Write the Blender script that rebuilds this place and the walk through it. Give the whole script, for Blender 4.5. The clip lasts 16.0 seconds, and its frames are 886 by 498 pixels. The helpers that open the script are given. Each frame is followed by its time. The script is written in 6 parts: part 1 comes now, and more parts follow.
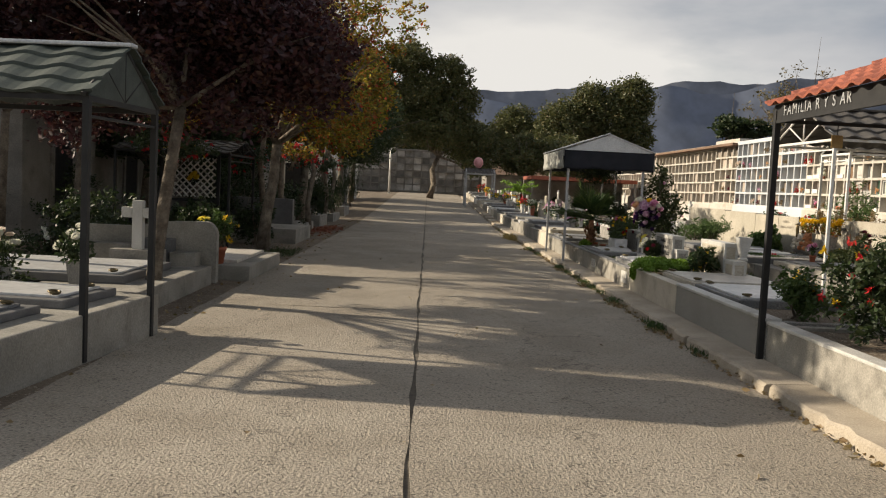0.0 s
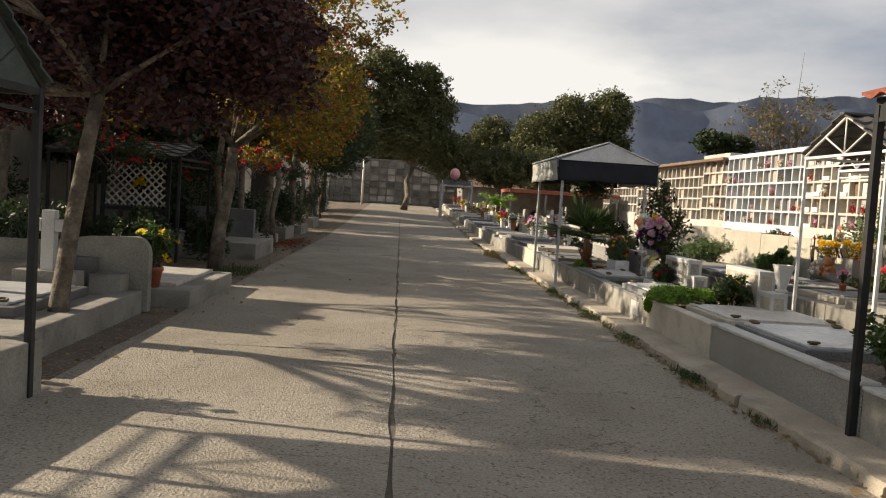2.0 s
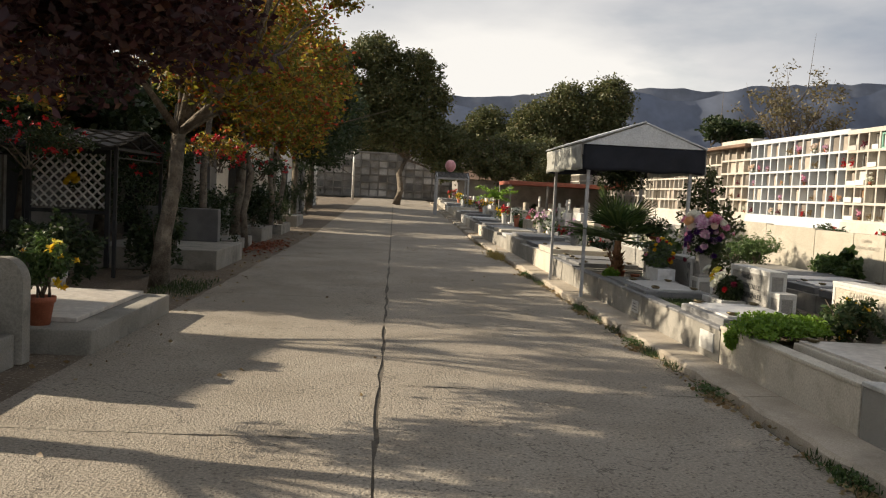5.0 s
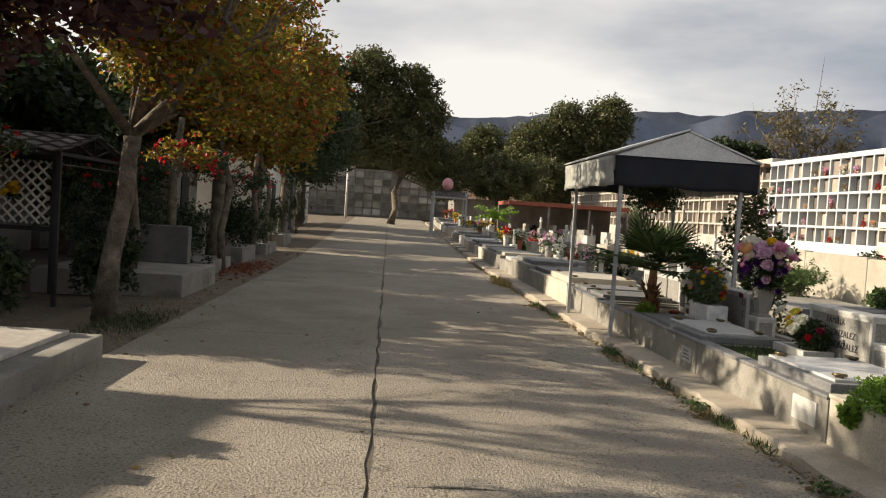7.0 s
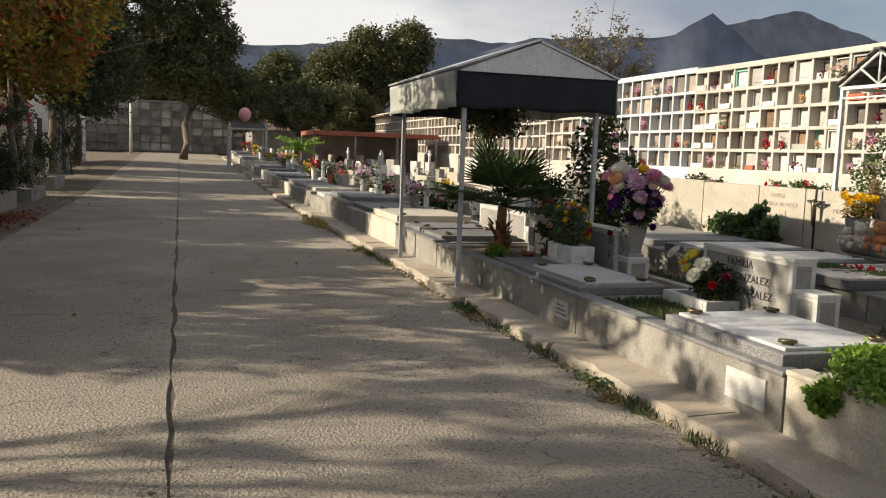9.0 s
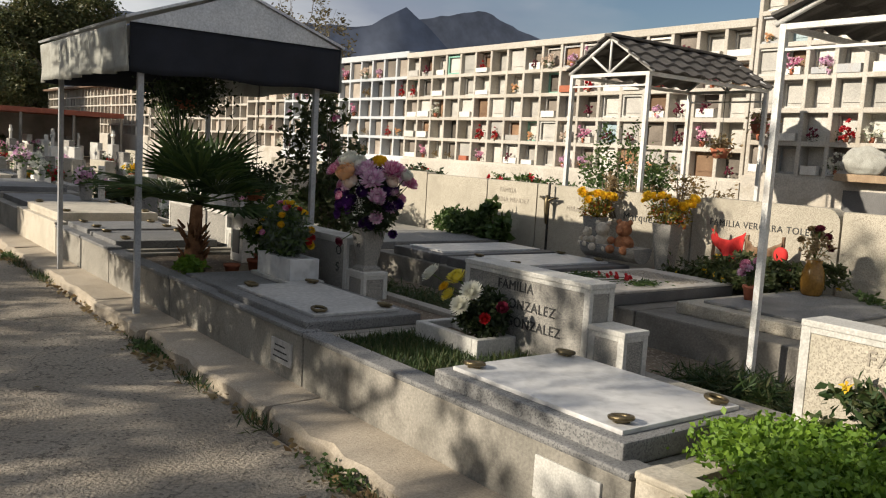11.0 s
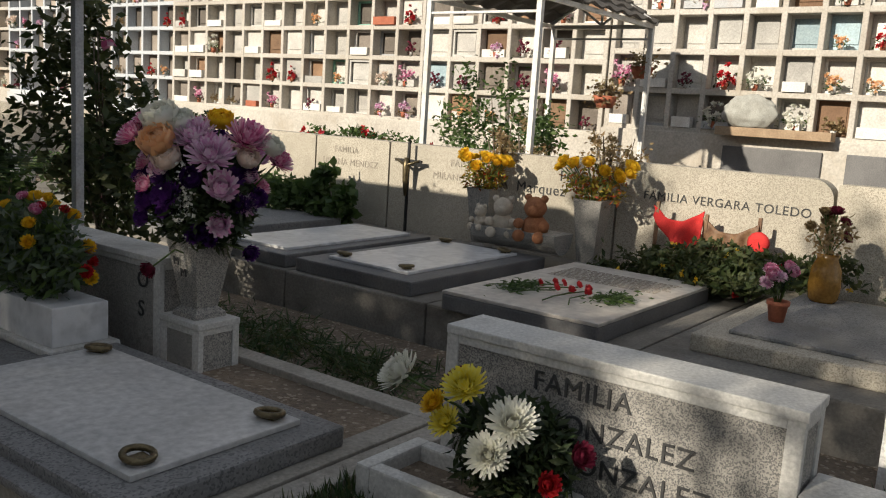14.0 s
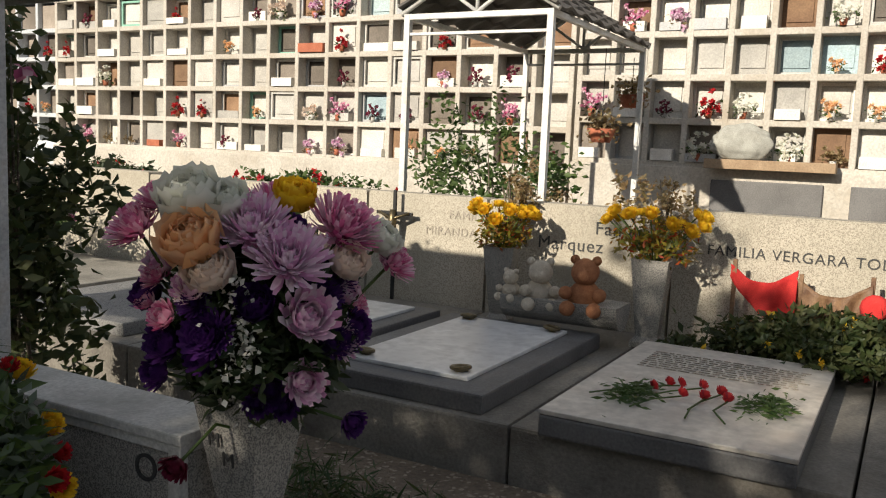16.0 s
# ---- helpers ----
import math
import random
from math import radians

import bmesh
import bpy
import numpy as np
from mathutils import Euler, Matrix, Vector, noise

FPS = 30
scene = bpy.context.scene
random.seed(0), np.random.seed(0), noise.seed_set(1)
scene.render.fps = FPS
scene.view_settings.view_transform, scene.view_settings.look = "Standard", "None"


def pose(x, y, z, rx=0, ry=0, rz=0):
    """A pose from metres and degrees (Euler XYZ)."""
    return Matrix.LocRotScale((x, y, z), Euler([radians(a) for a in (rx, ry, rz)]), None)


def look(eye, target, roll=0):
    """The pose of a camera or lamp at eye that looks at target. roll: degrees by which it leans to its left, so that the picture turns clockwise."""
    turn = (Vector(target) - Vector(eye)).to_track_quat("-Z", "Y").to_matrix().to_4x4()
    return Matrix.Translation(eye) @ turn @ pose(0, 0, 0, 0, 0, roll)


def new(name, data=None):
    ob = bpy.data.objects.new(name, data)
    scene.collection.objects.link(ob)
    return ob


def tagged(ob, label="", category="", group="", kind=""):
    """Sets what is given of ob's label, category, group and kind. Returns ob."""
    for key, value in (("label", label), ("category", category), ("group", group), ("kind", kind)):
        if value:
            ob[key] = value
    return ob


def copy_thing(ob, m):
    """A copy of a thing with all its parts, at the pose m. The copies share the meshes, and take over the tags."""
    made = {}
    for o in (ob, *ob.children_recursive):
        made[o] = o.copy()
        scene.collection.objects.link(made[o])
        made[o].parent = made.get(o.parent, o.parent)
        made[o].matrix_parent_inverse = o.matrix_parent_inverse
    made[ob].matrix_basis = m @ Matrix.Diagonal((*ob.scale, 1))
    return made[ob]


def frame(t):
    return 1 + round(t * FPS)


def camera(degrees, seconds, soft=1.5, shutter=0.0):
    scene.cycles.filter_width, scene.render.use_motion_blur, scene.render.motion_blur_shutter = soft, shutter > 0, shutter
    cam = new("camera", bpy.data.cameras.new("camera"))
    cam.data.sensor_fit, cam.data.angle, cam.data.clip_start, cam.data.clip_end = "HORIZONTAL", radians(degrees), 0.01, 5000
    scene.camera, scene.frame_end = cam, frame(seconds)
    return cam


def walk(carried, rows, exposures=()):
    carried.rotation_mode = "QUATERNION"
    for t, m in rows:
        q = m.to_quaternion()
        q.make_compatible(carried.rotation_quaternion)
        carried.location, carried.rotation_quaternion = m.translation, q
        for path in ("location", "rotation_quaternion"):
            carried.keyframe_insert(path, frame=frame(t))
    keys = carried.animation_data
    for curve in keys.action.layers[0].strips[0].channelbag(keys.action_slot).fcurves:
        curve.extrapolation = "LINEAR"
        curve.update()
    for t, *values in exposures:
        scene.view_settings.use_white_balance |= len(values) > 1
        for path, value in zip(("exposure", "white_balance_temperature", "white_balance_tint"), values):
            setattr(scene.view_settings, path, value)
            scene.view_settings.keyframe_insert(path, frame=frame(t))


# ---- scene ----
cam = camera(54.8, 16.0, soft=1.15)
PATH = [
    (0, (0.432, 0.107, 1.439), (0.475, 2.102, 1.294), 2.8),
    (0.5, (0.427, 0.589, 1.447), (0.476, 2.585, 1.316), 3.8),
    (1, (0.384, 1.075, 1.456), (0.515, 3.066, 1.325), 4.1),
    (1.5, (0.409, 1.557, 1.445), (0.525, 3.55, 1.329), 3.3),
    (2, (0.368, 2.043, 1.441), (0.474, 4.037, 1.327), 3.7),
    (2.5, (0.326, 2.484, 1.47), (0.466, 4.474, 1.325), 3.1),
    (3, (0.379, 2.976, 1.476), (0.531, 4.964, 1.318), 3.2),
    (3.5, (0.397, 3.476, 1.467), (0.593, 5.46, 1.313), 3.3),
    (4, (0.434, 3.968, 1.461), (0.6, 5.956, 1.317), 2.5),
    (4.2, (0.456, 4.159, 1.477), (0.575, 6.151, 1.334), 2.7),
    (6.3, (0.395, 6.166, 1.465), (0.525, 8.159, 1.357), 3.3),
    (6.5, (0.403, 6.373, 1.443), (0.536, 8.366, 1.336), 3.1),
    (7, (0.42, 6.889, 1.446), (0.553, 8.883, 1.364), 3.7),
    (7.5, (0.372, 7.369, 1.454), (0.552, 9.357, 1.331), 3.4),
    (8, (0.411, 7.85, 1.438), (0.618, 9.829, 1.236), 2.4),
    (8.5, (0.419, 8.318, 1.415), (0.789, 10.272, 1.198), 2.5),
    (9, (0.451, 8.767, 1.457), (1.039, 10.666, 1.235), 2.0),
    (9.5, (0.601, 9.226, 1.462), (1.327, 11.076, 1.239), 2.2),
    (10, (0.745, 9.685, 1.43), (1.697, 11.424, 1.172), 2.7),
    (10.2, (0.807, 9.845, 1.461), (1.844, 11.535, 1.201), 2.5),
    (12.3, (1.682, 11.594, 1.46), (3.005, 13.08, 1.255), 4.0),
    (12.5, (1.736, 11.771, 1.444), (3.1, 13.211, 1.185), 3.9),
    (13, (1.916, 12.194, 1.457), (3.38, 13.505, 1.086), 3.1),
    (13.5, (2.132, 12.588, 1.466), (3.636, 13.859, 1.113), 3.1),
    (14, (2.322, 13.009, 1.465), (3.908, 14.184, 1.147), 3.7),
    (14.5, (2.507, 13.362, 1.469), (4.094, 14.543, 1.172), 3.3),
    (15, (2.682, 13.751, 1.485), (4.274, 14.935, 1.233), 4.2),
    (15.5, (2.808, 14.171, 1.499), (4.457, 15.276, 1.262), 3.6),
    (16, (2.98, 14.535, 1.499), (4.721, 15.49, 1.263), 2.4),
]
walk(cam, [(t, look(eye, target, roll)) for t, eye, target, roll in PATH], [(0, 0.47, 6550, 10), (3, 0.72, 6600, 10), (6.5, 0.68, 6600, 10), (8.5, 0.7, 6450, 10), (9.5, 0.47, 6350, 10), (10.2, 0.42, 6300, 10), (12.5, 0.29, 6050, 10), (14.2, 0.33, 6100, 10), (16, 0.38, 6150, 10)])

# ---- light ----
SUN_TO = Vector((0.976, -0.216, 0)).normalized()
SUN_EL = radians(24)
sun = new("sun", bpy.data.lights.new("sun", "SUN"))
sun.data.energy, sun.data.angle, sun.data.color = 5.0, radians(0.6), (1.0, 0.87, 0.68)
ray = Vector((SUN_TO.x * math.cos(SUN_EL), SUN_TO.y * math.cos(SUN_EL), -math.sin(SUN_EL)))
sun.matrix_world = Matrix.Translation((-20, 10, 20)) @ ray.to_track_quat("-Z", "Y").to_matrix().to_4x4()

world = bpy.data.worlds.new("world")
scene.world = world
world.use_nodes = True
wn, wl = world.node_tree.nodes, world.node_tree.links
wn.clear()
sky = wn.new("ShaderNodeTexSky")
sky.sky_type, sky.sun_disc, sky.sun_elevation = "NISHITA", False, SUN_EL
sky.sun_rotation = math.atan2(-SUN_TO.x, -SUN_TO.y)
co = wn.new("ShaderNodeTexCoord")
mp = wn.new("ShaderNodeMapping")
mp.inputs["Scale"].default_value = (1.0, 1.0, 3.2)
mp.inputs["Location"].default_value = (0.35, 0.1, 0.2)
cl = wn.new("ShaderNodeTexNoise")
cl.inputs["Scale"].default_value, cl.inputs["Detail"].default_value, cl.inputs["Roughness"].default_value = 1.1, 7, 0.55
cr = wn.new("ShaderNodeValToRGB")
cr.color_ramp.elements[0].position, cr.color_ramp.elements[1].position = 0.38, 0.56
cl2 = wn.new("ShaderNodeTexNoise")
cl2.inputs["Scale"].default_value, cl2.inputs["Detail"].default_value = 1.5, 8
cr2 = wn.new("ShaderNodeValToRGB")
cr2.color_ramp.elements[0].position, cr2.color_ramp.elements[0].color = 0.34, (4.0, 4.4, 5.2, 1)
cr2.color_ramp.elements[1].position, cr2.color_ramp.elements[1].color = 0.62, (11.0, 10.7, 10.2, 1)
mx = wn.new("ShaderNodeMix")
mx.data_type = "RGBA"
bg = wn.new("ShaderNodeBackground")
bg.inputs["Strength"].default_value = 0.054
wo = wn.new("ShaderNodeOutputWorld")
wl.new(co.outputs["Generated"], mp.inputs["Vector"])
wl.new(mp.outputs["Vector"], cl.inputs["Vector"])
wl.new(mp.outputs["Vector"], cl2.inputs["Vector"])
wl.new(cl.outputs["Fac"], cr.inputs["Fac"])
wl.new(cl2.outputs["Fac"], cr2.inputs["Fac"])
wl.new(cr.outputs["Color"], mx.inputs["Factor"])
wl.new(sky.outputs["Color"], mx.inputs["A"])
wl.new(cr2.outputs["Color"], mx.inputs["B"])
wl.new(mx.outputs["Result"], bg.inputs["Color"])
wl.new(bg.outputs["Background"], wo.inputs["Surface"])


# ---- materials ----
def rgb(c, k=1.0):
    return (min(1, c[0] * k), min(1, c[1] * k), min(1, c[2] * k), 1)


def surface(name, c1, c2, scale=3.0, fine=60.0, rough=0.8, bump=0.15, speck=None, speck_scale=140.0, speck_amount=0.3, stain=None, stain_scale=0.8,
            metal=0.0, per="", swing=0.0, depth=0.01, gritty=0.55, crack=0.0):
    """Two-scale mottled surface: c1 to c2 in patches, fine grain, optional stone specks and stains; per: 'object' or 'island' variation."""
    m = bpy.data.materials.new(name)
    m.use_nodes = True
    n, l = m.node_tree.nodes, m.node_tree.links
    b = n["Principled BSDF"]
    tc = n.new("ShaderNodeNewGeometry")
    vec = tc.outputs["Position"]

    def noise_at(s, detail=5.0, r=0.6):
        t = n.new("ShaderNodeTexNoise")
        t.inputs["Scale"].default_value, t.inputs["Detail"].default_value, t.inputs["Roughness"].default_value = s, detail, r
        l.new(vec, t.inputs["Vector"])
        return t.outputs["Fac"]

    def ramp(fac, a, b2, ca=(0, 0, 0, 1), cb=(1, 1, 1, 1)):
        r = n.new("ShaderNodeValToRGB")
        r.color_ramp.elements[0].position, r.color_ramp.elements[1].position = a, b2
        r.color_ramp.elements[0].color, r.color_ramp.elements[1].color = ca, cb
        l.new(fac, r.inputs["Fac"])
        return r.outputs["Color"]

    def mix(fac, a, b2, mode="MIX"):
        x = n.new("ShaderNodeMix")
        x.data_type, x.blend_type = "RGBA", mode
        for sock, val in ((x.inputs["Factor"], fac), (x.inputs["A"], a), (x.inputs["B"], b2)):
            if isinstance(val, (tuple, float, int)):
                sock.default_value = val
            else:
                l.new(val, sock)
        return x.outputs["Result"]

    col = ramp(noise_at(scale), 0.35, 0.65, rgb(c1), rgb(c2))
    grain = noise_at(fine, 3.0)
    col = mix(gritty, col, ramp(grain, 0.3, 0.7, (0.55, 0.55, 0.55, 1), (1.25, 1.25, 1.25, 1)), "MULTIPLY")
    if speck:
        v = n.new("ShaderNodeTexVoronoi")
        v.inputs["Scale"].default_value = speck_scale
        l.new(vec, v.inputs["Vector"])
        sp = n.new("ShaderNodeSeparateColor")
        l.new(v.outputs["Color"], sp.inputs["Color"])
        f = ramp(sp.outputs["Red"], 1 - speck_amount, 1 - speck_amount + 0.03)
        col = mix(f, col, rgb(speck))
    if stain:
        f = ramp(noise_at(stain_scale, 8.0, 0.7), 0.52, 0.72)
        col = mix(f, col, rgb(stain))
    if crack:
        wob = n.new("ShaderNodeTexNoise")
        wob.inputs["Scale"].default_value, wob.inputs["Detail"].default_value = 2.5, 6
        l.new(vec, wob.inputs["Vector"])
        add = n.new("ShaderNodeVectorMath")
        add.operation = "MULTIPLY_ADD"
        add.inputs[1].default_value = (0.9, 0.9, 0.9)
        l.new(wob.outputs["Color"], add.inputs[0])
        l.new(vec, add.inputs[2])
        cv = n.new("ShaderNodeTexVoronoi")
        cv.feature = "DISTANCE_TO_EDGE"
        cv.inputs["Scale"].default_value = crack
        l.new(add.outputs["Vector"], cv.inputs["Vector"])
        col = mix(ramp(cv.outputs["Distance"], 0.0, 0.0035, (0.75, 0.75, 0.75, 1), (0, 0, 0, 1)), col, (0.06, 0.05, 0.04, 1))
    if per:
        if per == "object":
            rnd = n.new("ShaderNodeObjectInfo").outputs["Random"]
        else:
            rnd = tc.outputs["Random Per Island"]
        k1, k2 = 1 - swing, 1 + swing
        col = mix(1.0, col, ramp(rnd, 0.0, 1.0, (k1, k1, k1, 1), (k2, k2, k2, 1)), "MULTIPLY")
    l.new(col, b.inputs["Base Color"])
    b.inputs["Roughness"].default_value, b.inputs["Metallic"].default_value = rough, metal
    if bump:
        bn = n.new("ShaderNodeBump")
        bn.inputs["Strength"].default_value, bn.inputs["Distance"].default_value = bump, depth
        l.new(grain, bn.inputs["Height"])
        l.new(bn.outputs["Normal"], b.inputs["Normal"])
    return m


def leafy(name, colours, rough=0.55, through_light=0.35):
    """Leaves or petals: each island takes a colour from the list."""
    m = bpy.data.materials.new(name)
    m.use_nodes = True
    n, l = m.node_tree.nodes, m.node_tree.links
    b, out = n["Principled BSDF"], n["Material Output"]
    g = n.new("ShaderNodeNewGeometry")
    r = n.new("ShaderNodeValToRGB")
    r.color_ramp.interpolation = "LINEAR"
    els = r.color_ramp.elements
    while len(els) < len(colours):
        els.new(0.5)
    for i, c in enumerate(colours):
        els[i].position = i / max(1, len(colours) - 1)
        els[i].color = rgb(c)
    l.new(g.outputs["Random Per Island"], r.inputs["Fac"])
    l.new(r.outputs["Color"], b.inputs["Base Color"])
    b.inputs["Roughness"].default_value = rough
    t = n.new("ShaderNodeBsdfTranslucent")
    l.new(r.outputs["Color"], t.inputs["Color"])
    s = n.new("ShaderNodeMixShader")
    s.inputs["Fac"].default_value = through_light
    l.new(b.outputs["BSDF"], s.inputs[1])
    l.new(t.outputs["BSDF"], s.inputs[2])
    l.new(s.outputs["Shader"], out.inputs["Surface"])
    return m


ROAD = surface("road_concrete", (0.285, 0.245, 0.192), (0.4, 0.352, 0.285), 0.9, 52, 0.9, 1.0, (0.16, 0.138, 0.11), 62, 0.08, (0.21, 0.178, 0.143), 0.45, per="object", swing=0.06, depth=0.02, gritty=0.95, crack=0.42)
KERB = surface("kerb_concrete", (0.33, 0.28, 0.215), (0.45, 0.39, 0.31), 1.5, 80, 0.9, 0.35, None, stain=(0.22, 0.19, 0.15), stain_scale=1.3, per="object", swing=0.1)
DIRT = surface("dirt", (0.13, 0.1, 0.07), (0.2, 0.155, 0.11), 2.0, 45, 0.95, 0.8, (0.3, 0.25, 0.19), 60, 0.12, depth=0.03)
RENDER_W = surface("cement_render", (0.22, 0.207, 0.178), (0.34, 0.317, 0.275), 1.8, 60, 0.88, 0.4, stain=(0.12, 0.11, 0.093), stain_scale=2.2)
CREAM = surface("cream_render", (0.47, 0.425, 0.345), (0.58, 0.53, 0.44), 2.2, 60, 0.85, 0.25, stain=(0.33, 0.29, 0.225), stain_scale=2.4)
WHITEW = surface("white_paint", (0.7, 0.68, 0.63), (0.8, 0.78, 0.73), 3.0, 70, 0.75, 0.15, stain=(0.55, 0.51, 0.44), stain_scale=1.4)
GRANITE = surface("washed_granite", (0.3, 0.285, 0.255), (0.39, 0.37, 0.33), 2.0, 120, 0.75, 0.45, (0.14, 0.135, 0.13), 300, 0.4, per="object", swing=0.05, depth=0.004)
GRANITE_L = surface("beige_granite", (0.42, 0.385, 0.31), (0.52, 0.475, 0.39), 2.0, 90, 0.8, 0.45, (0.29, 0.26, 0.21), 180, 0.28, stain=(0.3, 0.27, 0.215), stain_scale=1.6, per="object", swing=0.05, depth=0.004)
TRIM = surface("smooth_cement_trim", (0.48, 0.47, 0.44), (0.58, 0.57, 0.535), 4.0, 90, 0.7, 0.12, stain=(0.31, 0.3, 0.27), stain_scale=3.0)
SLABGREY = surface("grey_cement_slab", (0.17, 0.17, 0.17), (0.25, 0.247, 0.24), 1.7, 90, 0.7, 0.15, (0.11, 0.11, 0.11), 150, 0.25, stain=(0.13, 0.127, 0.12), stain_scale=2.4, per="object", swing=0.08)
MARBLE = surface("white_marble", (0.52, 0.52, 0.52), (0.68, 0.675, 0.665), 2.6, 14, 0.35, 0.05, stain=(0.5, 0.5, 0.5), stain_scale=3.5, per="object", swing=0.08)
MARBLE_W = surface("warm_marble", (0.5, 0.455, 0.4), (0.6, 0.56, 0.5), 2.6, 18, 0.45, 0.05, stain=(0.48, 0.42, 0.36), stain_scale=3.0)
MARBLE_G = surface("worn_grey_marble", (0.4, 0.4, 0.39), (0.54, 0.53, 0.51), 1.6, 30, 0.5, 0.08, stain=(0.34, 0.33, 0.31), stain_scale=3.0)
OLDCEMENT = surface("stained_old_cement", (0.16, 0.148, 0.128), (0.26, 0.242, 0.21), 1.4, 60, 0.9, 0.4, stain=(0.1, 0.09, 0.075), stain_scale=1.8)
DARKSTONE = surface("dark_stone", (0.1, 0.098, 0.098), (0.16, 0.157, 0.155), 2.5, 80, 0.6, 0.15)
BLACK = surface("black_paint", (0.007, 0.007, 0.008), (0.018, 0.018, 0.018), 8, 120, 0.65, 0.1)
WHITESTEEL = surface("white_painted_steel", (0.62, 0.62, 0.6), (0.74, 0.74, 0.72), 6, 90, 0.45, 0.06, stain=(0.5, 0.45, 0.38), stain_scale=5)
STEEL = surface("grey_painted_steel", (0.34, 0.35, 0.36), (0.46, 0.47, 0.48), 6, 90, 0.45, 0.06, stain=(0.3, 0.26, 0.22), stain_scale=6)
BRONZE = surface("dull_bronze", (0.1, 0.08, 0.045), (0.2, 0.16, 0.09), 20, 120, 0.4, 0.2, metal=0.8)
NAVY = surface("navy_fabric", (0.008, 0.01, 0.016), (0.016, 0.019, 0.03), 3, 200, 0.85, 0.2)
GREYFAB = surface("weathered_grey_fabric", (0.3, 0.3, 0.27), (0.42, 0.42, 0.38), 4, 120, 0.85, 0.2, stain=(0.22, 0.21, 0.18), stain_scale=3)
ZINC = surface("zinc_sheet", (0.5, 0.52, 0.54), (0.62, 0.63, 0.64), 3, 60, 0.4, 0.08, metal=0.35)
REDTILE = surface("red_roof_tile", (0.25, 0.07, 0.04), (0.36, 0.11, 0.065), 5, 80, 0.75, 0.2, per="object", swing=0.12)
GREENTILE = surface("dark_green_roof_sheet", (0.03, 0.042, 0.036), (0.055, 0.07, 0.06), 5, 80, 0.6, 0.15)
DARKTILE = surface("dark_roof_sheet", (0.055, 0.05, 0.045), (0.1, 0.09, 0.08), 5, 80, 0.7, 0.2)
TERRA = surface("terracotta", (0.34, 0.1, 0.05), (0.44, 0.15, 0.08), 9, 90, 0.8, 0.15)
REDCLOTH = surface("red_cloth", (0.5, 0.02, 0.02), (0.62, 0.04, 0.035), 8, 200, 0.9, 0.3)
BROWNHIDE = surface("brown_leather", (0.12, 0.06, 0.03), (0.25, 0.15, 0.08), 12, 120, 0.6, 0.25)
TEDDY = surface("brown_plush", (0.36, 0.14, 0.06), (0.5, 0.22, 0.1), 30, 240, 1.0, 1.0)
TEDDY_W = surface("cream_plush", (0.6, 0.52, 0.4), (0.72, 0.64, 0.52), 30, 240, 1.0, 1.0)
BARK = surface("bark", (0.09, 0.07, 0.05), (0.2, 0.165, 0.125), 7, 40, 0.95, 1.0, depth=0.03, stain=(0.3, 0.26, 0.2), stain_scale=4)
INK = surface("engraved_lettering", (0.03, 0.03, 0.03), (0.05, 0.05, 0.05), 10, 100, 0.7, 0)
INK_L = surface("faded_lettering", (0.3, 0.27, 0.22), (0.36, 0.32, 0.27), 10, 100, 0.8, 0)
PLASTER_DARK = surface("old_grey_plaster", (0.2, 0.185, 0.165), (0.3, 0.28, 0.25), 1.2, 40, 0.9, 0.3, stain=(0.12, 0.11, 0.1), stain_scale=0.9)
NICHE_W = surface("whitewashed_niche_frame", (0.45, 0.415, 0.36), (0.55, 0.52, 0.465), 0.9, 40, 0.85, 0.35, stain=(0.36, 0.31, 0.24), stain_scale=1.1)
NICHE_BLUE = surface("bluish_white_niche_frame", (0.48, 0.51, 0.54), (0.57, 0.6, 0.62), 0.5, 50, 0.85, 0.2, stain=(0.5, 0.5, 0.48), stain_scale=0.7)
# dark back colour includes the shade inside the recesses
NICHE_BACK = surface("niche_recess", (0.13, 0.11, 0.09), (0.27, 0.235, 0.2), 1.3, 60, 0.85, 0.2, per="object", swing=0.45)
PLAQUE = surface("niche_plaque", (0.36, 0.35, 0.32), (0.54, 0.52, 0.48), 2.3, 60, 0.5, 0.1, per="object", swing=0.35)
OLDROOF = surface("rusty_roof_sheet", (0.12, 0.075, 0.05), (0.22, 0.14, 0.095), 1.5, 40, 0.9, 0.3)
L_ROSE = leafy("rose_leaves", [(0.03, 0.05, 0.016), (0.06, 0.085, 0.025), (0.1, 0.11, 0.04), (0.045, 0.06, 0.02)])
# distance haze is mixed into both ridge colours, more for the farther one
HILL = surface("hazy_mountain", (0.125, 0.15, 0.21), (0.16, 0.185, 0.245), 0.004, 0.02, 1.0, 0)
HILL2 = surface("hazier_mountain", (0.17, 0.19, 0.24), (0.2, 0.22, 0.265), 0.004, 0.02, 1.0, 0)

L_PURPLE = leafy("plum_leaves", [(0.02, 0.008, 0.012), (0.045, 0.014, 0.018), (0.07, 0.02, 0.02), (0.035, 0.012, 0.018), (0.1, 0.04, 0.02)], through_light=0.25)
L_AUTUMN = leafy("autumn_leaves", [(0.08, 0.11, 0.02), (0.16, 0.17, 0.025), (0.46, 0.36, 0.04), (0.1, 0.13, 0.02), (0.42, 0.22, 0.03), (0.08, 0.1, 0.02), (0.46, 0.06, 0.025), (0.3, 0.27, 0.03), (0.09, 0.05, 0.02)], through_light=0.52)
L_DARK = leafy("dark_green_leaves", [(0.018, 0.032, 0.012), (0.035, 0.06, 0.018), (0.025, 0.042, 0.014), (0.06, 0.075, 0.025)])
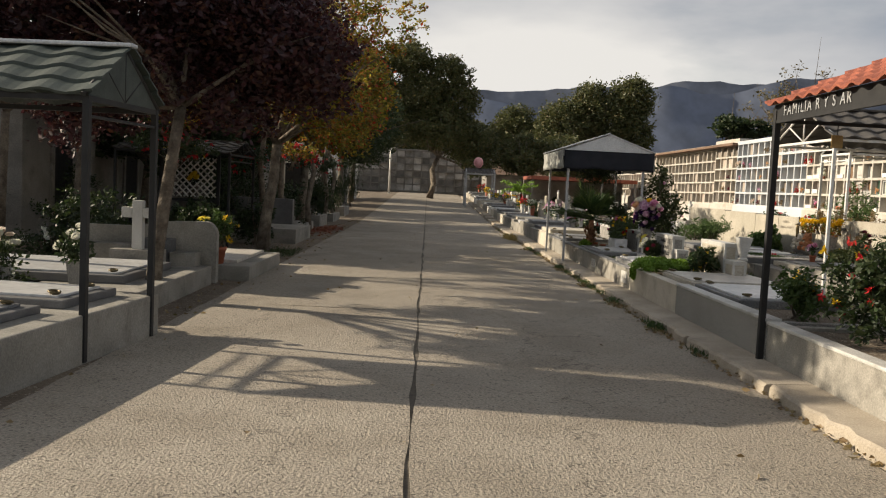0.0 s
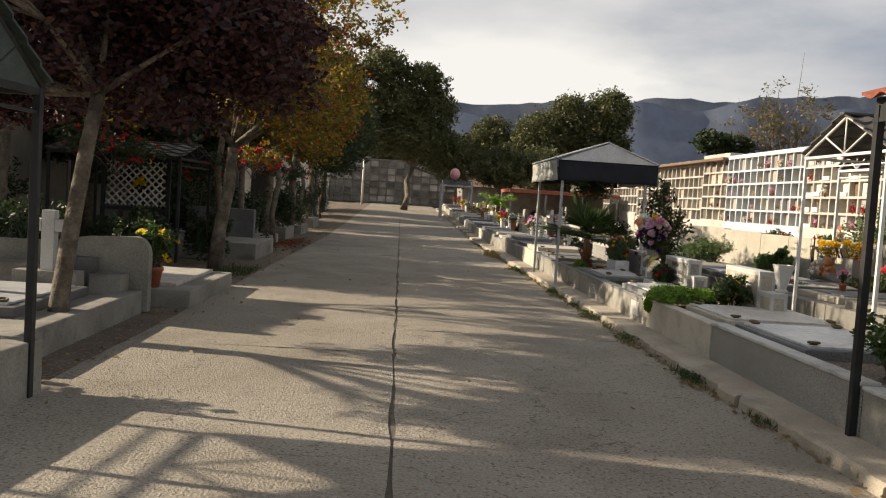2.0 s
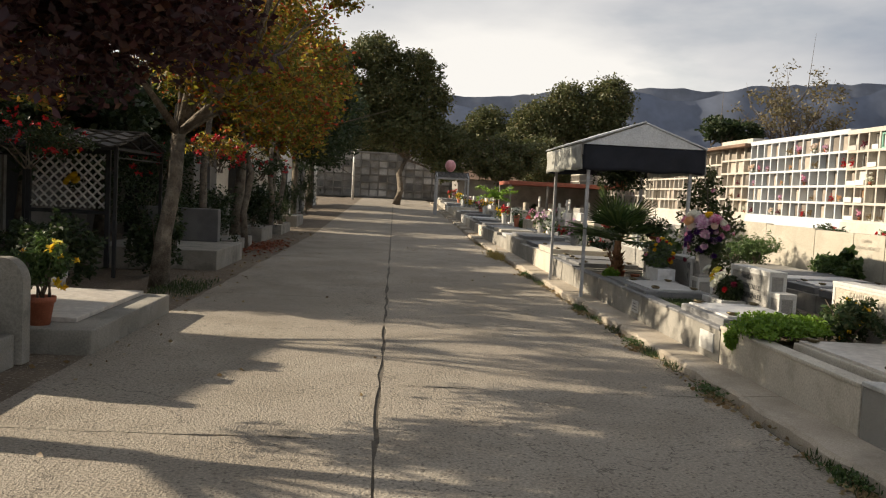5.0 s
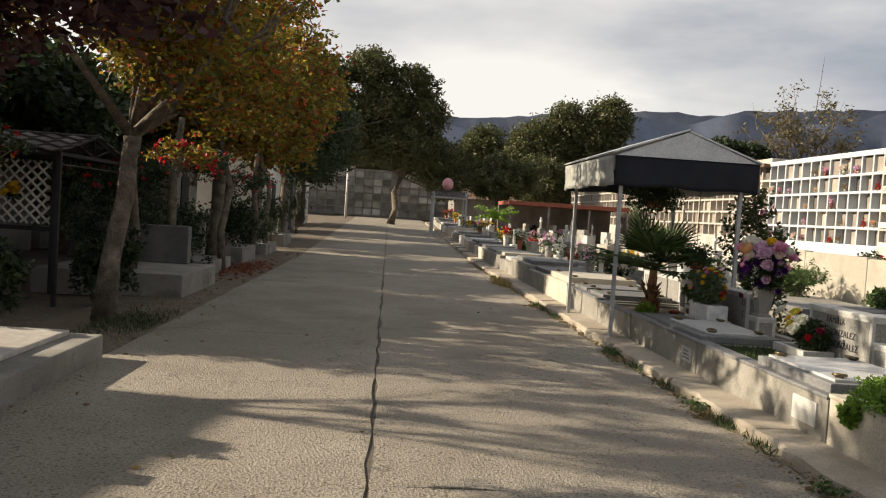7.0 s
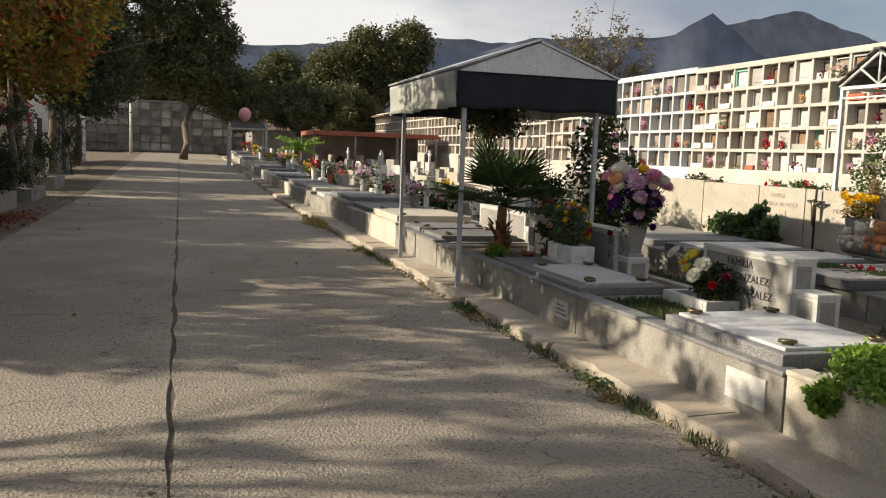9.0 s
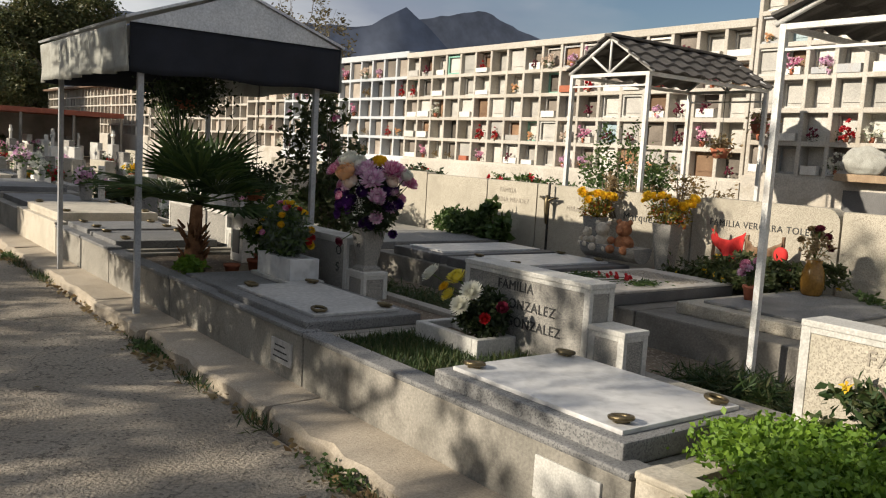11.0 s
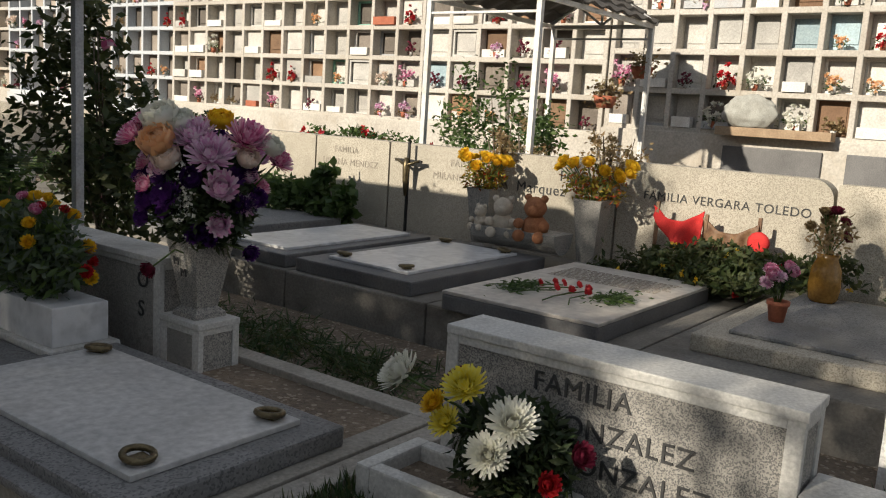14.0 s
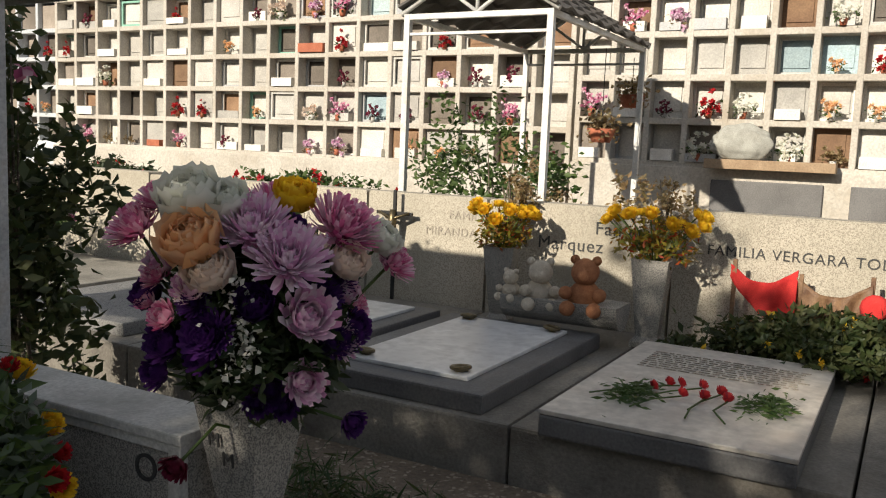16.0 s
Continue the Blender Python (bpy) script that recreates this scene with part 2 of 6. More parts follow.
L_FAR = leafy("far_tree_leaves", [(0.045, 0.06, 0.022), (0.12, 0.13, 0.045), (0.07, 0.085, 0.03), (0.18, 0.15, 0.06)], through_light=0.3)
L_BRIGHT = leafy("bright_green_leaves", [(0.1, 0.2, 0.02), (0.2, 0.32, 0.03), (0.14, 0.25, 0.03)])
L_MID = leafy("green_leaves", [(0.04, 0.085, 0.02), (0.09, 0.14, 0.035), (0.06, 0.1, 0.03)])
L_DRY = leafy("dry_leaves", [(0.3, 0.21, 0.1), (0.2, 0.13, 0.06), (0.36, 0.28, 0.15), (0.16, 0.13, 0.05)])
L_PALM = leafy("palm_leaves", [(0.03, 0.06, 0.018), (0.06, 0.1, 0.028), (0.1, 0.14, 0.04)])
L_GRASS = leafy("grass_blades", [(0.025, 0.055, 0.015), (0.045, 0.08, 0.022), (0.11, 0.115, 0.045)])
P_RED = leafy("red_petals", [(0.45, 0.01, 0.02), (0.6, 0.03, 0.03), (0.35, 0.01, 0.03)])
P_YELLOW = leafy("yellow_petals", [(0.75, 0.5, 0.02), (0.85, 0.6, 0.03), (0.7, 0.38, 0.015)])
P_LEMON = leafy("lemon_petals", [(0.8, 0.68, 0.05), (0.75, 0.7, 0.18)])
P_WHITE = leafy("white_petals", [(0.8, 0.79, 0.72), (0.72, 0.72, 0.62)])
P_PINK = leafy("pink_petals", [(0.6, 0.12, 0.3), (0.72, 0.28, 0.45), (0.84, 0.62, 0.7), (0.5, 0.06, 0.22)])
P_LILAC = leafy("lilac_petals", [(0.62, 0.28, 0.5), (0.74, 0.46, 0.64), (0.84, 0.68, 0.76), (0.8, 0.72, 0.76)])
P_PURPLE = leafy("purple_petals", [(0.04, 0.01, 0.09), (0.09, 0.02, 0.17)])
P_PEACH = leafy("peach_petals", [(0.85, 0.5, 0.24), (0.85, 0.6, 0.38)])
P_BLUSH = leafy("blush_petals", [(0.85, 0.7, 0.58), (0.85, 0.76, 0.68)])
P_MAROON = leafy("maroon_petals", [(0.12, 0.01, 0.03), (0.2, 0.02, 0.05)])


# ---- mesh helpers ----
def mesh_from(name, bm, material):
    me = bpy.data.meshes.new(name)
    bm.normal_update()
    bm.to_mesh(me)
    bm.free()
    for m in (material if isinstance(material, (list, tuple)) else [material]):
        me.materials.append(m)
    return me


def part(name, bm, material, parent=None, label="", smooth=False):
    me = mesh_from(name, bm, material)
    if smooth:
        for p in me.polygons:
            p.use_smooth = True
    ob = new(name, me)
    if parent is not None:
        ob.parent = parent
    if label:
        ob["label"] = label
    return ob


def thing(name, x, y, z, label, category, group="", kind=""):
    ob = new(name)
    ob.empty_display_size = 0.1
    ob.matrix_world = Matrix.Translation((x, y, z))
    return tagged(ob, label, category, group, kind)


def place(ob, x, y, z, rz=0.0):
    ob.matrix_basis = pose(x, y, z, 0, 0, rz)
    return ob


def box(bm, x0, x1, y0, y1, z0, z1, bevel=0.008, segs=2):
    """A block with rounded edges, added to bm."""
    t = bmesh.new()
    bmesh.ops.create_cube(t, size=1)
    for v in t.verts:
        v.co = Vector(((x0 + x1) / 2 + v.co.x * (x1 - x0), (y0 + y1) / 2 + v.co.y * (y1 - y0), (z0 + z1) / 2 + v.co.z * (z1 - z0)))
    if bevel > 0:
        bmesh.ops.bevel(t, geom=t.edges[:], offset=min(bevel, 0.4 * min(x1 - x0, y1 - y0, z1 - z0)), segments=segs, affect="EDGES", profile=0.6)
    join(bm, t)
    return bm


def join(bm, t):
    me = bpy.data.meshes.new("tmp")
    t.to_mesh(me)
    t.free()
    bm.from_mesh(me)
    bpy.data.meshes.remove(me)


def blk(x0, x1, y0, y1, z0, z1, bevel=0.008):
    return box(bmesh.new(), x0, x1, y0, y1, z0, z1, bevel)


def tube(bm, pts, radii, sides=8, cap=True):
    """A tapered tube along points."""
    rings = []
    for i, p in enumerate(pts):
        p = Vector(p)
        d = (Vector(pts[min(i + 1, len(pts) - 1)]) - Vector(pts[max(i - 1, 0)])).normalized()
        u = d.orthogonal().normalized() if abs(d.z) < 0.99 else Vector((1, 0, 0))
        if abs(d.z) < 0.99:
            u = d.cross(Vector((0, 0, 1))).normalized()
        w = d.cross(u).normalized()
        r = radii[i] if isinstance(radii, (list, tuple)) else radii
        rings.append([bm.verts.new(p + (u * math.cos(2 * math.pi * k / sides) + w * math.sin(2 * math.pi * k / sides)) * r) for k in range(sides)])
    for a, b in zip(rings, rings[1:]):
        for k in range(sides):
            f = bm.faces.new((a[k], a[(k + 1) % sides], b[(k + 1) % sides], b[k]))
            f.smooth = True
    if cap:
        bm.faces.new(rings[0][::-1])
        bm.faces.new(rings[-1])
    return bm


def lathe(bm, profile, x=0, y=0, z=0, sides=20, square=False):
    """A turned (or four-sided) body from (radius, height) pairs."""
    n = 4 if square else sides
    off = math.pi / 4 if square else 0
    rings = [[bm.verts.new((x + r * math.cos(off + 2 * math.pi * k / n), y + r * math.sin(off + 2 * math.pi * k / n), z + h)) for k in range(n)] for r, h in profile]
    for a, b in zip(rings, rings[1:]):
        for k in range(n):
            f = bm.faces.new((a[k], a[(k + 1) % n], b[(k + 1) % n], b[k]))
            f.smooth = not square
    bm.faces.new(rings[0][::-1])
    bm.faces.new(rings[-1])
    return bm


def leaves(name, centres, size, material, parent=None, rng=None, flat=0.35, shape=0.5, label="", kind="", aim=None):
    """Many small folded leaves at the given centres, one mesh."""
    rng = rng or np.random.default_rng(3)
    c = np.asarray(centres, dtype=float)
    n = len(c)
    d = rng.normal(size=(n, 3))
    if aim is not None:
        d = d * 0.5 + np.asarray(aim)
    d[:, 2] *= flat if aim is None else 1
    d /= np.linalg.norm(d, axis=1)[:, None] + 1e-9
    q = rng.normal(size=(n, 3))
    s = np.cross(d, q)
    s /= np.linalg.norm(s, axis=1)[:, None] + 1e-9
    nrm = np.cross(d, s)
    L = size * rng.uniform(0.65, 1.35, size=(n, 1))
    W = L * shape * 0.5
    v = np.empty((n, 4, 3))
    v[:, 0] = c
    v[:, 1] = c + d * L * 0.5 + s * W + nrm * W * 0.35
    v[:, 2] = c + d * L
    v[:, 3] = c + d * L * 0.5 - s * W + nrm * W * 0.35
    idx = np.arange(n)[:, None] * 4
    tri = np.concatenate([idx + np.array([[0, 1, 2]]), idx + np.array([[0, 2, 3]])], axis=1).reshape(-1, 3)
    me = bpy.data.meshes.new(name)
    me.vertices.add(n * 4)
    me.vertices.foreach_set("co", v.reshape(-1))
    me.loops.add(len(tri) * 3)
    me.loops.foreach_set("vertex_index", tri.reshape(-1).astype(np.int32))
    me.polygons.add(len(tri))
    me.polygons.foreach_set("loop_start", (np.arange(len(tri)) * 3).astype(np.int32))
    me.update(calc_edges=True)
    me.materials.append(material)
    ob = new(name, me)
    if parent is not None:
        ob.parent = parent
    return tagged(ob, label, "", "", kind)


def clump_points(rng, blobs, n, shell=0.55):
    """Points in uneven clumps: blobs are (x, y, z, rx, ry, rz)."""
    vol = np.array([b[3] * b[4] * b[5] for b in blobs])
    out = []
    for b, k in zip(blobs, (vol / vol.sum() * n).astype(int)):
        m = max(5, k // 26)
        sub = rng.normal(size=(m, 3))
        sub /= np.linalg.norm(sub, axis=1)[:, None]
        sub *= rng.uniform(shell, 1.0, size=(m, 1))
        pick = rng.integers(0, m, size=k)
        p = sub[pick] + rng.normal(size=(k, 3)) * 0.11
        out.append(np.array(b[:3]) + p * np.array(b[3:]))
    return np.concatenate(out)


def zg(y):
    """Height of the lane along its length: flat, then a gentle rise."""
    return 0.0 if y < 32 else min(0.9, 0.02 * (y - 32))


def lettering(text, size, parent, m, material=INK, name="lettering", spacing=1.0, align="CENTER", thick=0.002):
    cu = bpy.data.curves.new(name, "FONT")
    cu.body, cu.size, cu.align_x, cu.extrude, cu.space_character = text, size, align, thick, spacing
    cu.materials.append(material)
    tmp = bpy.data.objects.new("tmp", cu)
    me = bpy.data.meshes.new_from_object(tmp)
    bpy.data.objects.remove(tmp)
    ob = new(name, me)
    ob.parent = parent
    ob.matrix_basis = m
    return ob


FACE_ROAD = (90, 0, -90)     # lettering that reads when seen from the lane

# ---- ground and lane ----
def profile_strip(x0, x1, ys, dz, material, name, kind="structure", label="", category=""):
    bm = bmesh.new()
    rows = [(bm.verts.new((x0, y, zg(y) + dz)), bm.verts.new((x1, y, zg(y) + dz))) for y in ys]
    for a, b in zip(rows, rows[1:]):
        bm.faces.new((a[0], a[1], b[1], b[0]))
    ob = part(name, bm, material)
    return tagged(ob, label, category, "", kind)


YS = [-12, 0, 10, 20, 32, 45, 60, 77, 110]
bm = bmesh.new()
rows = [[bm.verts.new((x, y, zg(y) - 0.06)) for x in (-3000, -60, -20, 0, 20, 60, 3000)] for y in (-2000, -12, 0, 10, 20, 32, 45, 60, 77, 200, 4000)]
for a, b in zip(rows, rows[1:]):
    for k in range(6):
        bm.faces.new((a[k], a[k + 1], b[k + 1], b[k]))
ground = tagged(part("ground", bm, DIRT), "bare brown earth between the graves", "ground", kind="structure")

road = thing("road", 0.5, 0, 0, "worn grey concrete lane with a long open joint", "road", kind="structure")
JOINTS_L = [-12, -3, 3.4, 9.9, 16.5, 23, 29.5, 36, 43, 50, 58, 66, 77]
JOINTS_R = [-12, -3, 3.4, 11.35, 17.6, 24, 30.5, 37, 44, 51, 59, 67, 77]
rng = np.random.default_rng(11)


def road_slab(x0, x1, y0, y1):
    bm = bmesh.new()
    nx, ny = 10, max(4, int((y1 - y0) / 0.35))
    top = []
    for j in range(ny + 1):
        y = y0 + (y1 - y0) * j / ny
        row = []
        for i in range(nx + 1):
            x = x0 + (x1 - x0) * i / nx
            e = 0.034 * (rng.random() - 0.5)
            xx = x + (e if i in (0, nx) else 0)
            yy = y + (e if j in (0, ny) else 0)
            h = zg(yy) + 0.004 * noise.noise((xx * 0.9, yy * 0.9, 0))
            if i in (0, nx) or j in (0, ny):
                h -= 0.006 * rng.random()
            row.append(bm.verts.new((xx - 0.5, yy, h)))
        top.append(row)
    for a, b in zip(top, top[1:]):
        for k in range(nx):
            bm.faces.new((a[k], a[k + 1], b[k + 1], b[k]))
    edge = [top[0][i] for i in range(nx + 1)] + [top[j][nx] for j in range(1, ny + 1)] + [top[ny][i] for i in range(nx - 1, -1, -1)] + [top[j][0] for j in range(ny - 1, 0, -1)]
    for f in bm.faces:
        f.smooth = True
    rim = [bm.verts.new(v.co) for v in edge]
    low = [bm.verts.new(v.co - Vector((0, 0, 0.05))) for v in edge]
    for k in range(len(edge)):
        q = (k + 1) % len(edge)
        bm.faces.new((rim[q], rim[k], low[k], low[q]))
    part("slab", bm, ROAD, road)


for ja, jb in zip(JOINTS_L, JOINTS_L[1:]):
    road_slab(-2.02, 0.384, ja + 0.006, jb - 0.006)
for ja, jb in zip(JOINTS_R, JOINTS_R[1:]):
    road_slab(0.414, 3.03, ja + 0.006, jb - 0.006)
FILL = surface("joint_dirt", (0.07, 0.06, 0.045), (0.13, 0.11, 0.085), 6, 60, 0.95, 0.5)
tagged(profile_strip(-2.0, 3.04, [-12, 0, 16, 32, 45, 60, 77], -0.012, FILL, "joint_filling"), "dark dirt packed in the lane's joints", "joint filling")

# earth verge on the shaded side of the lane
tagged(profile_strip(-3.3, -1.99, [-12, 0, 16, 32, 45, 60, 77], -0.012, DIRT, "verge"), "bare earth verge with dry leaves", "ground")

# raised footway of separate slabs along the sunny side
pavement = thing("pavement", 3.2, 0, 0, "narrow raised concrete footway with broken edge", "pavement", kind="structure")
y = -4.0
while y < 66:
    ln = rng.uniform(1.2, 2.6)
    jit = rng.uniform(-0.02, 0.02)
    z = zg(y + ln / 2)
    bm = bmesh.new()
    n = max(4, int(ln / 0.16))
    prof = []
    for k in range(n + 1):
        yy = y + 0.008 + (ln - 0.016) * k / n
        e = 3.06 + jit + rng.uniform(-0.03, 0.03)
        prof.append([bm.verts.new(c) for c in ((e - 3.2, yy, z - 0.06), (e - 3.2 + 0.008, yy, z + 0.06), (e - 3.2 + 0.03, yy, z + 0.086 + rng.uniform(-0.01, 0.003)), (3.43 - 3.2, yy, z + 0.092), (3.43 - 3.2, yy, z - 0.06))])
    for a, b in zip(prof, prof[1:]):
        for k in range(4):
            bm.faces.new((a[k], a[k + 1], b[k + 1], b[k]))
    bm.faces.new(prof[0][::-1])
    bm.faces.new(prof[-1])
    part("slab", bm, KERB, pavement)
    y += ln

# ---- grave plots along the sunny side ----
FX = 3.4


def kerb_plot(y0, y1, material, top=0.42, x1=4.7, trim=None, label="", group="front row grave kerbs", wall=0.1, soil=None, z0=0.1):
    """A walled plot: four kerb walls with a cap, filled with soil or paving."""
    g = thing("grave_kerb", (FX + x1) / 2, (y0 + y1) / 2, z0 + zg(y0), label, "grave kerb", group)
    hx, hy, h = (x1 - FX) / 2, (y1 - y0) / 2 - 0.004, top - z0
    for nm, b in (("front_wall", (-hx, -hx + wall, -hy, hy)), ("back_wall", (hx - wall, hx, -hy, hy)), ("side_wall", (-hx + wall, hx - wall, -hy, -hy + wall)), ("side_wall", (-hx + wall, hx - wall, hy - wall, hy))):
        part(nm, blk(b[0], b[1], b[2], b[3], -0.14, h - 0.03, 0.006), material, g)
    bm = bmesh.new()
    box(bm, -hx - 0.012, -hx + wall + 0.03, -hy, hy, h - 0.03, h, 0.01)
    part("coping", bm, trim or material, g)
    part("filling", blk(-hx + wall, hx - wall, -hy + wall, hy - wall, -0.1, h - 0.06, 0.0), soil or DIRT, g)
    return g


def ring_handle(parent, x, y, z, rz=0):
    bm = bmesh.new()
    a = [Vector((0.042 * math.cos(k * math.pi / 8), 0.042 * math.sin(k * math.pi / 8), 0.02)) for k in range(17)]
    tube(bm, a, 0.0105, 8, False)
    box(bm, -0.03, 0.03, -0.02, 0.02, 0.0, 0.014, 0.004)
    ob = part("ring_handle", bm, BRONZE, parent, "dull bronze ring handle")
    ob.matrix_basis = pose(x, y, z, 8, 0, rz)
    return ob


def grave_slab(x0, x1, y0, y1, z0, z1, base_mat, top_mat, label, inset=0.06, rings=True, group="", slope=0.0):
    g = thing("grave_slab", (x0 + x1) / 2, (y0 + y1) / 2, z0, label, "grave slab", group)
    hx, hy, h = (x1 - x0) / 2, (y1 - y0) / 2, z1 - z0
    slab_top = part("base_slab", blk(-hx, hx, -hy, hy, 0, h, 0.012), base_mat, g)
    if top_mat:
        slab_top = part("marble_top", blk(-hx + inset, hx - inset, -hy + inset, hy - inset, h, h + 0.02, 0.005), top_mat, g)
    if rings:
        for sx, sy in ((-1, -1), (-1, 1), (1, -1), (1, 1)):
            ring_handle(slab_top, sx * (hx - inset - 0.07), sy * (hy - inset - 0.07), h + (0.02 if top_mat else 0), rng.uniform(0, 180))
    return g


def stone_border(bm, x0, x1, y0, y1, h, w=0.036, p=0.006):
    """Raised cement bands round the lane face and the near end of an upright block, with a cap."""
    box(bm, x0 - p - 0.006, x1 + p, y0 - p - 0.006, y1 + p, h - 0.022, h + 0.006, 0.005)
    box(bm, x0 - p, x0 + 0.02, y0 - p, y0 + w, 0, h - 0.022, 0.003)
    box(bm, x0 - p, x0 + 0.02, y1 - w, y1 + p, 0, h - 0.022, 0.003)
    box(bm, x0 - p, x0 + 0.02, y0 + w, y1 - w, h - 0.022 - w * 0.7, h - 0.022, 0.003)
    box(bm, x1 - w * 0.8, x1 + p, y0 - p, y0 + 0.02, 0, h - 0.022, 0.003)
    box(bm, x0 + 0.02, x1 - w * 0.8, y0 - p, y0 + 0.02, h - 0.022 - w * 0.7, h - 0.022, 0.003)


def headstone(x, y0, y1, step0, top, low, z0, name_lines, label, depth=0.17, step_top=0.6, letters=INK, material=GRANITE, size=0.1):
    """A low granite headstone with a smooth cement border and a lower stepped end."""
    g = thing("headstone", x, (y0 + y1) / 2, z0, label, "headstone")
    hy, h = (y1 - y0) / 2, top - z0
    stone = part("stone", blk(0, depth, -hy, hy, 0, h - 0.01, 0.004), material, g)
    bm = bmesh.new()
    stone_border(bm, 0, depth, -hy, hy, h)
    part("cement_border", bm, TRIM, g, "smooth pale cement border")
    if step0 is not None:
        s0, s1 = step0 - (y0 + y1) / 2, -hy - 0.014
        sh = step_top - z0
        part("step_block", blk(0.004, depth, s0, s1, 0, sh - 0.01, 0.004), material, g)
        bm = bmesh.new()
        stone_border(bm, 0.004, depth, s0, s1, sh)
        part("step_border", bm, TRIM, g, "smooth pale cement border")
    zz = h - 0.06 - size * 0.75
    for i, (txt, off) in enumerate(name_lines):
        lettering(txt, size, stone, pose(-0.003, off, zz - i * size * 1.28, *FACE_ROAD), letters, spacing=1.08)
    return g


# nearest plots, from the first canopy up the lane
kerb_plot(2.0, 7.32, RENDER_W, 0.43, 5.6, TRIM, "grey rendered grave kerb with a planted bed")
kerb_plot(7.33, 10.0, GRANITE, 0.45, 4.7, TRIM, "speckled grey granite grave kerb")
kerb_plot(10.01, 12.31, CREAM, 0.43, 4.7, CREAM, "cream rendered grave kerb with planting")
kerb_plot(12.32, 14.72, RENDER_W, 0.41, 4.7, SLABGREY, "grey cement grave kerb with a grass bed")
kerb_plot(14.73, 16.92, RENDER_W, 0.41, 4.75, SLABGREY, "grey cement grave kerb with a stained front")
kerb_plot(16.93, 18.55, RENDER_W, 0.4, 4.9, SLABGREY, "grey cement grave kerb planted with a palm")
kerb_plot(18.56, 20.6, RENDER_W, 0.42, 4.9, SLABGREY, "grey cement grave kerb under slabs")
kerb_plot(20.61, 22.7, CREAM, 0.45, 4.9, CREAM, "pale cream grave kerb")

grave_slab(3.56, 4.6, 8.45, 9.85, 0.38, 0.47, SLABGREY, MARBLE, "white marble grave slab with ring handles")
grave_slab(3.6, 4.75, 10.08, 11.35, 0.36, 0.46, CREAM, MARBLE_W, "cream grave slab with bronze ring handles", 0.03)
grave_slab(3.46, 4.3, 12.42, 13.56, 0.38, 0.475, SLABGREY, MARBLE, "white marble slab on grey cement with ring handles")
grave_slab(3.45, 4.26, 14.79, 16.1, 0.38, 0.45, SLABGREY, MARBLE_G, "worn pale marble slab with ring handles", 0.1)
part("step_slab", blk(-0.4, 0.37, -0.36, 0.36, 0, 0.05), SLABGREY, thing("ledge_slab", 3.9, 16.5, 0.38, "thin grey cement ledge slab", "grave slab"))
grave_slab(3.5, 4.5, 18.7, 19.6, 0.38, 0.46, SLABGREY, None, "grey cement grave slab with ring handles")
grave_slab(3.5, 4.5, 19.7, 20.5, 0.38, 0.47, SLABGREY, None, "grey cement grave slab with ring handles")
grave_slab(3.46, 4.6, 20.8, 22.4, 0.42, 0.54, CREAM, None, "cream cement grave slab", 0.05)

headstone(4.33, 13.44, 14.45, 13.2, 0.84, 0.6, 0.1, [("FAMILIA", 0.06), ("GONZALEZ", -0.05), ("GONZALEZ", -0.1)], "speckled granite headstone with dark family lettering", step_top=0.64, size=0.078)
headstone(4.42, 11.36, 12.34, 11.02, 0.87, 0.6, 0.1, [("FAMILIA", 0.05), ("GOMEZ PEREZ", 0.0)], "beige granite headstone with faded lettering", step_top=0.66, material=GRANITE_L, letters=INK_L, size=0.09)
headstone(4.43, 16.03, 16.98, 15.77, 0.78, 0.6, 0.1, [("O", -0.36), ("S", -0.35)], "speckled granite headstone with cement border", step_top=0.55, depth=0.2)
headstone(4.6, 18.7, 20.4, 18.3, 0.75, 0.6, 0.1, [], "grey granite headstone with cement border", step_top=0.58)

for py_, pw, ph, txt in ((14.98, 0.13, 0.07, True), (12.62, 0.17, 0.085, False)):
    pq = thing("kerb_plaque", 3.4, py_, 0.17 if txt else 0.16, "small pale plaque fixed on the kerb's face", "plaque")
    plate = part("plate", blk(-0.012, 0.0, -pw, pw, 0, ph * 2, 0.003), MARBLE_G if txt else TRIM, pq)
    if txt:
        bm = bmesh.new()
        for k in range(3):
            box(bm, -0.0135, -0.012, -pw * 0.75 + 0.02 * k, pw * 0.75 - 0.01 * k, 0.03 + k * 0.035, 0.039 + k * 0.035, 0)
        part("text_line", bm, INK, plate)
# little planting box in front of the family stone
pb = thing("planter_box", 4.18, 14.25, 0.27, "low cement planter box", "planter")
for b in ((-0.14, 0.14, -0.29, -0.24), (-0.14, 0.14, 0.24, 0.29), (-0.14, -0.09, -0.24, 0.24), (0.09, 0.14, -0.24, 0.24)):
    part("side", blk(b[0], b[1], b[2], b[3], 0, 0.2, 0.008), TRIM, pb)
part("soil", blk(-0.09, 0.09, -0.24, 0.24, 0, 0.15, 0), DIRT, pb)

wb = thing("planter_box", 4.12, 16.4, 0.43, "white marble planter box filled with flowers", "planter")
part("plinth", blk(-0.15, 0.15, -0.34, 0.32, 0, 0.03), TRIM, wb)
part("box", blk(-0.12, 0.12, -0.3, 0.26, 0.03, 0.19, 0.006), MARBLE, wb)

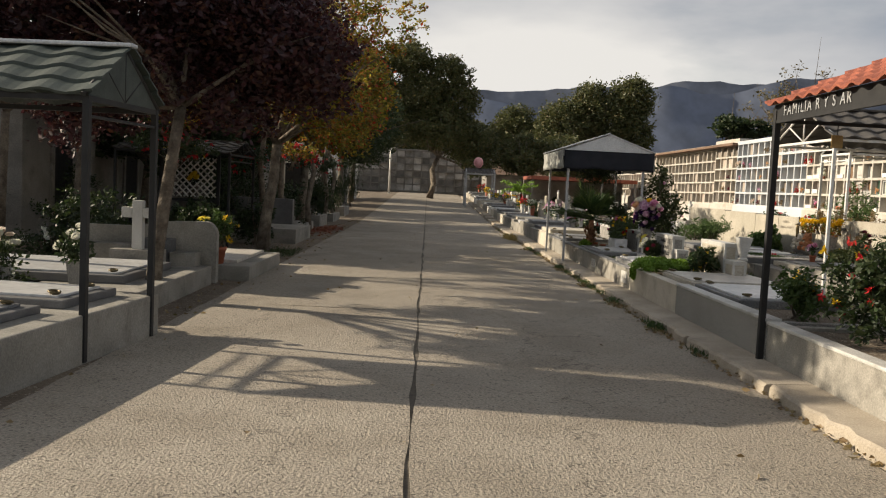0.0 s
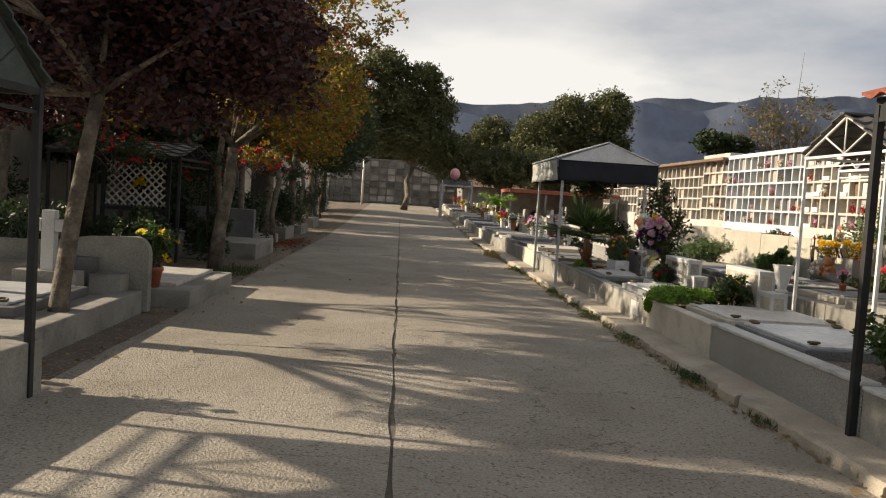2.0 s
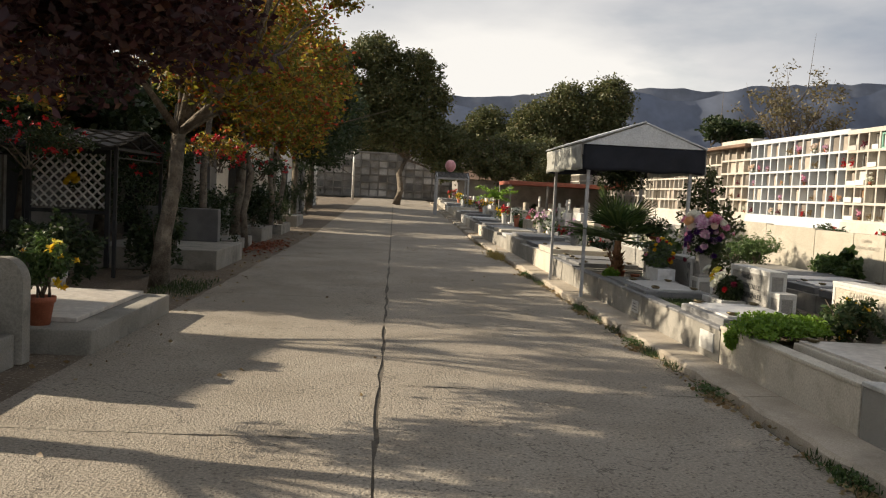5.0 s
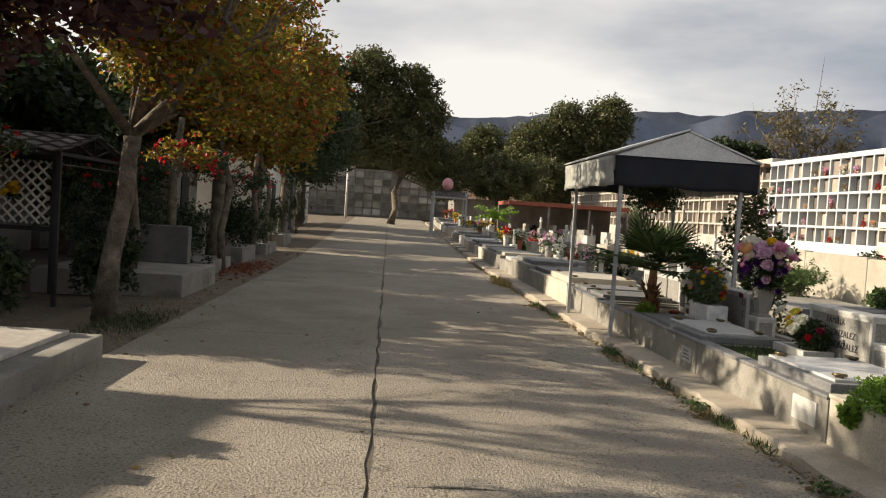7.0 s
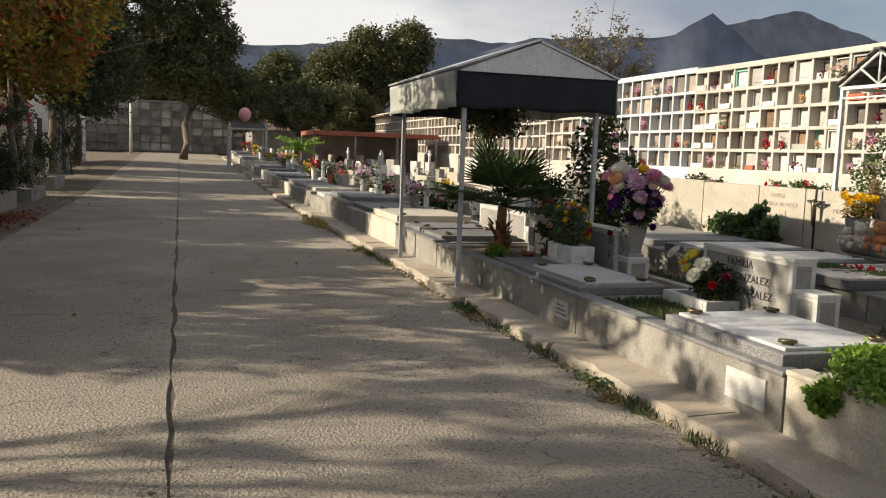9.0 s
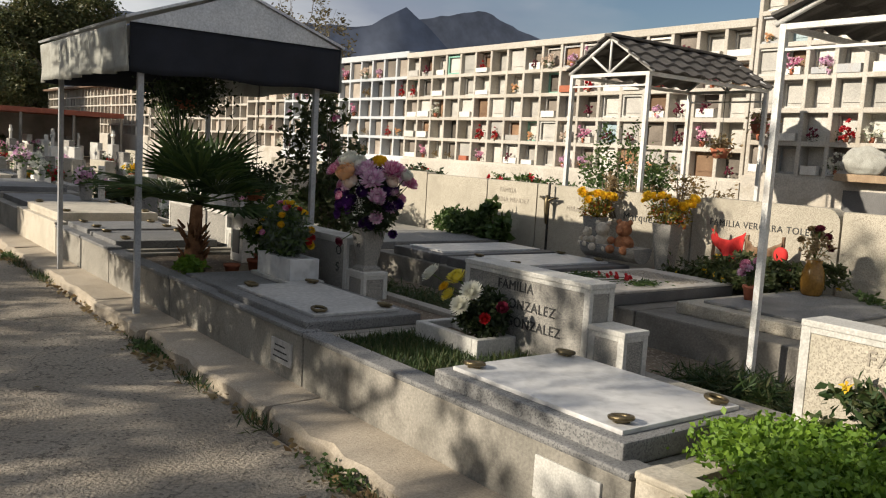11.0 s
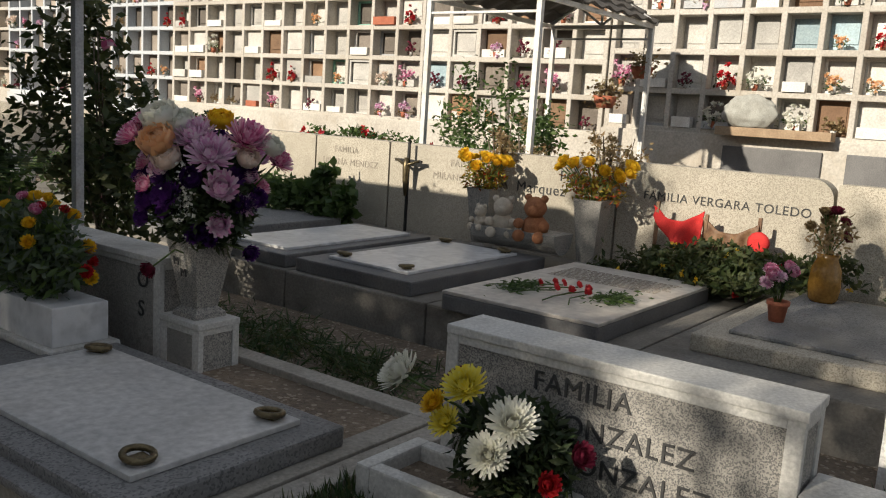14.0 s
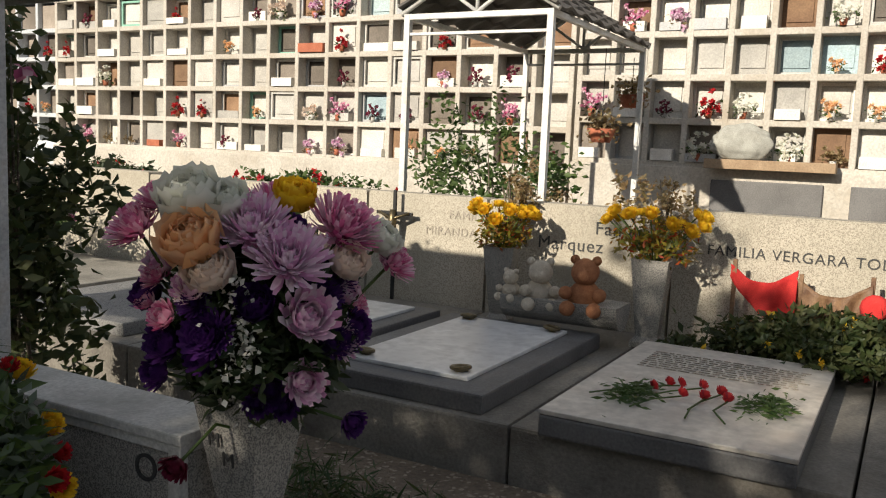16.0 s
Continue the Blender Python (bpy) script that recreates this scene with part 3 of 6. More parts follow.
# ---- vases and pots ----
def tapered_vase(x, y, z, r0, r1, h, material, label, rz=0, square=True, marks=""):
    v = thing("flower_vase", x, y, z, label, "vase")
    bm = bmesh.new()
    prof = [(r0 * 1.45, 0), (r0 * 1.45, h * 0.06), (r0 * 1.2, h * 0.09), (r0, h * 0.12), (r1, h * 0.97), (r1 * 1.06, h), (r1 * 0.85, h), (r1 * 0.8, h * 0.9)]
    lathe(bm, prof, sides=16, square=square)
    ob = part("body", bm, material, v)
    ob.matrix_basis = pose(0, 0, 0, 0, 0, rz)
    return v


tapered_vase(4.53, 15.895, 0.556, 0.075, 0.14, 0.345, GRANITE, "tall square speckled stone flower vase", 0)
for mark_y, mark_z in ((0.035, 0.22), (-0.005, 0.175)):
    lettering("M", 0.05, bpy.data.objects["flower_vase"], pose(-0.058 - 0.15 * mark_z, mark_y, mark_z, 97, 0, -90), INK)
tapered_vase(4.6, 11.19, 0.672, 0.05, 0.12, 0.3, TRIM, "empty pale stone flower vase", 0)


def pot(x, y, z, r, h, label="terracotta flower pot", material=TERRA, group=""):
    p = thing("flower_pot", x, y, z, label, "flower pot", group)
    bm = bmesh.new()
    lathe(bm, [(r * 0.7, 0), (r * 0.95, h * 0.78), (r * 1.06, h * 0.8), (r * 1.08, h), (r * 0.92, h), (r * 0.88, h * 0.85)], sides=18)
    part("body", bm, material, p, smooth=False)
    return p

# ---- second row of graves ----
ROW2 = 6.08
base2 = thing("grave_platform", 7.15, 16.0, 0.0, "long low grey cement grave platform", "grave platform")
for ya, yb in ((10.5, 13.1), (13.11, 14.62), (14.63, 15.9), (15.91, 17.07), (17.08, 18.15), (18.16, 19.5), (19.51, 20.95), (20.96, 22.5)):
    part("section", blk(-1.05, 1.12, ya - 16, yb - 16, -0.05, 0.38, 0.014), OLDCEMENT, base2)
tagged(profile_strip(4.7, 6.05, [2, 9, 12, 15, 20, 26, 32], 0.15, DIRT, "path"), "bare earth path between grave rows", "path")
grave_slab(6.14, 7.7, 17.12, 17.95, 0.38, 0.47, DARKSTONE, MARBLE, "white marble slab on a dark stone frame", 0.12, False)
grave_slab(6.14, 7.68, 16.05, 17.02, 0.38, 0.47, DARKSTONE, MARBLE, "white marble slab set in dark speckled stone", 0.15)
grave_slab(6.05, 7.58, 14.8, 15.76, 0.38, 0.47, DARKSTONE, MARBLE_W, "warm marble slab engraved with verses", 0.0, False)
grave_slab(6.35, 8.0, 13.25, 14.45, 0.38, 0.47, GRANITE_L, SLABGREY, "speckled beige grave slab", 0.14, False)
grave_slab(6.2, 7.9, 18.3, 19.4, 0.38, 0.46, SLABGREY, None, "flat grey cement grave slab", rings=False)
grave_slab(6.2, 7.9, 19.6, 20.8, 0.38, 0.44, RENDER_W, None, "flat pale cement grave slab", rings=False)
grave_slab(6.25, 7.9, 11.2, 12.9, 0.38, 0.48, RENDER_W, None, "flat pale cement grave slab", rings=False)

# engraved lines and dates
verse = thing("engraving", 7.2, 15.28, 0.4935, "fine engraved lines of verse on the marble", "engraving")
for i in range(9):
    bm = bmesh.new()
    yy = 0.36
    while yy > -0.36:
        w = rng.uniform(0.02, 0.06)
        box(bm, -0.2 + i * 0.042, -0.2 + i * 0.042 + 0.012, yy - w, yy, -0.001, 0.0015, 0)
        yy -= w + 0.012
    part("line", bm, INK_L, verse)

wall2 = thing("headstone_wall", 8.3, 16.0, 0.3, "long beige granite headstone wall with family names", "headstone wall")
SECT = [(9.0, 12.2, 0.86), (12.22, 14.28, 0.86), (14.3, 15.82, 0.88), (15.84, 17.1, 0.86), (17.12, 18.1, 0.86), (18.12, 19.05, 0.86), (19.07, 20.4, 0.86), (20.42, 22.5, 0.88), (22.52, 25.5, 0.9)]
for y0, y1, h in SECT:
    bm = bmesh.new()
    t = bmesh.new()
    bmesh.ops.create_cube(t, size=1)
    for v in t.verts:
        v.co = Vector((0.08 + v.co.x * 0.16, (y0 + y1) / 2 - 16 + v.co.y * (y1 - y0), h / 2 + v.co.z * h))
    ed = [e for e in t.edges if all(v.co.z > h - 0.01 for v in e.verts) and abs(e.verts[0].co.y - e.verts[1].co.y) < 0.01]
    bmesh.ops.bevel(t, geom=ed, offset=0.14 if (y0 > 14 and y0 < 15) else 0.02, segments=5, affect="EDGES", profile=0.5)
    join(bm, t)
    part("stone", bm, GRANITE_L, wall2)
for txt, yy, zz, sz in (("FAMILIA VERGARA TOLEDO", 15.02, 0.62, 0.088), ("Familia", 16.15, 0.68, 0.12), ("Marquez", 16.5, 0.56, 0.12), ("FAMILIA", 17.25, 0.7, 0.085), ("MIRANDA S.", 17.35, 0.58, 0.085), ("FAMILIA", 18.65, 0.72, 0.08), ("URBINA MENDEZ", 18.6, 0.6, 0.085), ("URRUTIA", 13.4, 0.55, 0.11)):
    lettering(txt, sz, wall2, pose(-0.003, yy - 16, zz, *FACE_ROAD), INK if yy < 16.6 else INK_L, spacing=1.1)

# crucifix of painted iron, a plain dark figure on it
cx = thing("crucifix", 8.22, 17.82, 0.38, "dark iron crucifix on a thin post", "crucifix")
bm = bmesh.new()
box(bm, -0.01, 0.01, -0.012, 0.012, 0, 0.8, 0.003)
part("post", bm, BLACK, cx)
part("crossbar", blk(-0.012, 0.012, -0.15, 0.15, 0.62, 0.645, 0.003), BLACK, cx)
bm = bmesh.new()
tube(bm, [(-0.025, 0, 0.32), (-0.03, 0.005, 0.45), (-0.03, 0, 0.58), (-0.03, 0, 0.66)], [0.012, 0.022, 0.032, 0.02], 8)
tube(bm, [(-0.02, -0.13, 0.64), (-0.03, 0, 0.59), (-0.02, 0.13, 0.64)], [0.009, 0.016, 0.009], 6)
part("figure", bm, BRONZE, cx)

tapered_vase(8.0, 16.85, 0.38, 0.075, 0.14, 0.5, GRANITE, "tall grey stone vase of yellow chrysanthemums", 10)
tapered_vase(7.95, 15.85, 0.38, 0.09, 0.15, 0.52, GRANITE, "grey stone vase of yellow chrysanthemums", 5)
tr = thing("stone_trough", 7.72, 16.3, 0.47, "low half-round grey stone trough holding plush toys", "planter")
bm = bmesh.new()
pts = [(0.14 * math.cos(a), 0.02 + 0.15 * math.sin(a)) for a in [math.pi + k * math.pi / 10 for k in range(11)]]
va = [bm.verts.new((px, -0.36, 0.15 + pz)) for px, pz in pts]
vb = [bm.verts.new((px, 0.36, 0.15 + pz)) for px, pz in pts]
for k in range(10):
    bm.faces.new((va[k], va[k + 1], vb[k + 1], vb[k]))
bm.faces.new((va[0], vb[0], vb[10], va[10]))
bm.faces.new(va)
bm.faces.new(vb[::-1])
part("body", bm, GRANITE, tr)


def plush(x, y, z, material, label, k=1.0, rz=0):
    bm = bmesh.new()
    for px, py, pz, r, sq in ((0, 0, 0.07, 0.07, 1.1), (-0.015, 0, 0.175, 0.058, 1), (-0.01, 0.045, 0.225, 0.02, 1), (-0.01, -0.045, 0.225, 0.02, 1), (-0.065, 0, 0.165, 0.026, 1), (-0.06, 0.07, 0.09, 0.028, 1), (-0.06, -0.07, 0.09, 0.028, 1), (-0.09, 0.055, 0.03, 0.032, 1), (-0.09, -0.055, 0.03, 0.032, 1)):
        t = bmesh.new()
        bmesh.ops.create_icosphere(t, subdivisions=3, radius=r * k)
        for v in t.verts:
            v.co = v.co * (1 + 0.06 * noise.noise(v.co * 60)) + Vector((px, py, pz)) * k
            v.co.z = max(v.co.z, 0)
        join(bm, t)
    ob = part("plush_toy", bm, material, None, smooth=True)
    tagged(ob, label, "plush toy")
    return place(ob, x, y, z, rz)


plush(7.7, 16.17, 0.57, TEDDY, "brown plush teddy bear sitting in a trough", 1.4, 10)
plush(7.69, 16.45, 0.57, TEDDY_W, "cream plush toy lying in a trough", 1.25, 25)
plush(7.66, 16.62, 0.6, TEDDY_W, "small cream plush toy in a trough", 0.8, -10)

# red cloth stretched between wooden stakes
sd = thing("draped_cloth", 8.1, 15.05, 0.38, "red and brown cloth draped over wooden stakes", "draped cloth")
for yy, hh in ((0.36, 0.55), (0.0, 0.5), (-0.36, 0.52)):
    part("stake", blk(-0.012, 0.012, yy - 0.012, yy + 0.012, 0, hh, 0.003), BROWNHIDE, sd)
for nm, m, y0, y1 in (("red_cloth", REDCLOTH, 0.38, 0.02), ("brown_cloth", BROWNHIDE, 0.02, -0.36)):
    bm = bmesh.new()
    grid = []
    for i in range(13):
        row = []
        u = i / 12
        for j in range(9):
            w = j / 8
            sag = 0.09 * math.sin(math.pi * u)
            zt = 0.52 - sag - (0.04 if nm == "brown_cloth" else 0)
            zb = zt - 0.07 - 0.22 * (u if nm == "red_cloth" else 0.8 - 0.6 * u)
            row.append(bm.verts.new((-0.03 + 0.025 * math.sin(u * 15 + w * 3), y0 + (y1 - y0) * u, zt + (zb - zt) * w)))
        grid.append(row)
    for a, b in zip(grid, grid[1:]):
        for k in range(8):
            bm.faces.new((a[k], a[k + 1], b[k + 1], b[k])).smooth = True
    ob = part(nm, bm, m, sd)
    sol = ob.modifiers.new("thick", "SOLIDIFY")
    sol.thickness = 0.008
bm = bmesh.new()
lathe(bm, [(0.0, 0), (0.06, 0.004), (0.075, 0.02), (0.05, 0.035), (0.02, 0.03)], sides=14)
ro = part("rosette", bm, REDCLOTH, sd, "round red rosette")
ro.matrix_basis = pose(-0.04, -0.38, 0.36, 90, 0, -90)

bv = thing("flower_vase", 7.7, 14.16, 0.49, "amber glass vase with dried brown flowers", "vase")
AMBER = surface("amber_glazed_glass", (0.2, 0.1, 0.015), (0.3, 0.16, 0.03), 8, 60, 0.2, 0.03)
bm = bmesh.new()
lathe(bm, [(0.07, 0), (0.085, 0.02), (0.095, 0.1), (0.085, 0.2), (0.06, 0.26), (0.07, 0.29), (0.055, 0.29)], sides=18)
part("body", bm, AMBER, bv)
pot(6.9, 14.2, 0.49, 0.055, 0.11, "small terracotta pot with pink ribbon flowers")

# ---- niche wall ----
NX = 12.4
nwall = thing("niche_wall", NX, 30, 0, "long whitewashed burial niche wall with rows of recesses", "niche wall", kind="structure")
BLOCKS = [  # y0, y1, column pitch, row pitch, first row, rows, frame, crown, set-back
    (8.0, 18.05, 0.405, 0.465, 1.42, 7, NICHE_W, 0.3, 0.0),
    (18.1, 27.2, 0.5, 0.457, 1.3, 5, NICHE_W, 0.12, 0.05),
    (27.22, 33.6, 0.52, 0.465, 1.3, 5, NICHE_BLUE, 0.14, 0.12),
    (33.65, 36.4, 0.58, 0.465, 1.3, 5, NICHE_W, 0.25, 0.2),
    (36.45, 46.0, 0.58, 0.45, 1.2, 5, NICHE_W, 0.25, 0.25),
    (46.1, 64.0, 0.58, 0.44, 1.15, 5, NICHE_W, 0.2, 0.25),
]
cells = []
for y0, y1, cp, rp, z1, nr, mat_f, crown, dx in BLOCKS:
    bm = bmesh.new()
    nc = int((y1 - y0) / cp)
    cp = (y1 - y0) / nc
    ztop = z1 + nr * rp
    zb = zg(y0)
    ox = dx
    box(bm, ox - 0.06, ox + 0.5, y0 - 30, y1 - 30, -0.1, z1 - 0.02 + zb, 0.01)
    box(bm, ox + 0.26, ox + 0.5, y0 - 30, y1 - 30, z1 - 0.02 + zb, ztop + zb, 0)
    box(bm, ox - 0.02, ox + 0.5, y0 - 30, y1 - 30, ztop + zb, ztop + crown + zb, 0.01)
    for r in range(nr):
        box(bm, ox, ox + 0.26, y0 - 30, y1 - 30, z1 + r * rp - 0.035 + zb, z1 + r * rp + 0.035 + zb, 0.006, 1)
    for c in range(nc + 1):
        yy = min(max(y0 + c * cp, y0 + 0.035), y1 - 0.035) - 30
        box(bm, ox - 0.004, ox + 0.26, yy - 0.032, yy + 0.032, z1 + zb, ztop + zb, 0.006, 1)
    part("frame", bm, mat_f, nwall)
    for r in range(nr):
        for c in range(nc):
            cells.append((y0 + (c + 0.5) * cp, z1 + (r + 0.5) * rp + zb, cp - 0.07, rp - 0.075, NX + ox))
bm = bmesh.new()
box(bm, -0.1, 0.9, 33.6 - 30, 46 - 30, 3.62, 3.72, 0.005)
box(bm, -0.06, 0.9, 46.2 - 30, 64 - 30, 3.62, 3.72, 0.005)
part("roof_sheet", bm, OLDROOF, nwall, "rusty sheet along the top of the wall")

PANELS = [surface("niche_marble", (0.42, 0.4, 0.37), (0.6, 0.58, 0.53), 2.3, 60, 0.4, 0.05, per="object", swing=0.25), NICHE_BACK, PLAQUE,
          surface("niche_brown", (0.16, 0.09, 0.05), (0.26, 0.16, 0.09), 2.5, 60, 0.8, 0.2, per="object", swing=0.3), surface("niche_blue", (0.3, 0.4, 0.45), (0.4, 0.5, 0.52), 2.5, 60, 0.7, 0.1, per="object", swing=0.3)]
panel_mesh = []
for m in PANELS:
    bm = bmesh.new()
    box(bm, 0, 0.02, -0.5, 0.5, -0.5, 0.5, 0)
    box(bm, -0.015, 0.0, -0.36, 0.36, -0.3, 0.36, 0)
    panel_mesh.append(mesh_from("niche_panel", bm, m))
frame_mesh = []
for m in (TRIM, surface("mint_frame", (0.2, 0.42, 0.33), (0.26, 0.5, 0.4), 4, 60, 0.6, 0.1), STEEL, WHITEW):
    bm = bmesh.new()
    for b in ((-0.5, -0.43, -0.5, 0.5), (0.43, 0.5, -0.5, 0.5), (-0.43, 0.43, 0.42, 0.5), (-0.43, 0.43, -0.5, -0.42)):
        box(bm, 0, 0.03, b[0], b[1], b[2], b[3], 0)
    frame_mesh.append(mesh_from("niche_door_frame", bm, m))
sill_mesh = []
for m in (WHITEW, PLAQUE, TERRA, STEEL):
    bm = bmesh.new()
    for b in ((0, 0.015, -0.5, 0.5, 0.11), (0.085, 0.1, -0.5, 0.5, 0.11), (0.015, 0.085, -0.5, -0.46, 0.11), (0.015, 0.085, 0.46, 0.5, 0.11), (0.015, 0.085, -0.46, 0.46, 0.075)):
        box(bm, b[0], b[1], b[2], b[3], 0, b[4], 0)
    sill_mesh.append(mesh_from("niche_planter", bm, m))
nrng = random.Random(5)
stuff = bmesh.new()
for yy, zz, w, h, xx in cells:
    deep = nrng.choice((0.08, 0.14, 0.18, 0.22, 0.24))
    if 14.0 < yy < 27:
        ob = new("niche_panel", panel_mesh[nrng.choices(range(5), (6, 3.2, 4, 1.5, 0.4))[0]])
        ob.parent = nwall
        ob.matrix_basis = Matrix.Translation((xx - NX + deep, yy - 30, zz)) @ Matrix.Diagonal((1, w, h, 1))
        if nrng.random() < 0.45:
            ob = new("niche_door_frame", frame_mesh[nrng.choices(range(4), (4, 0.6, 2, 4))[0]])
            ob.parent = nwall
            ob.matrix_basis = Matrix.Translation((xx - NX + max(0, deep - 0.05), yy - 30, zz)) @ Matrix.Diagonal((1, w, h, 1))
        if nrng.random() < 0.42:
            ob = new("niche_planter", sill_mesh[nrng.choices(range(4), (5, 3, 1, 1))[0]])
            ob.parent = nwall
            ob.matrix_basis = Matrix.Translation((xx - NX + nrng.uniform(-0.04, 0.03), yy - 30 + nrng.uniform(-0.02, 0.02), zz - h / 2)) @ Matrix.Diagonal((1, w * nrng.uniform(0.6, 0.98), nrng.uniform(0.8, 1.25), 1))
    else:
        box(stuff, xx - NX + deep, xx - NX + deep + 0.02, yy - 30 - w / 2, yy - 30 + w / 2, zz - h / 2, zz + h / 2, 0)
# far cells: the recess shade is part of this darker colour
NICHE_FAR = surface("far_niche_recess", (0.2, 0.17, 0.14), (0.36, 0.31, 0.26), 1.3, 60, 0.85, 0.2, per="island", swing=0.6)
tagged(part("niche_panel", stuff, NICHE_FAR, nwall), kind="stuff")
for yy, zz in ((13.2, 0.45), (14.55, 0.45), (15.9, 0.45)):
    part("tomb_plaque", blk(-0.1, -0.065, yy - 30 - 0.55, yy - 30 + 0.55, zz + 0.5, zz + 0.83, 0.01), DARKSTONE, nwall, "grey marble plaque with worn lettering")

# ---- far end of the lane ----
fw = thing("niche_wall", 0, 74, zg(74), "distant shaded grey burial niche wall across the lane's end", "niche wall", kind="structure")
bm = bmesh.new()
box(bm, -16, 16, 0.3, 0.7, -0.5, 3.7, 0)
for r in range(7):
    box(bm, -16, 16, 0, 0.3, 0.1 + r * 0.58 - 0.04, 0.1 + r * 0.58 + 0.04, 0)
for c in range(45):
    box(bm, -16 + c * 0.72 - 0.04, -16 + c * 0.72 + 0.04, 0, 0.3, 0, 3.6, 0)
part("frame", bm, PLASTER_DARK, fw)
bm = bmesh.new()
for c in range(44):
    for r in range(6):
        d = nrng.choice((0.02, 0.1, 0.22))
        box(bm, -16 + c * 0.72 + 0.06, -16 + c * 0.72 + 0.66, d, d + 0.02, 0.16 + r * 0.58, 0.62 + r * 0.58, 0)
tagged(part("niche_panel", bm, surface("far_plaques", (0.2, 0.19, 0.17), (0.4, 0.38, 0.35), 1, 30, 0.7, 0.1, per="island", swing=0.6), fw), kind="stuff")

# ---- canopies ----
def post(parent, x, y, z0, z1, w, material, name="post"):
    return part(name, blk(x - w / 2, x + w / 2, y - w / 2, y + w / 2, z0, z1, 0.004), material, parent)


def tile_roof(parent, x0, x1, y_eave, z_eave, y_ridge, z_ridge, material, steps=4, waves=8, thick=0.02, name="roof_slope"):
    """One pitched side with pressed tile rows running along x."""
    bm = bmesh.new()
    nx = waves * 6
    rows = []
    for j in range(steps):
        a, b = j / steps, (j + 1) / steps
        for u, lift in ((a, 0.028), (b, 0.0)):
            row = []
            for i in range(nx + 1):
                x = x0 + (x1 - x0) * i / nx
                wv = 0.016 * math.cos(2 * math.pi * i / 6)
                row.append(bm.verts.new((x, y_eave + (y_ridge - y_eave) * u, z_eave + (z_ridge - z_eave) * u + lift + wv)))
            rows.append(row)
    for a, b in zip(rows, rows[1:]):
        for k in range(nx):
            bm.faces.new((a[k], a[k + 1], b[k + 1], b[k]))
    ob = part(name, bm, material, parent)
    s = ob.modifiers.new("thick", "SOLIDIFY")
    s.thickness = thick
    return ob


def gable_canopy(x0, x1, y0, y1, z_eave, z_ridge, frame_mat, roof_mat, label, post_w=0.04, z0=0.0, ridge="x", over=0.06, posts=True, gable=None, ridge_mat=None, base_z=None):
    """A tomb canopy: four posts, a bar frame, gable trusses and two tiled slopes with the ridge along x."""
    g = thing("tomb_canopy", (x0 + x1) / 2, (y0 + y1) / 2, z0, label, "canopy")
    hx, hy = (x1 - x0) / 2, (y1 - y0) / 2
    ze, zr = z_eave - z0, z_ridge - z0
    for sx in (-1, 1):
        for sy in (-1, 1):
            bz = base_z if (base_z is not None) else 0
            post(g, sx * hx, sy * hy, bz, ze, post_w, frame_mat)
    r = post_w * 0.42
    for sy in (-1, 1):
        part("rail", box(bmesh.new(), -hx, hx, sy * hy - r, sy * hy + r, ze - 2 * r, ze, 0.003), frame_mat, g)
    for sx in (-1, 1):
        part("crossbar", box(bmesh.new(), sx * hx - r, sx * hx + r, -hy, hy, ze - 2 * r, ze, 0.003), frame_mat, g)
        part("crossbar", box(bmesh.new(), sx * hx - r * 0.7, sx * hx + r * 0.7, -hy, hy, ze - 0.16, ze - 0.16 + r, 0.002), frame_mat, g)
        bm = bmesh.new()
        tube(bm, [(sx * hx, -hy - over, ze), (sx * hx, 0, zr)], r, 6)
        tube(bm, [(sx * hx, hy + over, ze), (sx * hx, 0, zr)], r, 6)
        tube(bm, [(sx * hx, 0, ze), (sx * hx, 0, zr)], r * 0.7, 6)
        for half in (-1, 1):
            tube(bm, [(sx * hx, 0, ze), (sx * hx, half * hy * 0.5, (ze + zr) / 2)], r * 0.7, 6)
        part("truss", bm, frame_mat, g)
    for sy in (-1, 1):
        tile_roof(g, -hx - over, hx + over, sy * (hy + over), ze + 0.0, 0, zr + 0.02, roof_mat)
    part("ridge_cap", box(bmesh.new(), -hx - over - 0.02, hx + over + 0.02, -0.06, 0.06, zr + 0.015, zr + 0.05, 0.012), ridge_mat or roof_mat, g)
    if gable:
        for sx in (1,):
            bm = bmesh.new()
            a = [bm.verts.new((sx * hx, yy, zz)) for yy, zz in ((-hy, ze), (hy, ze), (0, zr))]
            b = [bm.verts.new((sx * hx + 0.01, yy, zz)) for yy, zz in ((-hy, ze), (hy, ze), (0, zr))]
            bm.faces.new(a)
            bm.faces.new(b[::-1])
            part("gable_panel", bm, gable, g)
    return g


# canopy over the shaded graves, black frame and dark green sheet roof
green_canopy = gable_canopy(-5.0, -1.95, 6.45, 7.62, 1.98, 2.4, BLACK, GREENTILE, "black steel tomb canopy with dark green sheet roof", 0.05, 0.0, gable=GREENTILE, ridge_mat=ZINC)

# canopy with red tiles and family lettering, black frame
cr_ = thing("tomb_canopy", 4.4, 5.9, 0.12, "black steel tomb canopy with red tile roof and lettered fascia", "canopy")
for px, py in ((-1.03, 1.47), (-1.03, -1.4), (1.0, 1.47), (1.0, -1.4)):
    post(cr_, px, py, -0.045 if px < 0 else 0.26, 2.1, 0.05, BLACK)
part("fascia", blk(-1.045, -1.03, -1.6, 1.5, 2.02, 2.15, 0.002), BLACK, cr_)
part("rail", blk(-1.05, -1.02, -1.6, 1.52, 1.99, 2.02, 0.002), BLACK, cr_)
for yy in (1.49, -1.42):
    part("rail", blk(-1.02, 1.0, yy - 0.015, yy + 0.015, 2.0, 2.03, 0.002), BLACK, cr_)
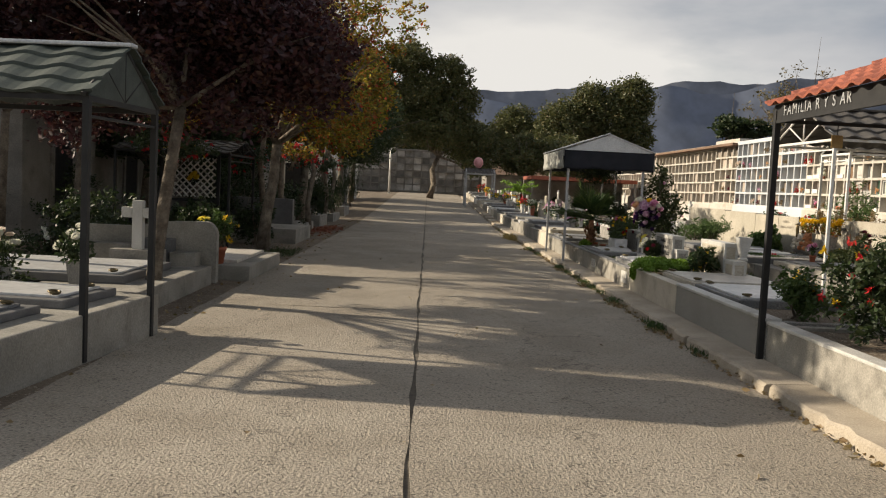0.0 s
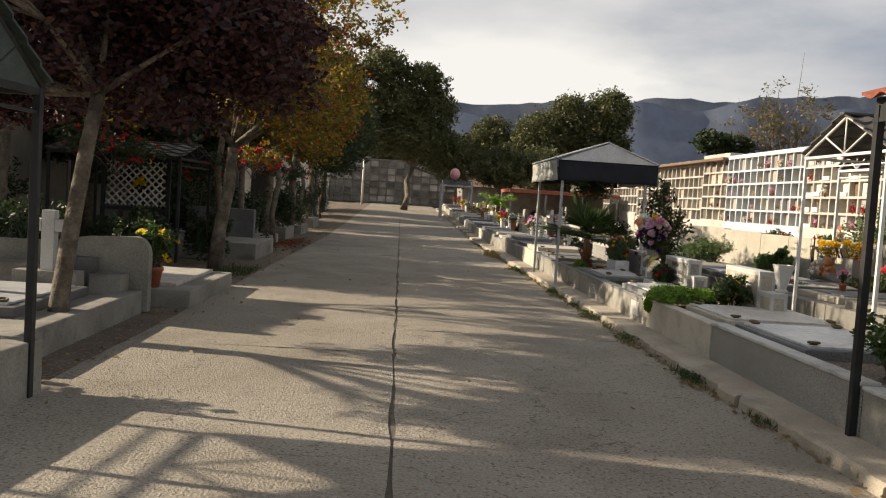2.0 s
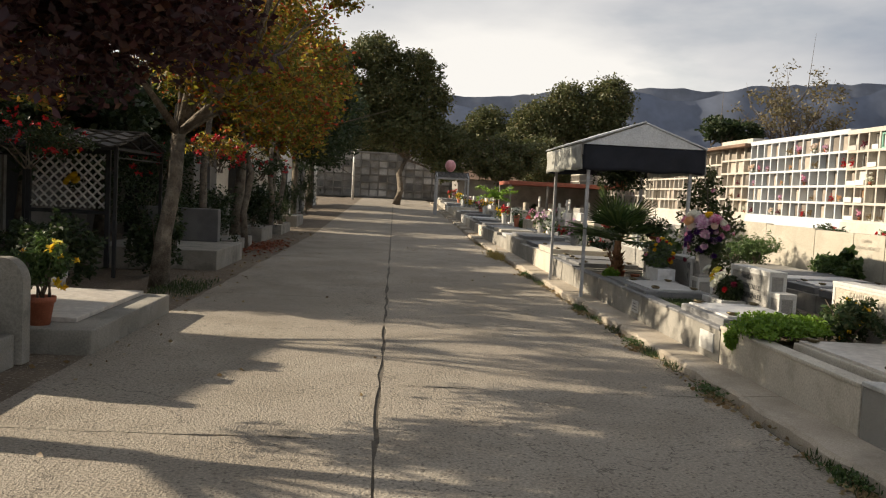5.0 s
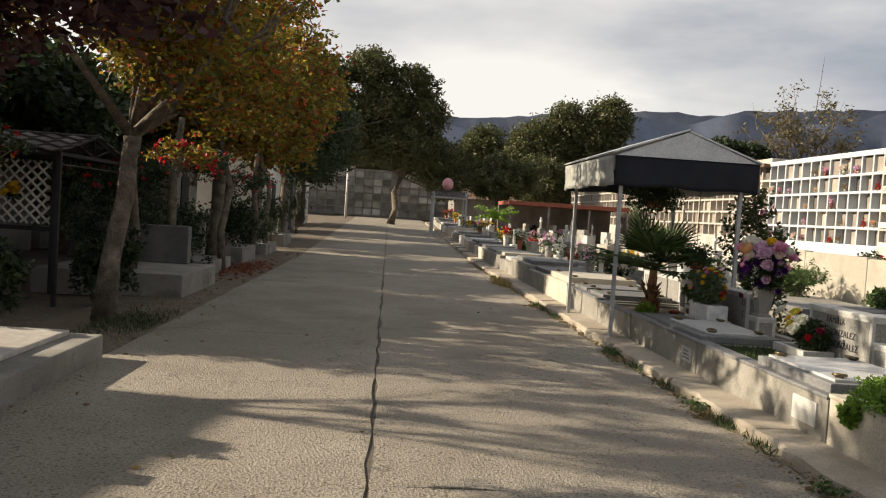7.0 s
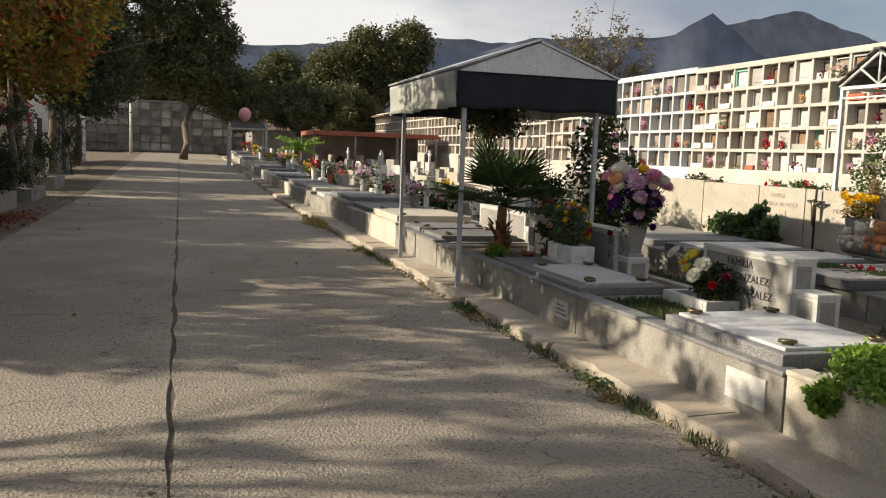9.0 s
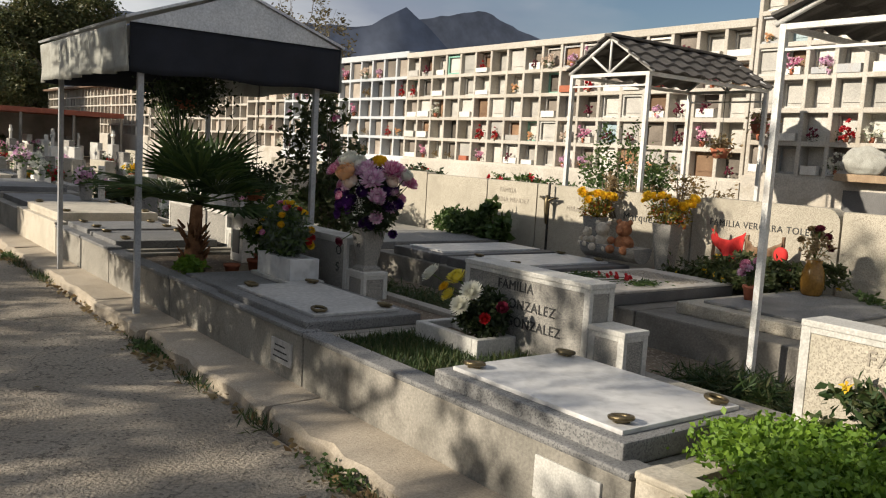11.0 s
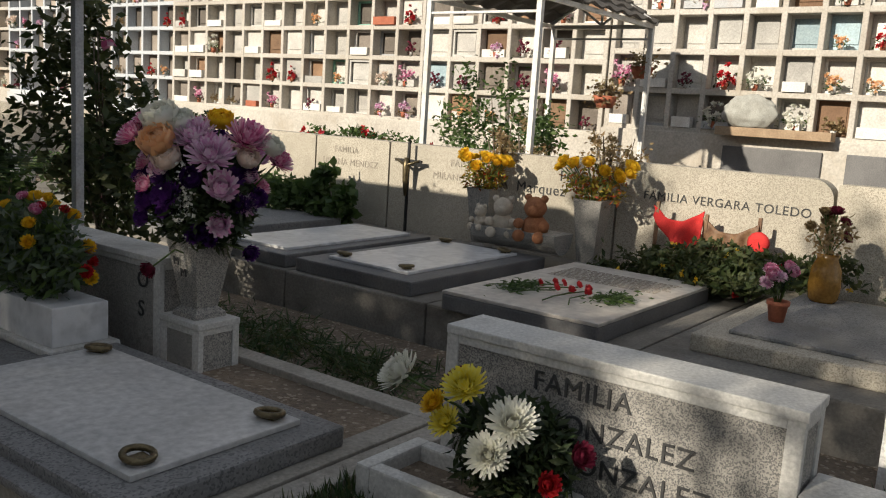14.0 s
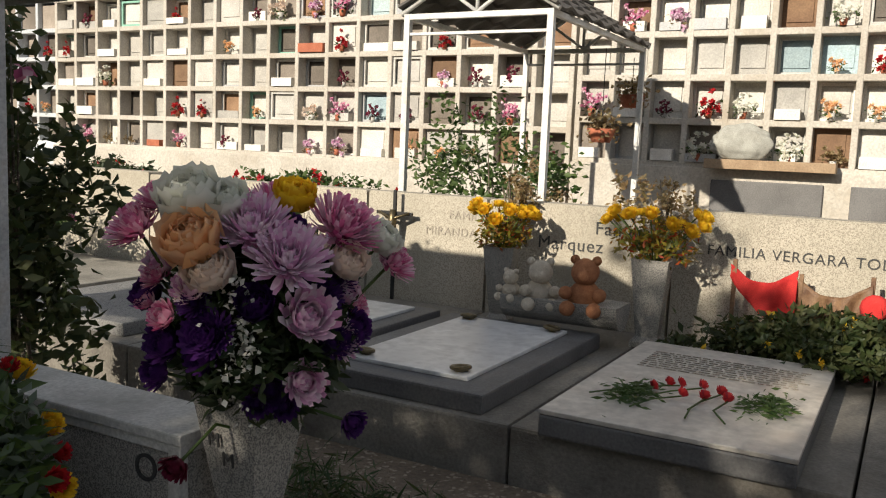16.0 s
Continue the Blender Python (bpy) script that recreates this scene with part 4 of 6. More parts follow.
lettering("FAMILIA R Y S AR", 0.12, cr_, pose(-1.05, 1.3, 2.045, *FACE_ROAD), STEEL, align="LEFT", spacing=1.25)
for sx in (-1, 1):
    ob = tile_roof(cr_, -1.6, 1.6, -1.12, 2.14, 0.0, 2.62, REDTILE, 5, 15)
    ob.matrix_basis = pose(0, -0.05, 0, 0, 0, -90 if sx < 0 else 90)
gold = thing("hanging_plate", 3.9, 7.38, 1.93, "small brass plate hanging from a canopy rail", "plate")
part("plate", blk(-0.05, 0.05, -0.004, 0.004, 0, 0.11, 0.002), surface("brass_plate", (0.3, 0.2, 0.08), (0.4, 0.28, 0.12), 8, 90, 0.4, 0.1, metal=0.6), gold)
part("wire", blk(-0.003, 0.003, -0.003, 0.003, 0.11, 0.2, 0), BLACK, gold)

# cloth-sided canopy with a sheet roof
cc = thing("tomb_canopy", 3.97, 18.4, 0.12, "tomb canopy with grey sheet roof and navy fabric valance", "canopy")
X0, X1, Y0, Y1 = -0.76, 0.8, -1.28, 1.17
for px, py in ((X0, Y0), (X0, Y1), (X1 - 0.06, Y0 + 0.02), (X1 - 0.06, Y1)):
    post(cc, px, py, -0.045 if px < 0 else 0.24, 2.14, 0.045, STEEL)


def valance(y_or_x, a, b, along, material, wavy=0.012, ripple=5.0):
    bm = bmesh.new()
    grid = []
    for i in range(41):
        u = a + (b - a) * i / 40
        row = []
        for j in range(8):
            w = j / 7
            off = wavy * math.sin(i * ripple * 0.16 + w * 2.0) * w + 0.006 * noise.noise((u * 5, w * 3, 1))
            zz = 2.17 - 0.36 * w - 0.012 * w * math.sin(i * 0.33)
            row.append(bm.verts.new((u, y_or_x + off, zz) if along == "x" else (y_or_x + off, u, zz)))
        grid.append(row)
    for p, q in zip(grid, grid[1:]):
        for k in range(7):
            bm.faces.new((p[k], p[k + 1], q[k + 1], q[k])).smooth = True
    ob = part("valance", bm, material, cc, "hanging fabric valance")
    s = ob.modifiers.new("thick", "SOLIDIFY")
    s.thickness = 0.006
    return ob


valance(Y0 - 0.06, X0 - 0.1, X1 + 0.12, "x", NAVY)
valance(Y1 + 0.28, X0 - 0.1, X1 + 0.12, "x", NAVY)
valance(X0 - 0.13, Y0 - 0.06, Y1 + 0.28, "y", GREYFAB, 0.03, 8)
valance(X1 + 0.13, Y0 - 0.06, Y1 + 0.28, "y", GREYFAB, 0.02)
for s in (-1, 1):
    bm = bmesh.new()
    xe, zr = (X0 - 0.14, 2.52) if s < 0 else (X1 + 0.14, 2.52)
    vs = [bm.verts.new(c) for c in ((xe, Y0 - 0.1, 2.19), (xe, Y1 + 0.32, 2.19), (0.02, Y1 + 0.32, zr), (0.02, Y0 - 0.1, zr))]
    bm.faces.new(vs)
    ob = part("roof_sheet", bm, ZINC, cc)
    m_ = ob.modifiers.new("thick", "SOLIDIFY")
    m_.thickness = 0.02
for yy in (Y0 - 0.075, Y1 + 0.29):
    bm = bmesh.new()
    a = [bm.verts.new((px, yy, pz)) for px, pz in ((X0 - 0.1, 2.17), (X1 + 0.1, 2.17), (0.02, 2.5))]
    b = [bm.verts.new((px, yy + 0.01, pz)) for px, pz in ((X0 - 0.1, 2.17), (X1 + 0.1, 2.17), (0.02, 2.5))]
    bm.faces.new(a)
    bm.faces.new(b[::-1])
    part("gable_panel", bm, ZINC, cc)

# white-framed canopy behind the second row
gable_canopy(8.72, 11.0, 16.89, 18.07, 2.5, 2.9, WHITESTEEL, DARKTILE, "white steel tomb canopy with dark tile-pattern roof", 0.05, 0.3)
# canopy on slim grey posts with an old dark roof
gable_canopy(5.84, 8.0, 11.5, 13.46, 2.34, 2.8, WHITESTEEL, DARKTILE, "tall grey steel canopy with a dark sheet roof", 0.042, 0.05)

# ---- shaded side of the lane ----
lg = thing("grave_kerb", -3.6, 5.0, 0.0, "grey cement grave kerb with bevelled edge", "grave kerb")
part("kerb", blk(-1.6, 1.66, -3.0, 2.78, -0.05, 0.36, 0.015), RENDER_W, lg)
slab_a = grave_slab(-4.9, -2.2, 6.62, 7.5, 0.36, 0.43, DARKSTONE, MARBLE, "white marble slab on a dark frame", 0.1)
slab_b = grave_slab(-4.9, -2.25, 5.5, 6.4, 0.36, 0.42, DARKSTONE, SLABGREY, "grey slab on a dark frame", 0.1)
# the near shaded plot stands slightly askew to the lane
ASKEW = pose(-1.93, 7.7, 0, 0, 0, -6) @ pose(1.93, -7.7, 0)
for ob in (green_canopy, lg, slab_a, slab_b):
    ob.matrix_basis = ASKEW @ ob.matrix_basis
lg2 = thing("grave_kerb", -3.5, 10.2, 0.0, "low rendered grave surround with rounded end wall", "grave kerb")
part("front_kerb", blk(-0.1, 1.1, -1.9, 1.35, -0.05, 0.24, 0.015), RENDER_W, lg2)
part("back_kerb", blk(-2.0, -0.1, -1.9, 1.35, -0.05, 0.2, 0.012), RENDER_W, lg2)
bm = bmesh.new()
prof = [(1.15, 0.0)] + [(1.15 - 0.16 + 0.16 * math.cos(a), 0.62 + 0.2 * math.sin(a)) for a in [k * math.pi / 16 for k in range(9)]] + [(0.5, 0.8), (0.0, 0.72), (-0.6, 0.72), (-0.6, 0.0)]
va = [bm.verts.new((px, 1.36, pz)) for px, pz in prof]
vb = [bm.verts.new((px, 1.5, pz)) for px, pz in prof]
for k in range(len(prof)):
    q = (k + 1) % len(prof)
    bm.faces.new((va[k], va[q], vb[q], vb[k]))
bm.faces.new(va[::-1])
bm.faces.new(vb)
part("end_wall", bm, RENDER_W, lg2)
part("name_block", blk(0.1, 0.62, 1.12, 1.35, 0.2, 0.58, 0.01), DARKSTONE, lg2)
part("step_block", blk(0.62, 0.95, 1.05, 1.35, 0.2, 0.42, 0.01), RENDER_W, lg2)
part("step_block", blk(-0.6, 0.1, 1.05, 1.35, 0.2, 0.5, 0.01), RENDER_W, lg2)
grave_slab(-5.0, -2.75, 9.2, 10.9, 0.24, 0.33, DARKSTONE, MARBLE, "white marble slab on a dark frame", 0.1)
cst = thing("stone_cross", -3.22, 11.05, 0.2, "pale cement cross on a stepped base", "cross")
part("base", blk(-0.32, 0.32, -0.12, 0.14, 0, 0.26, 0.012), RENDER_W, cst)
bm = bmesh.new()
box(bm, -0.065, 0.065, -0.06, 0.06, 0.26, 0.88, 0.01)
box(bm, -0.2, -0.066, -0.06, 0.06, 0.66, 0.79, 0.01)
box(bm, 0.066, 0.2, -0.06, 0.06, 0.66, 0.79, 0.01)
part("cross", bm, TRIM, cst)
lg3 = thing("grave_kerb", -3.0, 13.1, 0.0, "low grey cement grave with flat top slab", "grave kerb")
part("kerb", blk(-1.3, 1.0, -1.05, 1.42, -0.05, 0.2, 0.015), RENDER_W, lg3)
part("top_slab", blk(-1.2, 0.75, -0.7, 1.3, 0.2, 0.245, 0.01), MARBLE_W, lg3)
pot(-2.5, 12.25, 0.2, 0.12, 0.24, "large terracotta pot with a flowering shrub")
lg4 = thing("grave_kerb", -3.4, 20.6, 0.0, "dark shaded cement grave", "grave kerb")
part("kerb", blk(-1.2, 0.92, -1.2, 1.2, -0.05, 0.32, 0.015), RENDER_W, lg4)
part("headstone", blk(-1.0, 0.5, 0.9, 1.15, 0.32, 0.95, 0.02), DARKSTONE, lg4)
for yy, w, hh in ((24.5, 1.5, 0.35), (28.0, 1.4, 0.5), (32, 1.6, 0.4), (36, 1.5, 0.5)):
    g = thing("grave_kerb", -3.9, yy, zg(yy), "shaded grey cement grave", "grave kerb", "shaded graves")
    part("kerb", blk(-1.4, 1.0, -w * 0.7, w * 0.7, -0.05, hh * 0.7, 0.015), RENDER_W, g)
    part("headstone", blk(-0.8, 0.5, w * 0.4, w * 0.4 + 0.2, hh * 0.7, hh + 0.6, 0.02), RENDER_W, g)

# white lattice screen
lat = thing("lattice_screen", -4.75, 18.9, 0.0, "white wooden lattice screen in a dark frame", "lattice")
for px in (-0.62, 0.62):
    part("post", blk(px - 0.035, px + 0.035, -0.035, 0.035, 0, 1.95, 0.004), BLACK, lat)
part("rail", blk(-0.62, 0.62, -0.03, 0.03, 1.85, 1.92, 0.004), BLACK, lat)
part("rail", blk(-0.62, 0.62, -0.03, 0.03, 0.86, 0.92, 0.004), BLACK, lat)
for s in (-1, 1):
    for k in range(-8, 9):
        c0 = k * 0.15
        pts = []
        for t_ in np.linspace(-1, 1, 41):
            px, pz = c0 + t_ * 0.95 * s, 1.385 + t_ * 0.95
            if -0.58 < px < 0.58 and 0.92 < pz < 1.85:
                pts.append((px, pz))
        if len(pts) > 2:
            (ax, az), (bx, bz) = pts[0], pts[-1]
            bm = bmesh.new()
            tube(bm, [(ax, 0.006 * s, az), (bx, 0.006 * s, bz)], 0.018, 4)
            part("slat", bm, WHITEW, lat)
gable_canopy(-5.9, -3.6, 17.6, 20.0, 1.9, 2.15, BLACK, DARKTILE, "low dark canopy over shaded graves", 0.05, 0.0)

# buildings of the shaded side
hb = thing("mausoleum", -13.0, 26, 0.0, "grey plastered mausoleum building in shade", "mausoleum")
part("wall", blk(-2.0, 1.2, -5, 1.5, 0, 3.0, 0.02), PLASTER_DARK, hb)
part("roof", blk(-2.1, 1.35, -5.2, 1.7, 3.0, 3.14, 0.02), OLDROOF, hb)
for yy in (-3.6, -1.4):
    part("door", blk(1.2, 1.23, yy - 0.4, yy + 0.4, 0, 2.0, 0.005), DARKSTONE, hb)
nb = thing("mausoleum", -12.0, 29.0, 0.0, "dim plastered chapel with a dark doorway", "mausoleum")
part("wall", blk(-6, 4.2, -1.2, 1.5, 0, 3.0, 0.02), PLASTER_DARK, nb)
part("roof", blk(-6.2, 4.4, -1.4, 1.7, 3.0, 3.15, 0.02), OLDROOF, nb)
for xx in (-3.5, 0.0, 2.6):
    part("door", blk(xx - 0.45, xx + 0.45, -1.23, -1.2, 0, 2.05, 0.005), BLACK, nb)
    part("lintel", blk(xx - 0.6, xx + 0.6, -1.26, -1.2, 2.06, 2.2, 0.01), RENDER_W, nb)
sb = thing("mausoleum", -11.5, 14.0, 0.0, "long grey plastered mausoleum with dark doorways", "mausoleum")
part("wall", blk(-2.5, 1.5, 1.9, 6, 0, 2.6, 0.02), PLASTER_DARK, sb)
part("roof", blk(-2.6, 1.7, 1.8, 6.2, 2.6, 2.74, 0.02), OLDROOF, sb)
for yy in (2.9, 4.8):
    part("door", blk(1.5, 1.53, yy - 0.4, yy + 0.4, 0, 1.95, 0.005), DARKSTONE, sb)
# out-of-view block, sized and turned to throw the lane's straight-edged shadow
tm = thing("mausoleum", -11.3, 14.1, 0.0, "unseen plastered mausoleum added to cast a shadow on the lane", "mausoleum")
part("wall", blk(-1.2, 1.5, -1.15, 1.15, 0, 3.95, 0.02), PLASTER_DARK, tm)
part("roof", blk(-1.3, 1.65, -1.25, 1.25, 3.95, 4.1, 0.02), OLDROOF, tm)
part("door", blk(1.5, 1.53, -0.42, 0.42, 0, 2.0, 0.005), DARKSTONE, tm)
tm.matrix_basis = tm.matrix_basis @ pose(0, 0, 0, 0, 0, -10)
for bx, by, hw, ht in ((-8.5, 18.4, 1.8, 3.2), (-9.0, 24.0, 3.3, 3.45)):
    g = thing("mausoleum", bx, by, 0.0, "grey plastered mausoleum behind the shaded graves", "mausoleum", "mausoleums behind the shaded graves")
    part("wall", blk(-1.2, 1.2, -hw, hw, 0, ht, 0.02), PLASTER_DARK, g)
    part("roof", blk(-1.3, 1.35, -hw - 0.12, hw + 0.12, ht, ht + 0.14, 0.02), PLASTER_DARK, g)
    part("door", blk(1.2, 1.23, -0.45, 0.45, 0, 2.0, 0.005), BLACK, g)
    part("door_surround", blk(1.2, 1.25, -0.6, -0.46, 0, 2.15, 0.008), RENDER_W, g)
    part("door_surround", blk(1.2, 1.25, 0.46, 0.6, 0, 2.15, 0.008), RENDER_W, g)
    part("side_door", blk(-0.45, 0.45, -hw - 0.03, -hw, 0, 2.0, 0.005), BLACK, g)
for k, (yy, wd, ht, xx) in enumerate(((30, 3.0, 2.6, -5.6), (38.5, 4.0, 3.9, -4.4), (46, 3.5, 4.4, -4.6), (54, 5, 4.0, -4.8))):
    g = thing("mausoleum", xx, yy, zg(yy), "pale plastered mausoleum with a dark doorway", "mausoleum", "mausoleums beside the lane")
    part("wall", blk(-2.5, 0.6, -wd / 2, wd / 2, -0.1, ht, 0.02), WHITEW if k in (1, 3) else PLASTER_DARK, g)
    part("roof", blk(-2.6, 0.75, -wd / 2 - 0.1, wd / 2 + 0.1, ht, ht + 0.12, 0.02), PLASTER_DARK, g)
    part("door", blk(0.6, 0.63, -0.4, 0.4, 0, 2.0, 0.005), BLACK, g)
    part("door", blk(-1.2, -0.5, -wd / 2 - 0.03, -wd / 2, 0, 2.0, 0.005), BLACK, g)

# low building with red sheet roof, far on the sunny side
rb = thing("shed", 10.2, 50, zg(50), "low open shed with a dark red corrugated roof", "shed")
part("roof", box(bmesh.new(), -4, 2.0, -2, 2, 1.75, 1.95, 0.02), REDTILE, rb)
for px in (-3.9, -2, 0, 1.9):
    post(rb, px, -1.9, 0, 1.75, 0.1, PLASTER_DARK)
part("back_wall", blk(-4, 2.0, 1.7, 1.9, 0, 1.75, 0.01), PLASTER_DARK, rb)
hs = thing("house", 8.0, 70, zg(70), "old house with a rusty pitched roof behind the graves", "house")
part("wall", blk(-3, 3, -3, 3, 0, 1.9, 0.02), PLASTER_DARK, hs)
bm = bmesh.new()
pr = [(-3.4, 1.85), (0, 3.0), (3.4, 1.85)]
va = [bm.verts.new((-3.2, py, pz)) for py, pz in pr]
vb = [bm.verts.new((3.2, py, pz)) for py, pz in pr]
for k in range(3):
    q = (k + 1) % 3
    bm.faces.new((va[k], va[q], vb[q], vb[k]))
bm.faces.new(va[::-1])
bm.faces.new(vb)
part("roof", bm, OLDROOF, hs)

# lamp post at the far end
lp = thing("lamp_post", -2.6, 68, zg(68), "thin pale lamp post", "lamp post")
bm = bmesh.new()
tube(bm, [(0, 0, 0), (0, 0, 3.4), (0.15, 0, 3.6), (0.5, 0, 3.65)], [0.09, 0.07, 0.05, 0.04], 8)
part("pole", bm, WHITESTEEL, lp)
# small far canopy with a pink balloon
fc = gable_canopy(2.6, 4.2, 48.6, 50.4, 2.3, 2.55, STEEL, DARKTILE, "small far canopy on thin posts", 0.09, zg(50))
bl = bmesh.new()
bmesh.ops.create_uvsphere(bl, u_segments=16, v_segments=12, radius=0.28)
for v in bl.verts:
    v.co.z *= 1.15
    v.co.x *= 1 - 0.25 * (v.co.z < 0) * abs(v.co.z)
    v.co.z = v.co.z + 0.3
bal = part("balloon", bl, surface("pink_foil", (0.6, 0.25, 0.27), (0.7, 0.35, 0.36), 4, 40, 0.4, 0.1), None, smooth=True)
tagged(bal, "pink balloon tied on top of a canopy", "balloon")
place(bal, 3.3, 49.5, 2.62)

# ---- mountains ----
def ridge(name, dist, pts, material, label):
    bm = bmesh.new()
    n = 220
    prev = None
    xs = [p[0] for p in pts]
    hs_ = [p[1] for p in pts]
    cols = []
    for i in range(n + 1):
        x = xs[0] + (xs[-1] - xs[0]) * i / n
        h = float(np.interp(x, xs, hs_)) + dist * 0.009 * noise.fractal((x / dist * 14, dist, 0), 1.0, 2.0, 6)
        col = []
        for j in range(7):
            w = j / 6
            col.append(bm.verts.new((x, dist + 120 * w + 14 * noise.noise((x / 90, w * 4, dist)), max(-5, h * w * (1 + 0.03 * noise.noise((x / 120, w * 5, 3)) * (1 - w))))))
        cols.append(col)
    for a, b in zip(cols, cols[1:]):
        for k in range(6):
            bm.faces.new((a[k], b[k], b[k + 1], a[k + 1])).smooth = True
    ob = part(name, bm, material)
    return tagged(ob, label, "mountain", kind="structure")


K = 1.06
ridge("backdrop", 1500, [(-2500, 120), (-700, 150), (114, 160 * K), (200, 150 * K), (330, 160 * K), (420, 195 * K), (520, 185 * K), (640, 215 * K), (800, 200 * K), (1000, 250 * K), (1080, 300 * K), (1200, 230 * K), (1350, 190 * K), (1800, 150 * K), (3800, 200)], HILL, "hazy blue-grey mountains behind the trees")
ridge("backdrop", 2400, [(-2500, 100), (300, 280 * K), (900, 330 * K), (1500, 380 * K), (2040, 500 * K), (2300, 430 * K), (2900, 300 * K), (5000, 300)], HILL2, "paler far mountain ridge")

# ---- trees and plants ----
def tree(name, x, y, z, label, trunk, blobs, n, size, leaf, seed, bark=BARK, limbs=7, shell=0.5, shape=0.55, r0=0.12):
    """Trunk points (relative), limbs reaching to the crown's clumps, and a crown of many small leaves."""
    rg = np.random.default_rng(seed)
    g = thing(name, x, y, z, label, "tree")
    bm = bmesh.new()
    k = len(trunk)
    tube(bm, trunk, [r0 * (1.25 if i == 0 else 1 - 0.35 * i / k) for i in range(k)], 12)
    part("trunk", bm, bark, g)
    top = Vector(trunk[-1])
    for i in range(limbs):
        bm = bmesh.new()
        b = blobs[i % len(blobs)]
        end = Vector(b[:3]) + Vector(rg.normal(size=3) * 0.4) * Vector(b[3:]).length * 0.4
        mid = top.lerp(end, 0.5) + Vector(rg.normal(size=3)) * 0.1 * (end - top).length
        tube(bm, [top, top.lerp(mid, 0.5), mid, end], [r0 * 0.5, r0 * 0.34, r0 * 0.22, r0 * 0.06], 6)
        for _ in range(4):
            e2 = end + Vector(rg.normal(size=3)) * 0.5 * b[3]
            tube(bm, [mid, mid.lerp(e2, 0.5) + Vector(rg.normal(size=3)) * 0.1 * b[3], e2], [r0 * 0.2, r0 * 0.13, r0 * 0.03], 5)
        part("limb", bm, bark, g)
    leaves("crown", clump_points(rg, blobs, n, shell), size, leaf, g, rg, 0.6, shape, kind="stuff")
    return g


def crown_blobs(seed, n, cx, cy, cz, rx, ry, rz, r):
    """Uneven clumps that fill an ellipsoid."""
    rg = np.random.default_rng(seed)
    out = []
    for _ in range(n):
        d = rg.normal(size=3)
        d *= rg.uniform(0.35, 1.0) / np.linalg.norm(d)
        k = r * rg.uniform(0.75, 1.25)
        out.append((cx + d[0] * (rx - 0.5 * r), cy + d[1] * (ry - 0.5 * r), cz + d[2] * (rz - 0.5 * r), k, k, k * 0.75))
    return out


tree("plum_tree", -2.62, 9.75, 0, "purple-leaved plum tree with leaning pale trunk", [(0, 0, 0), (0.04, 0, 0.5), (0.1, 0.05, 1.1), (0.18, 0.1, 1.75), (0.2, 0.25, 2.2)],
     crown_blobs(4, 52, -0.65, 0.75, 3.2, 2.9, 2.75, 1.5, 0.66) + crown_blobs(44, 20, 0.85, 1.7, 3.0, 1.3, 1.6, 0.95, 0.48), 84000, 0.085, L_PURPLE, 21, limbs=12, r0=0.085, shell=0.3)
tree("autumn_tree", -2.72, 16.75, 0, "slender tree with yellow and orange autumn leaves", [(0, 0, 0), (0.05, 0, 0.7), (0.16, 0.05, 1.4), (0.2, 0.05, 2.1)],
     crown_blobs(6, 38, 0.4, 0.45, 3.9, 2.0, 3.2, 1.85, 0.68) + [(2.2, 0.6, 4.3, 0.6, 0.5, 0.35), (2.5, 1.0, 4.9, 0.6, 0.5, 0.35), (-1.4, -0.8, 2.6, 0.7, 0.7, 0.4), (-0.3, -2.5, 3.2, 0.6, 0.6, 0.4), (0.3, -2.2, 3.7, 0.6, 0.6, 0.4)], 44000, 0.08, L_AUTUMN, 22, limbs=14, r0=0.12, shell=0.5)
tree("plum_tree", -6.0, 10.6, 0, "purple-leaved plum tree behind the graves", [(0, 0, 0), (0.05, 0, 1.0), (0.1, 0, 2.3)], crown_blobs(14, 9, 0.0, -1.5, 3.6, 1.6, 1.7, 0.9, 0.6), 4500, 0.09, L_PURPLE, 24, limbs=9, r0=0.09, shell=0.3)
tree("leafy_tree", -6.2, 16.4, 0, "dark green tree behind the shaded graves", [(0, 0, 0), (0.05, 0, 1.0), (0.1, 0, 2.3)], crown_blobs(15, 22, 0.0, 1.3, 3.3, 1.7, 2.6, 1.4, 0.65), 9000, 0.09, L_DARK, 25, limbs=9, r0=0.09, shell=0.3)
# extra sparse crown, placed only for the dapples it casts on the lane
tree("leafy_tree", -6.5, 14.1, 0, "thin-crowned tree added to throw dappled shade on the lane", [(0, 0, 0), (0.05, 0, 1.0), (0.1, 0, 2.3)], crown_blobs(18, 16, 0.1, 0.1, 4.05, 1.3, 2.3, 0.85, 0.5), 4200, 0.1, L_DARK, 28, limbs=9, r0=0.08, shell=0.3)
tree("leafy_tree", 7.2, 61, 0.6, "dark leafy tree behind the far graves", [(0, 0, 0), (0.05, 0, 1.0), (0.1, 0, 2.0)], crown_blobs(16, 12, 0, 0, 3.2, 2.6, 2.0, 2.0, 1.2), 20000, 0.2, L_FAR, 26, r0=0.2, shell=0.3)
tree("leafy_tree", 11.5, 66, 0.6, "dark leafy tree behind the far graves", [(0, 0, 0), (0.05, 0, 1.0), (0.1, 0, 2.0)], crown_blobs(17, 12, 0, 0, 3.4, 2.8, 2.0, 2.2, 1.2), 20000, 0.2, L_FAR, 27, r0=0.2, shell=0.3)
